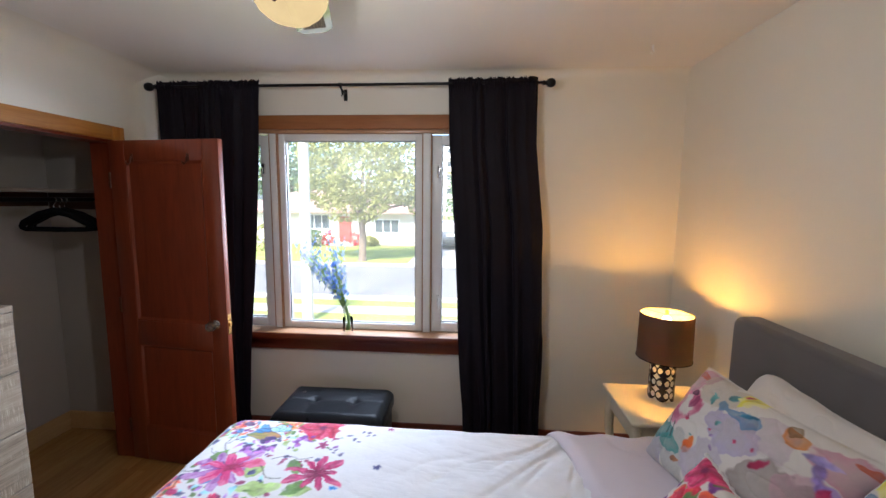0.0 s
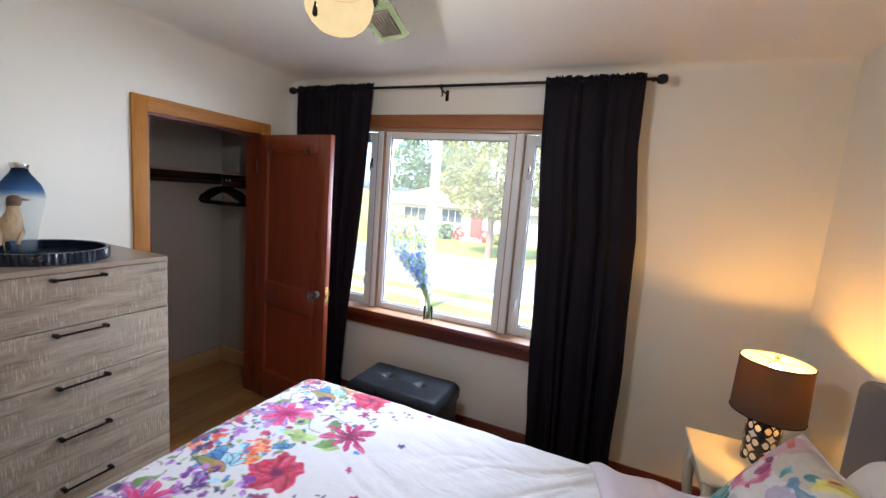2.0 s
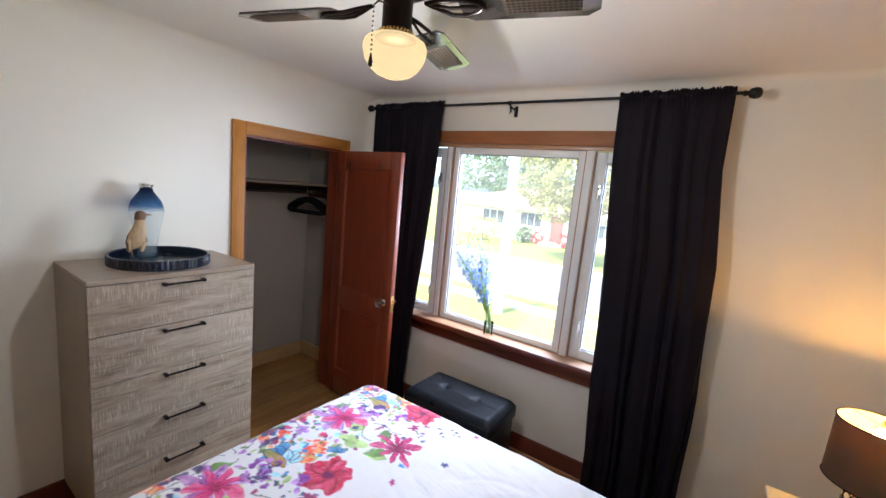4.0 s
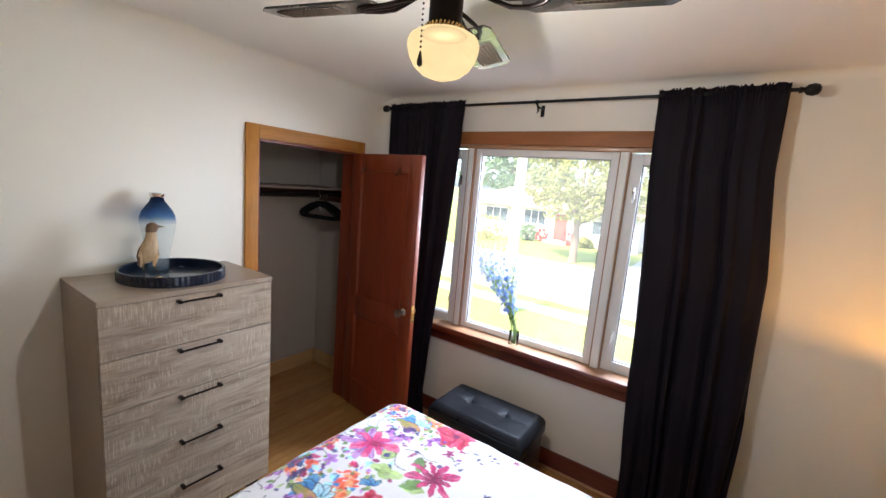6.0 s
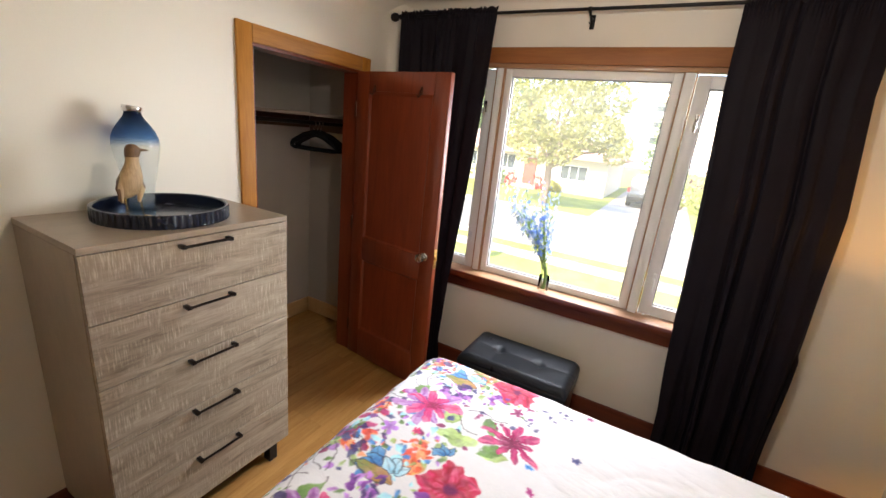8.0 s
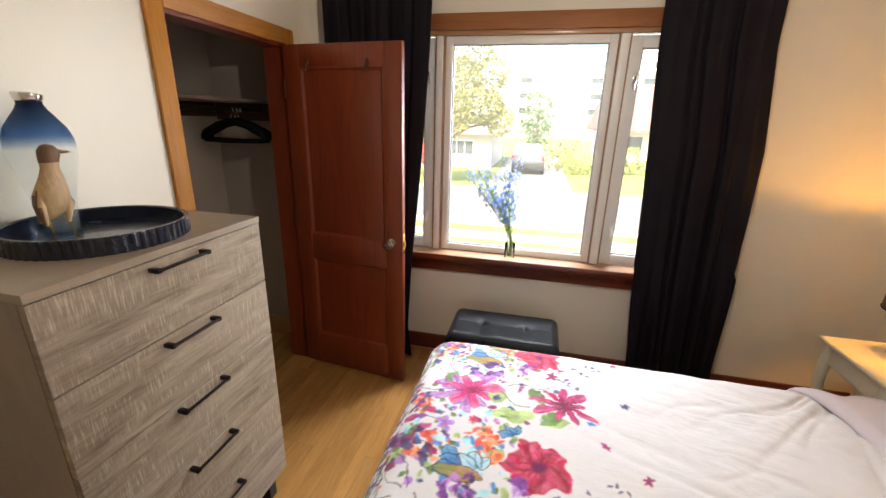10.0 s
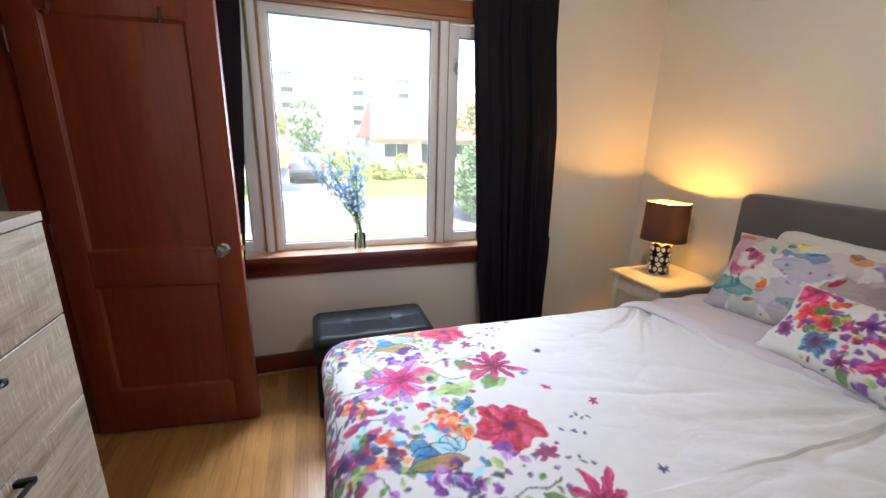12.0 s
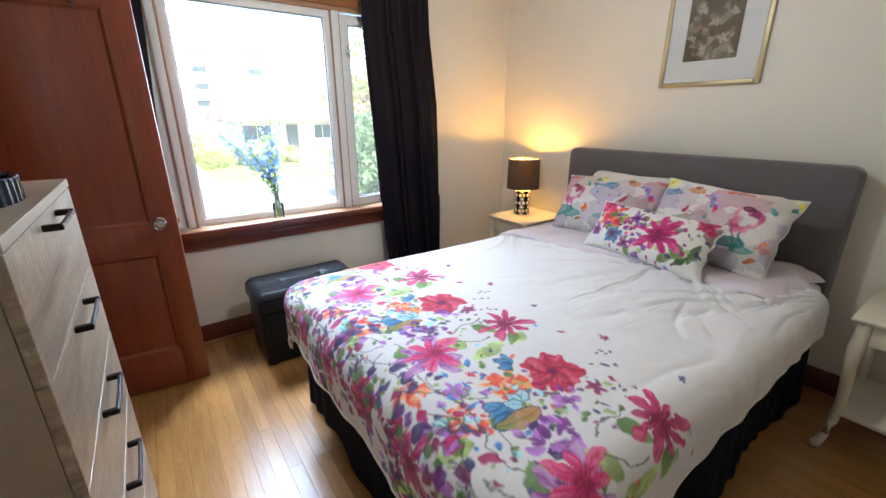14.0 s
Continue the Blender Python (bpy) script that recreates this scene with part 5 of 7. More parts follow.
def lumbar_print(U, V):
    p = blank(U, V, (0.74, 0.71, 0.66))
    p.w = 0.006
    rs = np.random.RandomState(9)
    p.leaf(-0.17, -0.03, 0.10, 0.032, 1.0, LIME, (0.6, 0.65, 0.25))
    p.leaf(0.12, -0.12, 0.10, 0.022, 0.5, GREEN, LIME)
    p.leaf(0.18, -0.02, 0.10, 0.03, 5.2, GREEN, (0.3, 0.35, 0.1))
    p.spray(-0.20, 0.05, 0.09, 60, 0.034, [RED, ORAN, PURP, GREEN], rs)
    p.leaf(0.26, -0.10, 0.11, 0.020, 1.4, GREEN, (0.05, 0.10, 0.03))
    p.leaf(0.30, 0.02, 0.10, 0.05, 1.2, (0.30, 0.24, 0.18), (0.45, 0.38, 0.30))
    p.spray(0.05, -0.10, 0.20, 40, 0.034, [GREEN, LIME, MAROON, PURP], rs)
    p.spray(-0.02, 0.02, 0.10, 26, 0.030, [PURP, MAROON, LIME, PINK], rs)
    p.spray(0.0, 0.09, 0.26, 40, 0.022, [PURP, MAROON, GREEN, DARK], rs)
    p.bloom(-0.14, -0.06, 0.050, (0.04, 0.20, 0.40), (0.20, 0.48, 0.66))
    p.bloom(-0.25, -0.05, 0.034, PURP, VIOL)
    p.star(-0.05, 0.055, 0.055, PURP, VIOL, 6)
    p.star(0.10, 0.0, 0.118, (0.50, 0.02, 0.22), (0.80, 0.13, 0.36), 9, 0.3)
    p.bloom(-0.255, 0.12, 0.072, (0.70, 0.02, 0.20), (0.85, 0.12, 0.32))
    p.bloom(0.265, 0.115, 0.055, (0.42, 0.01, 0.14), (0.72, 0.03, 0.22))
    p.bud(-0.22, 0.03, 0.03, RED)
    p.leaf(0.20, -0.12, 0.09, 0.018, 0.7, (0.06, 0.11, 0.03), GREEN)
    p.star(-0.06, -0.09, 0.045, MAROON, VIOL, 6, 0.4)
    p.spray(0.0, 0.0, 0.30, 60, 0.020, [MAROON, PURP, GREEN, DARK, ORAN, LIME], rs)
    p.star(0.09, 0.0, 0.135, (0.42, 0.015, 0.18), (0.72, 0.08, 0.28), 9, 0.3)
    g = np.array((0.74, 0.71, 0.66))
    p.C[..., :3] = g * np.clip(p.C[..., :3] / g, 0, 1.1) ** 1.25
    return p.C


# rot turns the cushion's face (z) towards the foot, leaning on the headboard; its width runs along -y
def lean(tilt, yaw=0.0, roll=0.0):
    m = Euler((0, 0, radians(-90 + yaw))).to_matrix() @ Euler((radians(90 - tilt), 0, 0)).to_matrix() @ Euler((0, 0, radians(roll))).to_matrix()
    return [math.degrees(q) for q in m.to_euler()]


pillow("bed_pillow", (1.115, 1.28, 0.885), 0.62, 0.42, 0.17, lean(22), "linen", "plain white bed pillow leaning on the headboard", corner=0.10)
pillow("bed_pillow", (1.12, 0.74, 0.875), 0.58, 0.38, 0.15, lean(22), "linen", "plain white bed pillow behind a floral sham", corner=0.10)
pillow("pillow_sham", (0.965, 1.315, 0.880), 0.66, 0.42, 0.20, lean(34, 4, 3), "duvet", "white pillow sham with pale watercolour flowers", (0.7, 0.66, 0.65), sham_print(-0.37, 3))
pillow("pillow_sham", (0.965, 0.705, 0.890), 0.66, 0.43, 0.20, lean(30, -4, -3), "duvet", "white pillow sham with pale watercolour flowers", (0.7, 0.66, 0.65), sham_print(0.0, 4))
lum, lm, lpts = pillow("lumbar_pillow", (0.705, 0.90, 0.825), 0.66, 0.30, 0.16, lean(36, -2, -1), "duvet", "small oblong cushion with bright flowers and pompom trim", (0.7, 0.66, 0.62), lumbar_print)
bm = bmesh.new()
for q in lpts[::3]:
    bmesh.ops.create_icosphere(bm, subdivisions=2, radius=0.0072, matrix=Matrix.Translation(q))
tagged(part("pompom_trim", bm, "linen", lum, "row of white pompoms along the seam", 60), kind="stuff")


# ---- ottoman ----
ott = thing("storage_ottoman", (-0.68, 2.34, 0.0), "black faux-leather storage ottoman with a button-tufted lid", "ottoman")
OX0, OX1, OY0, OY1 = -1.0, -0.362, 2.145, 2.53
part("body", boxes((OX0 + 0.012, OX1 - 0.012, OY0 + 0.02, OY1 - 0.01, 0.012, 0.365), bev=0.010), "leather", ott, smooth=50)
part("lid", boxes((OX0, OX1, OY0, OY1, 0.352, 0.428), bev=0.012), "leather", ott, smooth=50)
gx, gy = np.meshgrid(np.linspace(OX0 + 0.003, OX1 - 0.003, 90), np.linspace(OY0 + 0.003, OY1 - 0.003, 60), indexing="ij")
ex = np.clip(np.minimum(gx - OX0, OX1 - gx) / 0.05, 0, 1)
ey = np.clip(np.minimum(gy - OY0, OY1 - gy) / 0.05, 0, 1)
hz = 0.418 + 0.052 * np.sqrt(np.clip(1 - (1 - ex) ** 2, 0, 1)) * np.sqrt(np.clip(1 - (1 - ey) ** 2, 0, 1))
BUT = [(OX0 + 0.64 * f, (OY0 + OY1) / 2) for f in (0.30, 0.68)]
for bx, by in BUT:
    d = np.hypot(gx - bx, gy - by)
    hz = hz - 0.016 * np.exp(-(d / 0.028) ** 2) - 0.005 * np.exp(-(d / 0.09) ** 2)
    hz = hz - 0.0022 * np.exp(-np.abs(gx - bx) / 0.008) * ex * ey
mid = np.exp(-np.abs(gy - BUT[0][1]) / 0.011)
hz = hz - 0.0032 * mid * ex
hz = hz + 0.003 * (vnoise(gx * 14, gy * 14, 71) - 0.5) * ex * ey
part_ob = grid_mesh("cushion", np.stack([gx, gy, hz], -1), "leather", ott)
for bx, by in BUT:
    part("button", lathe(bmesh.new(), [(0.014, 0.0), (0.015, 0.003), (0.011, 0.007), (0.004, 0.009)], 16, (bx, by, 0.441)), "leather", ott, smooth=60)
for x in (OX0 + 0.05, OX1 - 0.05):
    for y in (OY0 + 0.05, OY1 - 0.05):
        part("foot", lathe(bmesh.new(), [(0.015, 0.0), (0.017, 0.014)], 12, (x, y, 0)), "black", ott)


# ---- nightstands ----
def nightstand(at, label):
    """A painted side table with a drawer, a low shelf and curved legs; its front faces the foot of the bed."""
    ns = thing("nightstand", at, label, "nightstand", "nightstands beside the bed")
    ox, oy = at[0], at[1]
    D, W, H0 = 0.50, 0.43, 0.648
    def shifted(bm):
        bm.transform(Matrix.Translation((ox, oy, 0)))
        return bm
    part("tabletop", shifted(boxes((0, D, -W, 0, H0 - 0.020, H0), bev=0.007)), "cream", ns, smooth=50)
    part("apron", shifted(boxes((0.045, D - 0.03, -W + 0.03, -W + 0.045, 0.52, H0 - 0.021), (0.045, D - 0.03, -0.045, -0.03, 0.52, H0 - 0.021), (D - 0.04, D - 0.025, -W + 0.046, -0.046, 0.52, H0 - 0.021), bev=0.002)), "cream", ns, smooth=50)
    part("drawer", shifted(boxes((0.030, 0.046, -W + 0.066, -0.066, 0.528, H0 - 0.026), bev=0.004)), "cream", ns, smooth=50)
    part("shelf", shifted(boxes((0.035, D - 0.03, -W + 0.035, -0.035, 0.175, 0.193), bev=0.004)), "cream", ns, smooth=50)
    for lx, sx in ((0.045, -1), (D - 0.045, 1)):
        for ly, sy in ((-0.045, 1), (-W + 0.045, -1)):
            bm = bmesh.new()
            # curve: knee swells outwards, ankle draws in, foot scrolls out again
            prof = [(0.627, 0.000, 0.024), (0.55, 0.004, 0.026), (0.50, 0.010, 0.027), (0.42, 0.010, 0.024), (0.32, -0.002, 0.021), (0.22, -0.008, 0.019), (0.13, 0.000, 0.017), (0.07, 0.014, 0.016), (0.035, 0.028, 0.017), (0.015, 0.036, 0.0145)]
            tube(bm, [(lx + sx * o, ly + sy * o * 0.6, z) for z, o, r in prof], [r for z, o, r in prof], 12)
            bmesh.ops.create_uvsphere(bm, u_segments=14, v_segments=8, radius=0.021, matrix=Matrix.Translation((lx + sx * 0.040, ly + sy * 0.024, 0.021)))
            part("leg", shifted(bm), "cream", ns, smooth=60)
    return ns


ns1 = nightstand((0.872, 2.338, 0.0), "cream-painted wooden nightstand with curved legs under a lamp")
ns2 = copy_thing(ns1, pose(0.862, 0.098, 0.0))
tagged(ns2, "cream-painted wooden nightstand with curved scroll-foot legs")

# ---- table lamp ----
LX, LY, LZ = 1.125, 2.19, 0.648
tl = thing("table_lamp", (LX, LY, LZ), "lit table lamp with a charcoal drum shade and dotted base", "lamp")
part("base", lathe(bmesh.new(), [(0.060, 0.0), (0.062, 0.003), (0.062, 0.192), (0.058, 0.196), (0.012, 0.198)], 48, (LX, LY, LZ)), "white_gloss", tl, "white ceramic cylinder base", 50)
for row in range(3):
    for k in range(6):
        bm = bmesh.new()
        a0 = 2 * math.pi * k / 6 + 0.2
        zc = 0.034 + row * 0.064
        ring, rr = [], 0.0345
        c = bm.verts.new((LX + 0.0632 * math.cos(a0), LY + 0.0632 * math.sin(a0), LZ + zc))
        for j in range(20):
            t0 = 2 * math.pi * j / 20
            a = a0 + rr * math.cos(t0) / 0.062
            ring.append(bm.verts.new((LX + 0.0632 * math.cos(a), LY + 0.0632 * math.sin(a), LZ + zc + rr * math.sin(t0))))
        for j in range(20):
            bm.faces.new((c, ring[j], ring[(j + 1) % 20]))
        part("dot", bm, "navy_dot", tl)
bm = bmesh.new()
lathe(bm, [(0.130, 0.217), (0.126, 0.450), (0.1245, 0.450), (0.1285, 0.217), (0.130, 0.217)], 64, (LX, LY, LZ), cap=False)
part("shade", bm, "shade", tl, "charcoal cloth drum shade, glowing from within", 50)
bm = bmesh.new()
lathe(bm, [(0.1280, 0.219), (0.1240, 0.448), (0.1232, 0.448), (0.1272, 0.219), (0.1280, 0.219)], 64, (LX, LY, LZ), cap=False)
part("shade_lining", bm, "shade_lining", tl, "white lining inside the shade", 50)
for z, r in ((0.218, 0.1305), (0.449, 0.1265)):
    pts = [(LX + r * math.cos(a), LY + r * math.sin(a), LZ + z) for a in np.linspace(0, 2 * math.pi, 49)]
    part("shade_rim", tube(bmesh.new(), pts, 0.0022, 6), "velvet", tl, smooth=60)
bm = bmesh.new()
tube(bm, [(LX, LY, LZ + 0.195), (LX, LY, LZ + 0.335)], 0.009, 10)
tube(bm, [(LX - 0.040, LY, LZ + 0.25), (LX - 0.045, LY, LZ + 0.36), (LX - 0.02, LY, LZ + 0.442), (LX, LY, LZ + 0.448), (LX + 0.02, LY, LZ + 0.442), (LX + 0.045, LY, LZ + 0.36), (LX + 0.040, LY, LZ + 0.25)], 0.0018, 6)
for a in (0, 2.1, 4.2):
    tube(bm, [(LX, LY, LZ + 0.446), (LX + 0.125 * math.cos(a), LY + 0.125 * math.sin(a), LZ + 0.446)], 0.0015, 6)
part("harp", bm, "brass", tl, "brass harp and stem", 60)
part("finial", lathe(bmesh.new(), [(0.006, 0.448), (0.009, 0.456), (0.010, 0.464), (0.004, 0.472)], 14, (LX, LY, LZ)), "brass", tl, "brass finial", 60)
part("bulb", lathe(bmesh.new(), [(0.012, 0.335), (0.015, 0.362), (0.026, 0.392), (0.028, 0.412), (0.020, 0.430), (0.004, 0.438)], 20, (LX, LY, LZ)), "bulb", tl, "lit bulb", 60).visible_shadow = False

# ---- picture over the bed ----
PX = XE
pic = thing("framed_picture", (PX, 1.035, 1.60), "framed sepia botanical print with a wide white mat", "picture")
PY0, PY1, PZ0, PZ1, FW = 0.775, 1.318, 1.592, 2.24, 0.026
for row in ((PX - 0.022, PX, PY0, PY0 + FW, PZ0, PZ1), (PX - 0.022, PX, PY1 - FW, PY1, PZ0, PZ1), (PX - 0.022, PX, PY0 + FW, PY1 - FW, PZ0, PZ0 + FW), (PX - 0.022, PX, PY0 + FW, PY1 - FW, PZ1 - FW, PZ1)):
    part("frame", boxes(row, bev=0.005), "gold", pic, "champagne gold frame rail", 50)
part("mat", boxes((PX - 0.008, PX, PY0 + FW, PY1 - FW, PZ0 + FW, PZ1 - FW)), "mat_board", pic, "white mat board")
gy, gz = np.meshgrid(np.linspace(0.912, 1.196, 110), np.linspace(1.732, 2.10, 120), indexing="ij")
pp = blank(gy, gz, (0.17, 0.135, 0.085))
rs = np.random.RandomState(2)
pp.spray(1.05, 1.9, 0.2, 60, 0.06, [(0.11, 0.09, 0.06), (0.22, 0.18, 0.12), (0.26, 0.24, 0.19)], rs)
for y, z, r in ((1.10, 1.80, 0.035), (1.00, 1.84, 0.045), (1.16, 1.86, 0.03), (1.05, 1.93, 0.035), (0.96, 1.97, 0.03), (1.13, 2.0, 0.04), (1.03, 2.05, 0.03), (0.95, 1.77, 0.03), (1.06, 1.755, 0.025)):
    pp.star(y, z, r, (0.62, 0.58, 0.50), (0.36, 0.31, 0.24), 5, y * 9)
grid_mesh("artwork", np.stack([np.full_like(gy, PX - 0.0095), gy, gz], -1), "duvet", pic, pp.C, "sepia print of pale blossoms")
pane = part("glazing", boxes((PX - 0.0150, PX - 0.0135, PY0 + FW, PY1 - FW, PZ0 + FW, PZ1 - FW)), "picture_glass", pic, "picture glass")
pane.visible_shadow = False

# ---- dresser ----
drs = thing("dresser", (-1.79, 1.045, 0.0), "tall five-drawer dresser in weathered grey oak laminate", "dresser")
DX0, DX1, DY0, DY1, DZ = -2.022, -1.55, 0.683, 1.408, 1.268
part("side_panel", boxes((DX0, DX1 - 0.020, DY0, DY0 + 0.018, 0.115, DZ - 0.0235), bev=0.001), "oak_side", drs)
part("side_panel", boxes((DX0, DX1 - 0.020, DY1 - 0.018, DY1, 0.115, DZ - 0.0235), bev=0.001), "oak_side", drs)
part("top", boxes((DX0, DX1 + 0.002, DY0 - 0.001, DY1 + 0.001, DZ - 0.022, DZ), bev=0.0015), "oak_top", drs)
part("carcass", boxes((DX0 + 0.002, DX1 - 0.024, DY0 + 0.0185, DY1 - 0.0185, 0.116, DZ - 0.0235)), "oak_dark", drs)
dz = (DZ - 0.024 - 0.117) / 5
for k in range(5):
    z1 = DZ - 0.0255 - k * dz
    dw = part("drawer", boxes((DX1 - 0.019, DX1, DY0 + 0.001, DY1 - 0.001, z1 - dz + 0.004, z1), bev=0.0015), "oak", drs)
    hz0 = (1.221, 0.995, 0.772, 0.550, 0.322)[k]
    bm = bmesh.new()
    tube(bm, [(DX1 + 0.028, 0.962, hz0), (DX1 + 0.030, 1.045, hz0 + 0.001), (DX1 + 0.028, 1.132, hz0)], 0.0052, 8)
    for yh in (0.962, 1.132):
        box(bm, DX1 - 0.001, DX1 + 0.033, yh - 0.008, yh + 0.008, hz0 - 0.007, hz0 + 0.007, 0.003)
    part("handle", bm, "iron", dw, "dark bronze bar handle", 40)
for y0 in (DY0 + 0.04, DY1 - 0.09):
    part("leg", boxes((DX1 - 0.075, DX1 - 0.030, y0, y0 + 0.045, 0.0, 0.1145), bev=0.003), "black", drs)
    part("leg", boxes((DX0 + 0.02, DX0 + 0.065, y0, y0 + 0.045, 0.0, 0.1145), bev=0.003), "black", drs)
part("plinth_rail", boxes((DX1 - 0.060, DX1 - 0.045, DY0 + 0.086, DY1 - 0.091, 0.085, 0.1145)), "black", drs)

# ---- tray, bottle and carved bird on the dresser ----
TX, TY = -1.798, 1.045
tray = thing("round_tray", (TX, TY, DZ), "round navy tray with a ribbed rim on the dresser", "tray")
part("plate", lathe(bmesh.new(), [(0.212, 0.0), (0.212, 0.008), (0.001, 0.0081)], 64, (TX, TY, DZ + 0.0005)), "navy", tray, smooth=40)
bm = bmesh.new()
seg = 240
prof = ((0.211, 0.0), (0.221, 0.0), (0.221, 0.045), (0.218, 0.049), (0.210, 0.049), (0.207, 0.045), (0.207, 0.008))
rings = []
for r, z in prof:
    rib = 0.0042 if r > 0.2205 else 0.0
    rings.append([bm.verts.new((TX + (r - rib * (k % 4 < 2)) * math.cos(2 * math.pi * k / seg), TY + (r - rib * (k % 4 < 2)) * math.sin(2 * math.pi * k / seg), DZ + 0.0005 + z)) for k in range(seg)])
for a, b in zip(rings, rings[1:] + rings[:1]):
    for k in range(seg):
        bm.faces.new((a[k], a[(k + 1) % seg], b[(k + 1) % seg], b[k]))
part("rim", bm, "navy", tray, "ribbed upright navy rim", 25)

bz = DZ + 0.0095
bot = thing("glass_bottle", (-1.927, 1.032, bz), "tall blue ombre glass bottle vase with a silvered lip", "bottle")
part("body", lathe(bmesh.new(), [(0.001, 0.0), (0.036, 0.0), (0.042, 0.006), (0.042, 0.035), (0.049, 0.09), (0.061, 0.15), (0.072, 0.205), (0.0765, 0.240), (0.074, 0.268), (0.064, 0.296), (0.047, 0.322), (0.033, 0.342), (0.0270, 0.356), (0.0275, 0.366)], 48, (-1.927, 1.032, bz), cap=False), "bottle", bot, smooth=60)
lip = bmesh.new()
lathe(lip, [(0.0278, 0.363), (0.0305, 0.366), (0.0330, 0.380), (0.0305, 0.383), (0.0245, 0.381), (0.022, 0.364)], 32, (-1.927, 1.032, bz), cap=False)
for v in lip.verts:
    v.co.z += 0.10 * (1.032 - v.co.y) * (v.co.z > bz + 0.37)
part("lip", lip, "chrome", bot, "silvered lip", 60)


def bird():
    """A plump carved bird on thin brass legs, its beak towards the window."""
    o = (-1.80, 0.948, bz)
    b = thing("carved_bird", o, "carved wooden bird figurine on thin brass legs", "figurine")
    bm = bmesh.new()
    ring = [(0.068, -0.024, 0.004), (0.072, -0.022, 0.016), (0.086, -0.014, 0.030), (0.110, -0.008, 0.038), (0.135, -0.003, 0.038), (0.160, 0.003, 0.031), (0.180, 0.007, 0.024), (0.200, 0.009, 0.0195), (0.213, 0.010, 0.0205), (0.228, 0.013, 0.0235), (0.243, 0.014, 0.0225), (0.254, 0.013, 0.014), (0.258, 0.013, 0.003)]
    rows = [[bm.verts.new((o[0] + r * 0.78 * math.cos(2 * math.pi * k / 20), o[1] + off + r * math.sin(2 * math.pi * k / 20) * 1.05, o[2] + z)) for k in range(20)] for z, off, r in ring]
    for p, q in zip(rows, rows[1:]):
        for k in range(20):
            bm.faces.new((p[k], p[(k + 1) % 20], q[(k + 1) % 20], q[k]))
    bm.faces.new(list(reversed(rows[0])))
    bm.faces.new(rows[-1])
    tube(bm, [(o[0], o[1] + 0.028, o[2] + 0.240), (o[0], o[1] + 0.045, o[2] + 0.237), (o[0], o[1] + 0.062, o[2] + 0.236)], (0.011, 0.008, 0.004), 10, 0.6)
    tube(bm, [(o[0], o[1] - 0.014, o[2] + 0.115), (o[0], o[1] - 0.034, o[2] + 0.085), (o[0], o[1] - 0.044, o[2] + 0.062)], (0.022, 0.016, 0.007), 12, 0.6)
    for s in (-1, 1):
        tube(bm, [(o[0] + 0.004, o[1] + s * 0.026 - 0.004, o[2] + 0.145), (o[0] + 0.010, o[1] + s * 0.033 - 0.008, o[2] + 0.105), (o[0] + 0.012, o[1] + s * 0.026 - 0.014, o[2] + 0.056)], (0.008, 0.014, 0.005), 10, 0.9)
        tube(bm, [(o[0] + 0.006, o[1] + s * 0.020 - 0.008, o[2] + 0.09), (o[0] + 0.010, o[1] + s * 0.026, o[2] + 0.004)], 0.0032, 8)
        for a in (-0.5, 0.0, 0.5):
            tube(bm, [(o[0] + 0.010, o[1] + s * 0.026, o[2] + 0.003), (o[0] + 0.010 + 0.028 * math.cos(a), o[1] + s * 0.026 + 0.028 * math.sin(a), o[2] + 0.003)], 0.0030, 6)
    ob = part("bird_body", bm, "wood_bird", b, smooth=60)
    ob.data.materials.append(M["brass"])
    ob.data.materials.append(M["wood_dark"])
    for f in ob.data.polygons:
        if f.center.z < 0.052:
            f.material_index = 1
        elif f.center.z > 0.214 or (abs(f.center.y + 0.008) > 0.036 and f.center.z < 0.14):
            f.material_index = 2
    return b


bird()

# ---- ceiling fan ----
FX, FYC = -0.33, 1.10
fan = thing("ceiling_fan", (FX, FYC, ZC), "dark bronze ceiling fan with cane-inset blades and lit glass bowl", "ceiling fan")
part("canopy", lathe(bmesh.new(), [(0.075, ZC - 0.03), (0.085, ZC - 0.015), (0.085, ZC - 0.0005)], 40, (FX, FYC, 0)), "iron", fan, smooth=50)
part("motor", lathe(bmesh.new(), [(0.055, ZC - 0.140), (0.095, ZC - 0.128), (0.110, ZC - 0.10), (0.110, ZC - 0.055), (0.09, ZC - 0.032), (0.06, ZC - 0.029)], 40, (FX, FYC, 0)), "iron", fan, smooth=50)
part("switch_housing", lathe(bmesh.new(), [(0.040, 2.214), (0.043, 2.225), (0.043, 2.300), (0.052, 2.326)], 36, (FX, FYC, 0)), "iron", fan, smooth=50)
bm = bmesh.new()
for k in range(30):
    a = 2 * math.pi * k / 30
    tube(bm, [(FX + 0.047 * math.cos(a), FYC + 0.047 * math.sin(a), 2.205), (FX + 0.049 * math.cos(a + 0.12), FYC + 0.049 * math.sin(a + 0.12), 2.217)], 0.0035, 6)
lathe(bm, [(0.044, 2.201), (0.051, 2.204), (0.051, 2.208), (0.043, 2.216)], 36, (FX, FYC, 0))
part("rope_collar", bm, "brass", fan, "twisted brass collar", 60)
part("glass_bowl", lathe(bmesh.new(), [(0.002, 2.088), (0.028, 2.090), (0.052, 2.099), (0.073, 2.116), (0.0865, 2.138), (0.093, 2.162), (0.0935, 2.176), (0.088, 2.189), (0.074, 2.198), (0.052, 2.204)], 48, (FX, FYC, 0)), "globe", fan, "glowing marbled glass bowl shade", 60)
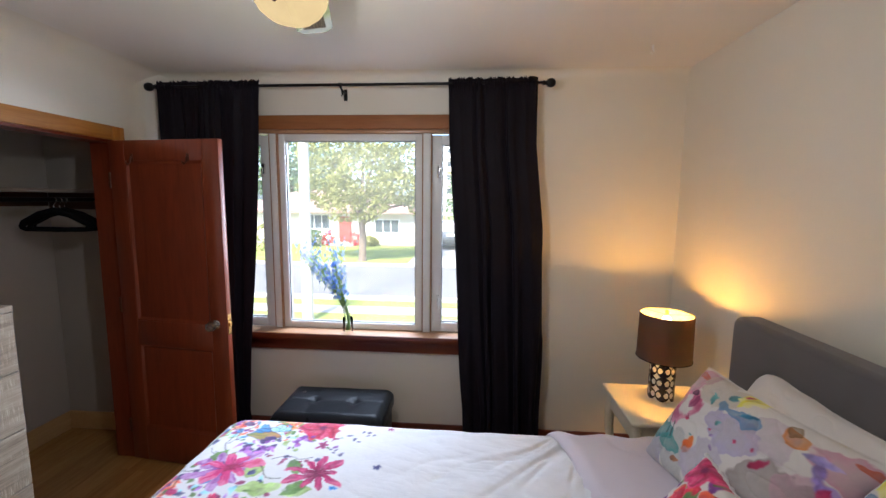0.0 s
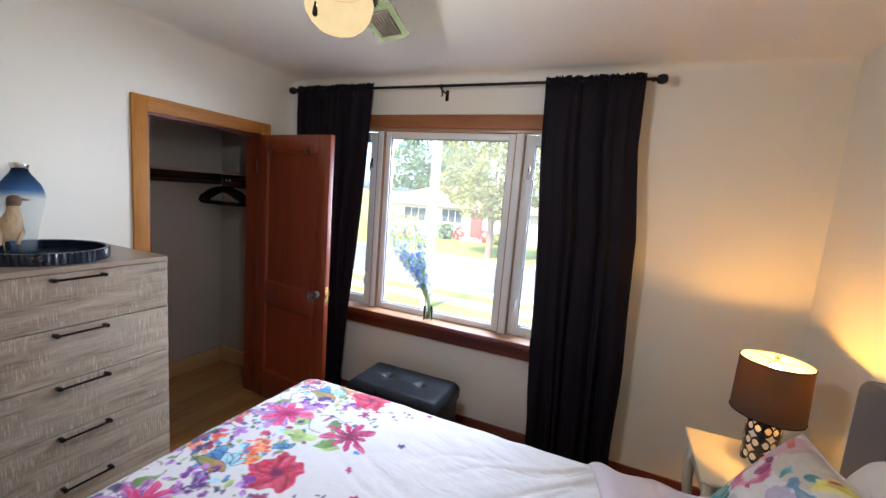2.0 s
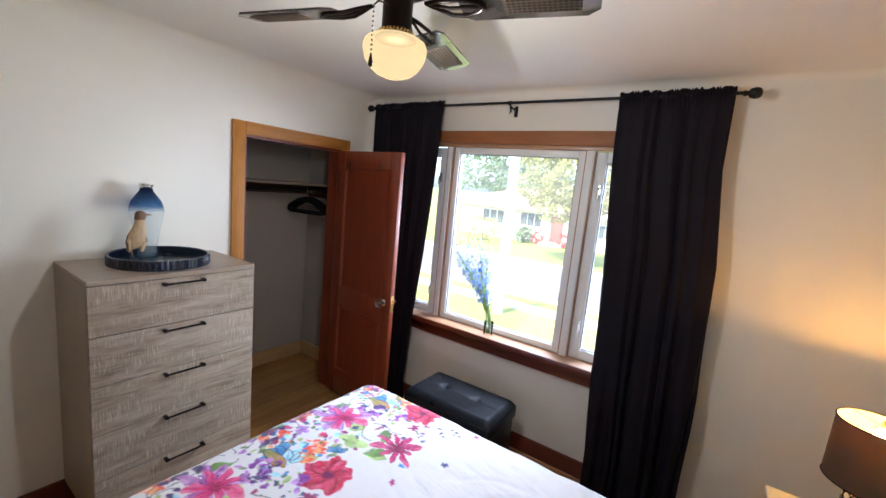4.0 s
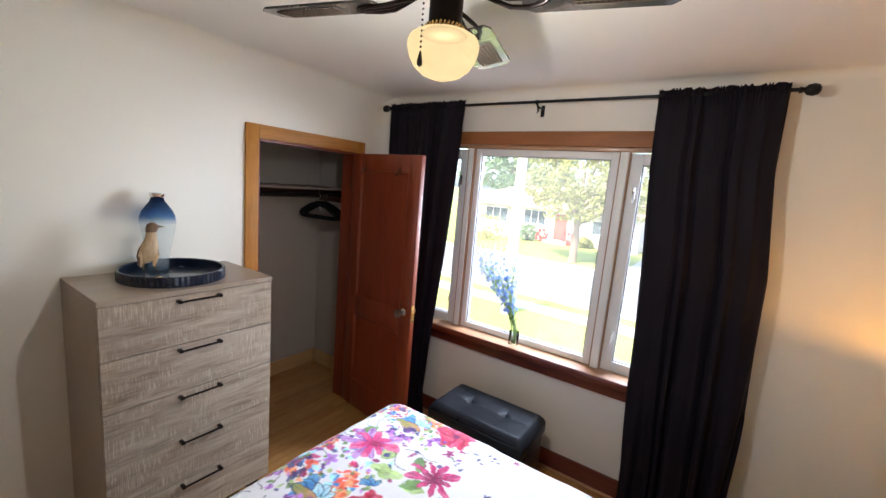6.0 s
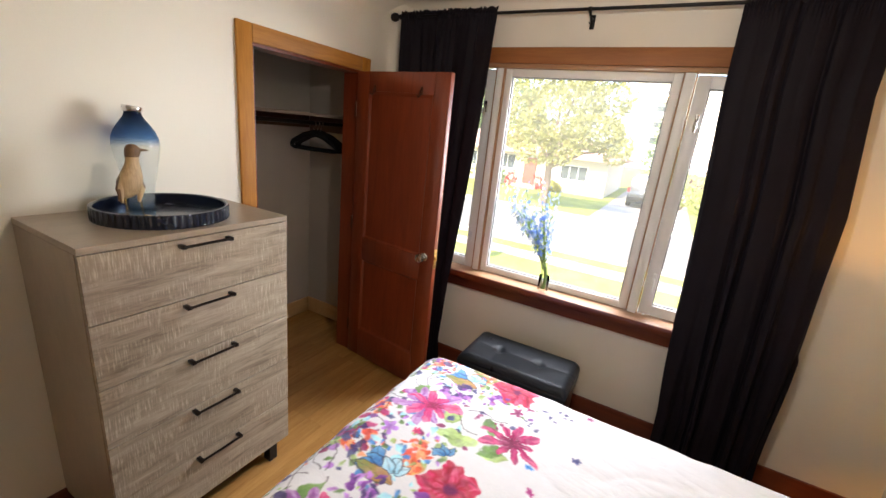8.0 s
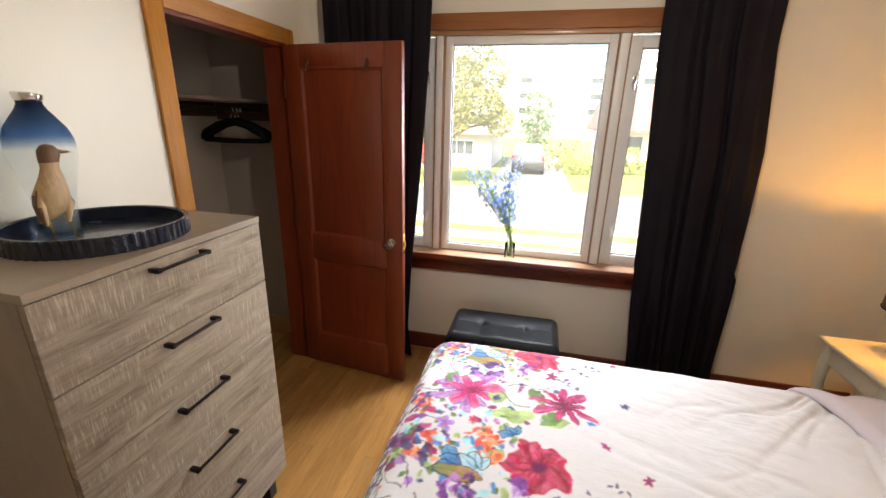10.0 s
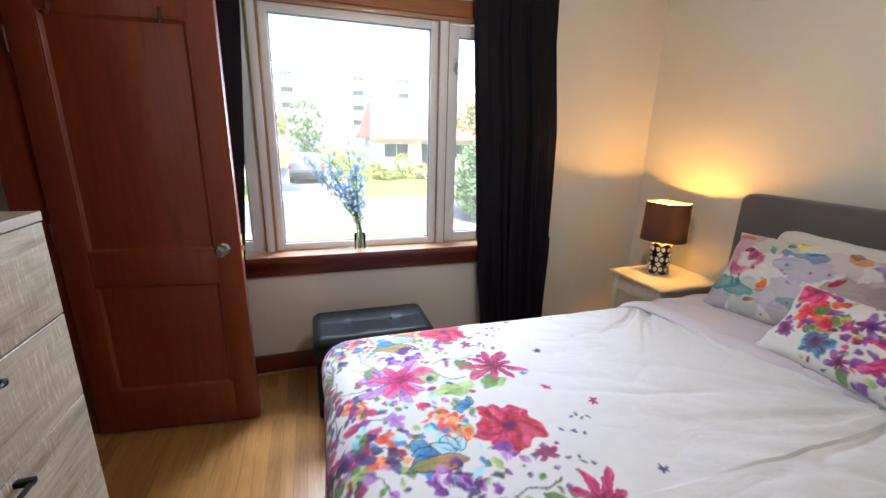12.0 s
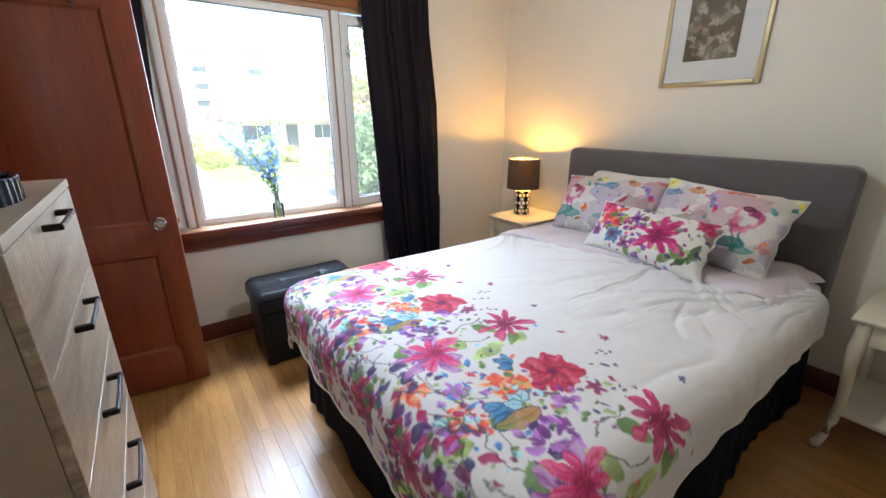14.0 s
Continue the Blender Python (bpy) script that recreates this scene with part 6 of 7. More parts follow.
# unseen disc, added to keep the bulb's direct light off blades and ceiling
part("fitter_pan", lathe(bmesh.new(), [(0.002, 2.197), (0.058, 2.195), (0.060, 2.197), (0.002, 2.201)], 40, (FX, FYC, 0)), "light_block", fan, "added dark disc that blocks light above the bulb", 50)
chain = [(FX + 0.010, FYC - 0.104, 2.245 - 0.012 * k) for k in range(11)]
bm = bmesh.new()
tube(bm, [(FX + 0.002, FYC - 0.042, 2.275), (FX + 0.008, FYC - 0.085, 2.268), (FX + 0.010, FYC - 0.104, 2.25)], 0.002, 6)
for c in chain:
    bmesh.ops.create_icosphere(bm, subdivisions=1, radius=0.0032, matrix=Matrix.Translation(c))
pc = part("pull_chain", bm, "oak_dark", fan, "thin beaded pull chain", 60)
part("fob", lathe(bmesh.new(), [(0.002, 2.115), (0.0035, 2.108), (0.007, 2.092), (0.0065, 2.084), (0.002, 2.080)], 12, (FX + 0.010, FYC - 0.104, 0.012)), "oak_dark", pc, smooth=60)


def fan_blade(angle):
    """A flat lacquered blade with clipped tip corners and a cane inset, on a curled iron."""
    m = pose(FX, FYC, 2.280, 0, 0, angle) @ pose(0, 0, 0, -11, 0, 0)
    W2, L0, L1 = 0.064, 0.19, 0.555
    out = [(L0, -W2 * 0.75), (L0 + 0.03, -W2), (L1 - 0.03, -W2), (L1, -W2 + 0.025), (L1, W2 - 0.025), (L1 - 0.03, W2), (L0 + 0.03, W2), (L0, W2 * 0.75)]
    bm = prism(bmesh.new(), out, -0.003, 0.003)
    bm.transform(m)
    b = part("blade", bm, "blade", fan, "dark lacquered blade")
    i0, i1, w2 = 0.31, 0.51, 0.040
    bm = prism(bmesh.new(), [(i0, -w2), (i1 - 0.015, -w2), (i1, -w2 + 0.012), (i1, w2 - 0.012), (i1 - 0.015, w2), (i0, w2)], -0.0042, -0.0032)
    bm.transform(m)
    part("inset_panel", bm, "oak_dark", b, "dark backing of the cane inset")
    bm = bmesh.new()
    nn = 15
    for k in range(nn):
        x = i0 + (i1 - i0) * (k + 0.5) / nn
        box(bm, x - 0.0022, x + 0.0022, -w2, w2, -0.0062, -0.0043)
    for k in range(7):
        y = -w2 + 2 * w2 * (k + 0.5) / 7
        box(bm, i0, i1, y - 0.002, y + 0.002, -0.0078, -0.0063)
    bm.transform(m)
    tagged(part("cane_weave", bm, "cane", b, "woven cane strips"), kind="stuff")
    bm = bmesh.new()
    for s in (-1, 1):
        tube(bm, [(0.085, 0.0, 0.012), (0.12, s * 0.016, 0.004), (0.16, s * 0.030, -0.006), (0.205, s * 0.034, -0.008), (0.245, s * 0.020, -0.008), (0.26, 0.0, -0.008)], 0.006, 8)
    tube(bm, [(0.085, 0, 0.012), (0.16, 0, -0.006), (0.26, 0, -0.008)], 0.005, 8)
    bm.transform(m)
    part("blade_iron", bm, "iron", fan, "curled bronze blade iron", 50)


for k in range(4):
    fan_blade(105 + 90 * k)

# small hook in the ceiling
hk = thing("ceiling_hook", (1.024, 2.339, ZC), "small white hook screwed into the ceiling", "hook")
part("screw_hook", tube(bmesh.new(), [(1.024, 2.339, ZC - 0.0005), (1.024, 2.339, ZC - 0.02), (1.034, 2.339, ZC - 0.032), (1.024, 2.339, ZC - 0.046), (1.014, 2.339, ZC - 0.038)], 0.003, 8), "white", hk, smooth=60)

# ---- delphiniums in a glass on the sill ----
VX, VY, VZ = -0.700, 2.665, 0.7795
vs = thing("glass_vase", (VX, VY, VZ), "small clear glass vase standing on the window sill", "vase")
vb = part("body", lathe(bmesh.new(), [(0.030, 0.0), (0.033, 0.004), (0.034, 0.10), (0.033, 0.101), (0.031, 0.10), (0.030, 0.010), (0.002, 0.009)], 32, (VX, VY, VZ), cap=False), "clear", vs, smooth=60)
vb.visible_shadow = False


def delphinium(tip, bend, first, seed, pale):
    """One flower spike: a bent stalk, leaves and open five-petalled blossoms."""
    rs = np.random.RandomState(seed)
    d = thing("delphinium", (VX, VY, VZ + 0.012), "pale blue delphinium stem in the glass vase" if pale else "bright blue delphinium stem in the glass vase", "flower", "delphiniums in the vase")
    p0, p3 = np.array((VX + rs.uniform(-0.012, 0.012), VY + rs.uniform(-0.012, 0.012), VZ + 0.014)), np.array(tip)
    p1 = p0 + np.array((bend, 0, 0.30 * (tip[2] - VZ)))
    p2 = p3 + np.array((bend * 0.8, 0, -0.25 * (tip[2] - VZ)))
    f = lambda t: (1 - t) ** 3 * p0 + 3 * t * (1 - t) ** 2 * p1 + 3 * t * t * (1 - t) * p2 + t ** 3 * p3
    part("stalk", tube(bmesh.new(), [f(t) for t in np.linspace(0, 1, 18)], list(np.linspace(0.0027, 0.0012, 18)), 6), "stem", d, smooth=60)
    bm, lv = bmesh.new(), bmesh.new()
    n = 19
    for k in range(n):
        t = first + (1 - first) * k / (n - 1)
        c, size = f(t), 0.0205 * (1.12 - 0.62 * (t - first) / (1 - first)) * rs.uniform(0.8, 1.15)
        a = k * 2.4 + rs.rand()
        o = np.array((math.cos(a), math.sin(a), 0.25)) * size * 1.5
        rot = Vector((math.cos(a), math.sin(a), 0.1)).to_track_quat("Z", "Y").to_matrix().to_4x4()
        m = Matrix.Translation(Vector(c + o)) @ rot
        for j in range(5):
            b = 2 * math.pi * j / 5 + rs.rand() * 0.4
            q = [Vector((0, 0, -0.002)), Vector((size * 0.55 * math.cos(b - 0.5), size * 0.55 * math.sin(b - 0.5), 0.002)), Vector((size * math.cos(b), size * math.sin(b), 0.005 * rs.uniform(-1, 1.5))), Vector((size * 0.55 * math.cos(b + 0.5), size * 0.55 * math.sin(b + 0.5), 0.002))]
            bm.faces.new([bm.verts.new(m @ w) for w in q])
    for k in range(14):
        t = 0.30 + (first + 0.05) * k / 15
        c, a, L = f(t), rs.rand() * 6.28, rs.uniform(0.03, 0.06)
        e = c + np.array((math.cos(a) * L, math.sin(a) * L * 0.5, L * 0.7))
        side = np.array((-math.sin(a), math.cos(a), 0)) * L * 0.16
        lv.faces.new([lv.verts.new(v) for v in (c, (c + e) / 2 + side, e, (c + e) / 2 - side)])
    tagged(part("blossoms", bm, "petal_white" if pale else "petal_blue", d, "open five-petalled blossoms"), kind="stuff")
    tagged(part("leaves", lv, "stem", d, "narrow green leaves"), kind="stuff")


for dx, dy, top, bend, first, seed, pale in (
        (-0.305, -0.05, 1.345, 0.10, 0.52, 1, True), (-0.245, -0.07, 1.375, 0.07, 0.46, 2, True), (-0.215, -0.17, 1.35, 0.06, 0.48, 3, True),
        (-0.170, -0.10, 1.385, 0.03, 0.44, 4, False), (-0.070, -0.14, 1.40, 0.02, 0.44, 5, True), (-0.020, -0.19, 1.385, -0.02, 0.50, 8, False),
        (0.030, -0.18, 1.37, -0.03, 0.56, 12, True), (-0.150, -0.12, 1.255, 0.03, 0.46, 6, False), (-0.230, -0.10, 1.235, 0.07, 0.52, 7, True),
        (-0.275, -0.06, 1.27, 0.09, 0.58, 11, True), (-0.065, -0.13, 1.18, 0.01, 0.46, 9, False), (-0.025, -0.16, 1.24, 0.0, 0.48, 13, False)):
    tip = (VX + 1.08 * dx, VY + dy, top + 0.06)
    delphinium(tip, bend, first, seed, pale)

# ---- outdoors ----
GZ = -1.30
tagged(setting("ground", boxes((-700, 700, YN + 0.2, 900, GZ - 0.4, GZ)), "grass", "sunlit lawn that runs to the horizon"), category="ground")
setting("pavement", boxes((-80, 80, 10.2, 10.85, GZ - 0.05, GZ + 0.025)), "walk", "pale concrete pavement beside the street")
setting("road", boxes((-80, 80, 11.75, 17.75, GZ - 0.1, GZ + 0.005)), "road", "sun-bleached asphalt street")
for nm, y0 in (("kerb_near", 11.60), ("kerb_far", 17.75)):
    tagged(setting(nm, boxes((-80, 80, y0, y0 + 0.15, GZ - 0.1, GZ + 0.12), bev=0.02), "walk", "concrete kerb along the street"), category="kerb")
tagged(setting("driveway_1", boxes((-2.9, 1.0, 17.9, 45, GZ - 0.1, GZ + 0.012)), "walk", "pale concrete driveway across the street"), category="driveway")
tagged(setting("driveway_2", boxes((6.5, 9.6, 17.9, 33, GZ - 0.1, GZ + 0.012)), "walk", "pale concrete driveway across the street"), category="driveway")


def leaves(bm, centre, radii, count, size, rs, gaps=0.0):
    """Scatters small bent leaf pairs through a lumpy shell."""
    lumps = [(rs.normal(size=3), rs.uniform(0.35, 0.6)) for _ in range(9)]
    for _ in range(count):
        d = rs.normal(size=3)
        d /= np.linalg.norm(d)
        k = 0.72 + 0.5 * max(0.0, max(float(d @ (l / np.linalg.norm(l))) for l, w in lumps) - 0.72) / 0.28
        p = np.array(centre) + d * np.array(radii) * k * rs.uniform(0.55, 1.0) ** 0.5
        a, b = rs.normal(size=3), rs.normal(size=3)
        a /= np.linalg.norm(a)
        b -= a * (a @ b)
        b /= np.linalg.norm(b)
        s = size * rs.uniform(0.6, 1.3)
        bm.faces.new([bm.verts.new(v) for v in (p - a * s, p + b * s * 0.45, p + a * s, p - b * s * 0.45)])


def tree(at, height, trunk_r, crown, label, mats=("bark", "leaf"), seed=1, size=0.15):
    rs = np.random.RandomState(seed)
    t = thing("tree", at, label, "tree")
    bm = bmesh.new()
    x, y, z = at
    fork = 0.32 * height
    tube(bm, [(x, y, z - 0.05), (x + 0.02, y, z + 0.15), (x + 0.05, y, z + fork * 0.6), (x, y, z + fork), (x + 0.1, y, z + height * 0.8)], [trunk_r * 1.5, trunk_r * 1.1, trunk_r, trunk_r * 0.9, trunk_r * 0.2], 12)
    for c, r, n in crown:
        e = np.array(c)
        s = np.array((x, y, z + fork * rs.uniform(0.85, 1.3)))
        mid = (s + e) / 2 + np.array((0, 0, 0.25))
        tube(bm, [tuple(s), tuple(mid), tuple(e)], [trunk_r * 0.55, trunk_r * 0.35, trunk_r * 0.12], 8)
    part("trunk", bm, mats[0], t, smooth=60)
    bm = bmesh.new()
    for c, r, n in crown:
        leaves(bm, c, r, n, size, rs)
    tagged(part("crown", bm, mats[1], t), kind="stuff")
    return t


def bush(at, radii, material, label, seed, n=500, size=0.10):
    rs = np.random.RandomState(seed)
    b = thing("bush", at, label, "bush")
    bm = bmesh.new()
    for k in range(5):
        a = 1.25 * k
        tube(bm, [at, (at[0] + 0.5 * radii[0] * math.cos(a), at[1] + 0.5 * radii[1] * math.sin(a), at[2] + radii[2] * 1.1)], [0.03, 0.01], 6)
    part("stems", bm, "bark", b)
    bm = bmesh.new()
    leaves(bm, (at[0], at[1], at[2] + radii[2]), radii, n, size, rs)
    tagged(part("foliage", bm, material, b), kind="stuff")
    return b


tree((-5.2, 19.2, GZ), 6.0, 0.17, [((-5.1, 19.2, 2.8), (1.9, 1.5, 1.6), 3600), ((-6.9, 19.4, 2.4), (1.3, 1.1, 1.1), 1700), ((-3.2, 19.0, 2.2), (1.4, 1.1, 1.1), 1800), ((-4.4, 19.3, 4.2), (1.6, 1.2, 1.1), 1700), ((-5.4, 18.6, 1.4), (1.5, 1.0, 0.75), 1100), ((-2.4, 19.3, 1.6), (0.8, 0.8, 0.6), 500), ((-7.0, 19.2, 3.9), (1.3, 0.9, 0.9), 900), ((-2.9, 19.2, 3.4), (1.0, 0.9, 0.8), 700)], "broad leafy street tree with yellow-green leaves", seed=4, size=0.105)
tree((-17.5, 38, GZ), 12, 0.3, [((-17.5, 38, 6.5), (4, 3, 3.2), 1500), ((-20.5, 38, 4.0), (3, 3, 2.4), 800), ((-14.0, 38.5, 4.6), (3, 3, 2.4), 900), ((-16.5, 37, 2.8), (3, 2.5, 1.6), 600)], "tall leafy tree behind the bungalow", ("bark", "leaf_dark"), 5, 0.30)
tree((-1.0, 44, GZ), 7, 0.2, [((-1.0, 44, 2.2), (1.6, 1.4, 2.4), 900), ((-1.0, 44, 0.6), (1.9, 1.6, 1.4), 500)], "dark dense evergreen tree beyond the driveway", ("bark", "leaf_dark"), 6, 0.22)
tree((11.8, 27, GZ), 9, 0.22, [((11.8, 27, 4.6), (2.4, 2, 2.2), 1200), ((10.6, 27, 2.6), (1.8, 1.6, 1.3), 600), ((13.6, 27, 3.0), (1.8, 1.6, 1.6), 600)], "loose leafy tree beside the second house", ("bark", "leaf"), 7, 0.2)
bush((4.9, 12.9, GZ), (1.15, 1.2, 1.35), "leaf_dark", "big dense dark green shrub beside the window view", 11, 2600, 0.13)
bush((5.6, 14.5, GZ), (1.2, 1.2, 1.1), "leaf", "rounded mid-green shrub behind a larger one", 12, 1200, 0.12)
for k, (x, y, r, h, mt) in enumerate(((0.6, 26.5, 0.9, 0.75, "leaf_lime"), (1.7, 25.6, 0.8, 0.42, "leaf_lime"), (3.2, 26.5, 0.55, 0.55, "leaf"), (4.75, 26.8, 0.62, 0.95, "leaf_lime"), (5.9, 26.3, 0.8, 0.55, "leaf"), (3.7, 26.2, 0.9, 0.28, "leaf_lime"), (-11.6, 22.5, 1.3, 0.85, "leaf"), (-9.9, 24.8, 0.55, 0.6, "leaf_dark"), (-6.3, 25.3, 0.5, 0.35, "leaf"), (2.0, 40, 1.3, 1.3, "leaf_purple"))):
    bush((x, y, GZ), (r, r, h), mt, {"leaf_lime": "rounded lime-green garden shrub", "leaf": "rounded green garden shrub", "leaf_dark": "dark green garden shrub", "leaf_purple": "purple-leaved shrub in the distance"}[mt], 20 + k, 420, 0.12)
for k, (x, y) in enumerate(((-9.1, 25.2), (-7.3, 25.2))):
    bush((x, y, GZ), (0.42, 0.4, 0.5), "red_flower", "red flowering shrub beside the front door", 40 + k, 220, 0.09)

# utility pole
up = thing("utility_pole", (-3.87, 9.5, GZ), "weathered wooden utility pole beside the pavement", "pole")
part("post", lathe(bmesh.new(), [(0.135, GZ - 0.1), (0.125, 1.5), (0.10, 7.5)], 20, (-3.87, 9.5, 0)), "pole", up, smooth=50)
part("crossarm", boxes((-5.0, -2.75, 9.36, 9.46, 6.6, 6.72), bev=0.01), "pole", up)


def window_in(house, x0, x1, z0, z1, y, panes=2):
    w = part("window", boxes((x0 - 0.06, x1 + 0.06, y - 0.05, y + 0.02, z0 - 0.06, z0), (x0 - 0.06, x1 + 0.06, y - 0.05, y + 0.02, z1, z1 + 0.06), (x0 - 0.06, x0, y - 0.05, y + 0.02, z0, z1), (x1, x1 + 0.06, y - 0.05, y + 0.02, z0, z1), bev=0.008), "white", house, "white framed window")
    st = (x1 - x0) / panes
    for k in range(panes):
        part("pane", boxes((x0 + k * st + 0.02, x0 + (k + 1) * st - 0.02, y - 0.012, y + 0.01, z0, z1)), "dark_glass", w)
    for k in range(1, panes):
        part("bar", boxes((x0 + k * st - 0.02, x0 + k * st + 0.02, y - 0.03, y + 0.01, z0, z1)), "white", w)
    return w


def hip_roof(x0, x1, y0, y1, z0, z1, inset):
    bm = bmesh.new()
    ym = (y0 + y1) / 2
    a = [bm.verts.new(v) for v in ((x0, y0, z0), (x1, y0, z0), (x1, y1, z0), (x0, y1, z0))]
    lo = [bm.verts.new((v.co.x, v.co.y, z0 - 0.14)) for v in a]
    r = [bm.verts.new((x0 + inset, ym, z1)), bm.verts.new((x1 - inset, ym, z1))]
    bm.faces.new((a[0], a[1], r[1], r[0]))
    bm.faces.new((a[2], a[3], r[0], r[1]))
    bm.faces.new((a[1], a[2], r[1]))
    bm.faces.new((a[3], a[0], r[0]))
    for k in range(4):
        bm.faces.new((a[k], lo[k], lo[(k + 1) % 4], a[(k + 1) % 4]))
    bm.faces.new(lo)
    bmesh.ops.recalc_face_normals(bm, faces=bm.faces)
    return bm


h1 = thing("bungalow", (-9.6, 26, GZ), "low cream bungalow with a reddish hipped roof and red door", "house")
part("wall", boxes((-15.6, -3.5, 26, 34, GZ, 0.80)), "siding", h1)
part("roof", hip_roof(-16.2, -2.9, 25.4, 34.6, 0.92, 2.35, 3.6), "roof", h1)
part("foundation", boxes((-15.62, -3.48, 25.97, 26.0, GZ, GZ + 0.28)), "walk", h1)
for x0, x1, z0, z1, n in ((-13.7, -12.0, -0.35, 0.55, 3), (-10.75, -9.25, -0.25, 0.62, 3), (-6.2, -4.65, -0.45, 0.35, 3)):
    window_in(h1, x0, x1, z0, z1, 25.99, n)
dd = part("front_door", boxes((-8.6, -7.75, 25.95, 26.0, GZ + 0.2, 0.55), bev=0.01), "red_door", h1, "red front door")
part("step", boxes((-8.9, -7.4, 25.0, 25.96, GZ, GZ + 0.19), bev=0.02), "walk", h1)

h2 = thing("house", (11, 33.5, GZ), "white house with a pale red roof and recessed porch", "house")
part("wall", boxes((4.2, 20.0, 34.6, 42, GZ, 1.15)), "stucco", h2)
part("roof", hip_roof(3.6, 20.6, 33.0, 42.6, 1.22, 4.6, 0.7), "roof_grey", h2)
part("front_door", boxes((8.2, 9.1, 34.55, 34.6, GZ + 0.15, 0.8), bev=0.01), "dark_glass", h2, "dark front door in the porch")
for x in (7.6, 9.9, 12.4):
    part("post", boxes((x - 0.08, x + 0.08, 33.2, 33.36, GZ, 1.08), bev=0.01), "white", h2)
window_in(h2, 5.0, 7.0, -0.3, 0.75, 34.59, 2)
window_in(h2, 10.4, 12.6, -0.3, 0.75, 34.59, 3)

apt = thing("apartment_building", (8, 80, GZ), "tall white apartment block with balconies in the distance", "building")
part("wall", boxes((-9, 22, 80, 96, GZ, 13.2)), "stucco", apt)
part("roof", boxes((-9.4, 22.4, 79.6, 96.4, 13.2, 13.6)), "stucco", apt)
for cx in (-4, 8.2, 16.6):
    for fl in range(4):
        z = 2.2 + 2.55 * fl
        wdw = part("window", boxes((cx - 1.0, cx + 1.0, 79.94, 80.0, z + 0.75, z + 1.75)), "dark_glass", apt)
        part("balcony", boxes((cx - 1.5, cx + 1.5, 78.7, 80.0, z - 0.2, z), (cx - 1.5, cx + 1.5, 78.7, 78.78, z, z + 0.75)), "stucco", apt)


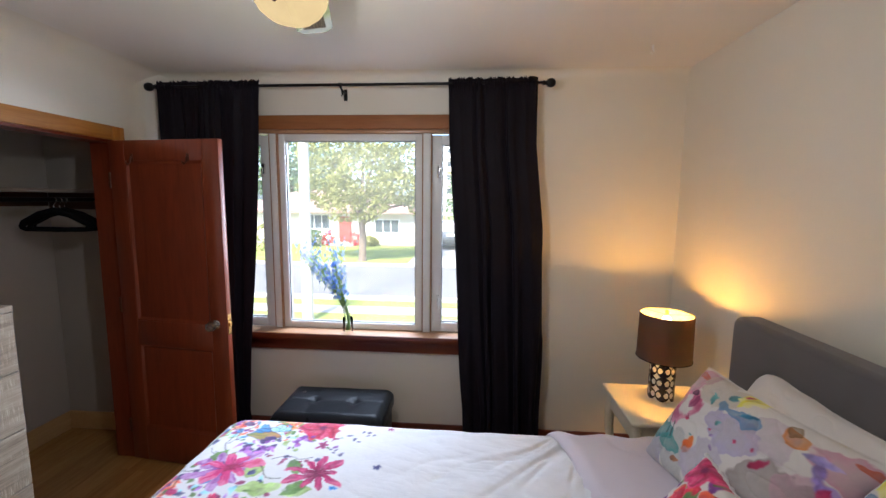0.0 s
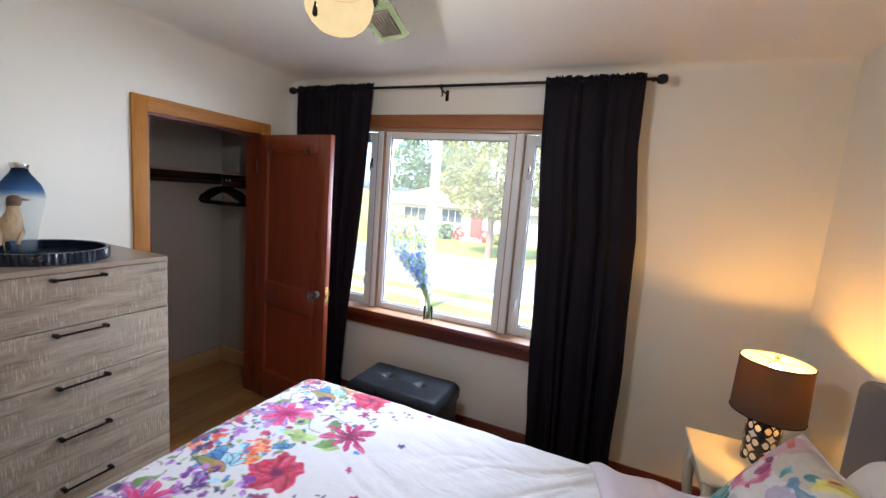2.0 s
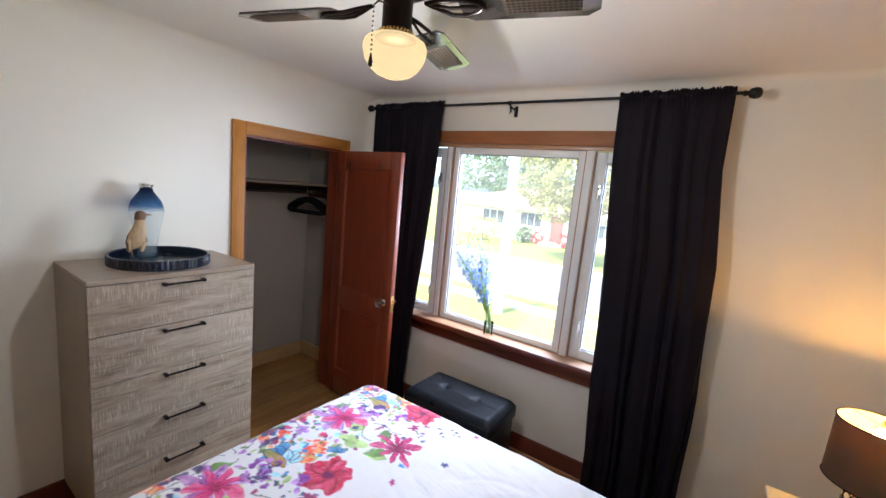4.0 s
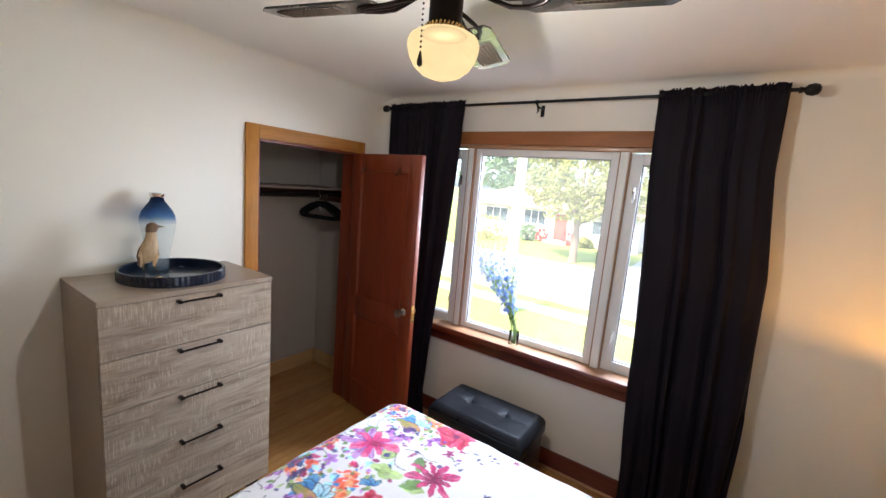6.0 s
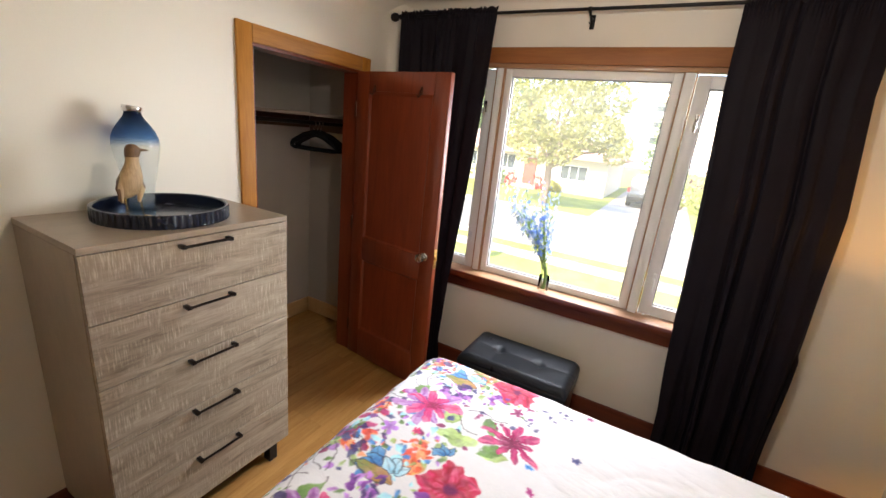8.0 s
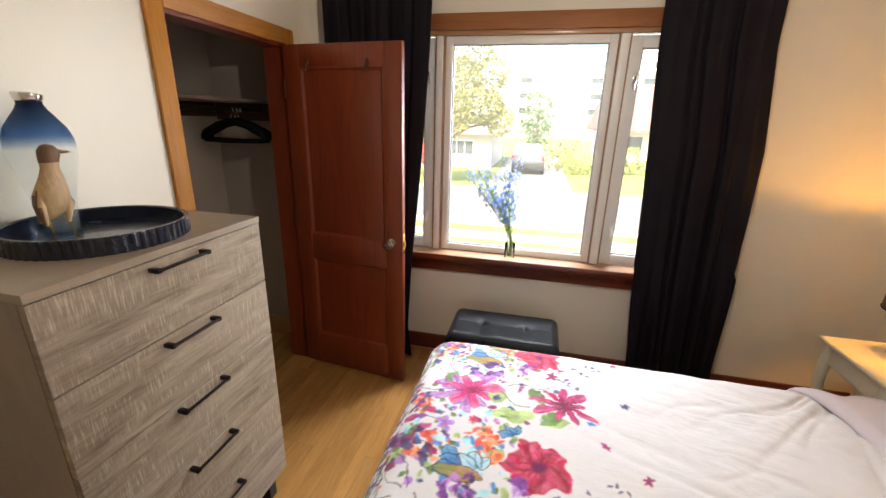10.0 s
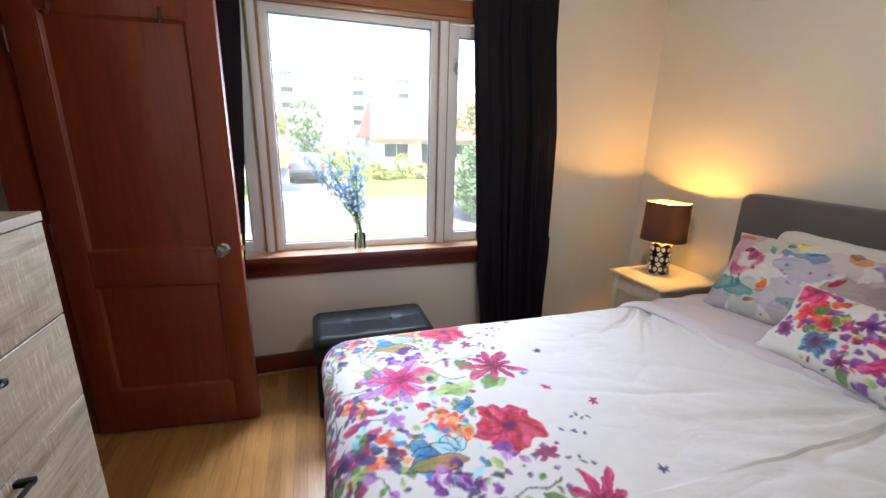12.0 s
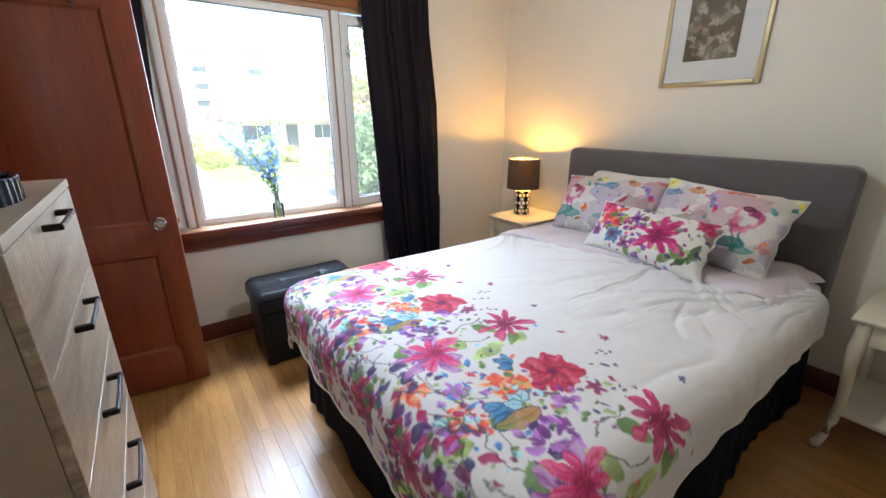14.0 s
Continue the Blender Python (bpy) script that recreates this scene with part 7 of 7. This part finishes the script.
def parked_car(at):
    """A dark grey sport utility car seen from behind."""
    c = thing("parked_car", at, "dark grey sport utility car parked in the driveway", "car")
    x, y, z = at
    prof = [(0.0, 0.45), (0.05, 1.02), (0.35, 1.62), (0.8, 1.70), (2.6, 1.66), (3.35, 1.12), (4.4, 0.98), (4.55, 0.5), (4.5, 0.28), (0.05, 0.28)]
    bm = bmesh.new()
    L, Rr = [bm.verts.new((x - 0.9, y + a, z + b)) for a, b in prof], [bm.verts.new((x + 0.9, y + a, z + b)) for a, b in prof]
    for v in L + Rr:
        if v.co.z > z + 1.3:
            v.co.x = x + (v.co.x - x) * 0.80
    bm.faces.new(L)
    bm.faces.new(list(reversed(Rr)))
    for k in range(len(prof)):
        j = (k + 1) % len(prof)
        bm.faces.new((L[k], Rr[k], Rr[j], L[j]))
    bmesh.ops.recalc_face_normals(bm, faces=bm.faces)
    bmesh.ops.bevel(bm, geom=list(bm.edges), offset=0.06, segments=2, affect="EDGES")
    part("body", bm, "car", c, smooth=50)
    bm = prism(bmesh.new(), [(-0.66, 0), (0.66, 0), (0.58, 0.42), (-0.58, 0.42)], 0, 0.012)
    bm.transform(pose(x, y + 0.085, z + 1.12, 63, 0, 0))
    part("rear_window", bm, "dark_glass", c)
    for s in (-1, 1):
        part("tail_light", boxes((x + s * 0.84 - 0.09, x + s * 0.84 + 0.05, y - 0.02, y + 0.08, z + 0.82, z + 1.08), bev=0.02), "tail", c, "red tail light")
        for dy in (0.85, 3.6):
            wl = part("wheel", lathe(bmesh.new(), [(0.2, -0.11), (0.34, -0.11), (0.36, -0.07), (0.36, 0.07), (0.34, 0.11), (0.2, 0.11)], 28, (x + s * 0.82, y + dy, z + 0.36), pose(0, 0, 0, 0, 90, 0)), "rubber", c, smooth=50)
            part("rim", lathe(bmesh.new(), [(0.02, -0.115), (0.21, -0.112), (0.21, 0.112), (0.02, 0.115)], 20, (x + s * 0.82, y + dy, z + 0.36), pose(0, 0, 0, 0, 90, 0)), "chrome", wl, smooth=50)
    part("bumper", boxes((x - 0.88, x + 0.88, y - 0.06, y + 0.12, z + 0.36, z + 0.62), bev=0.04), "rubber", c, smooth=50)
    part("number_plate", boxes((x - 0.26, x + 0.26, y - 0.012, y + 0.03, z + 0.84, z + 0.96)), "white", c, "blank white number plate")


parked_car((-1.15, 23.9, GZ + 0.012))

# ---- floor boards ----
rs = np.random.RandomState(3)
WB = 0.057
meshes = {}


def board_mesh(w, L):
    """One strip with eased edges, shared by all boards of its length."""
    key = (round(w, 4), round(L, 2))
    if key not in meshes:
        bm = bmesh.new()
        e = 0.0006
        prism(bm, [(0.0003, 0.0003), (w - 0.0003, 0.0003), (w - 0.0003, L - 0.0003), (0.0003, L - 0.0003)], -0.006, -e)
        top = [bm.verts.new(v) for v in ((e, e, 0), (w - e, e, 0), (w - e, L - e, 0), (e, L - e, 0))]
        ring = [v for v in bm.verts if abs(v.co.z + e) < 1e-6]
        order = sorted(ring, key=lambda v: math.atan2(v.co.y - L / 2, v.co.x - w / 2))
        tops = sorted(top, key=lambda v: math.atan2(v.co.y - L / 2, v.co.x - w / 2))
        bm.faces.new(tops)
        for k in range(4):
            bm.faces.new((order[k], order[(k + 1) % 4], tops[(k + 1) % 4], tops[k]))
        dead = [f for f in bm.faces if all(abs(v.co.z + e) < 1e-6 for v in f.verts)]
        bmesh.ops.delete(bm, geom=dead, context="FACES")
        bmesh.ops.recalc_face_normals(bm, faces=bm.faces)
        me = bpy.data.meshes.new("board")
        bm.to_mesh(me)
        bm.free()
        me.materials.append(M["floor"])
        meshes[key] = me
    return meshes[key]


x = CXB
while x < XE - 0.001:
    w = min(WB, XE - x)
    y = YS - rs.choice((0.0, 0.3, 0.6, 0.9))
    while y < YN:
        L = float(rs.choice((0.9, 1.2, 1.5, 1.8)))
        y0, y1 = max(y, YS), min(y + L, YN)
        if y1 - y0 > 0.02:
            ob = new("board", board_mesh(w, y1 - y0))
            ob.location = (x, y0, 0.0)
            ob.parent = floor
        y += L
    x += WB
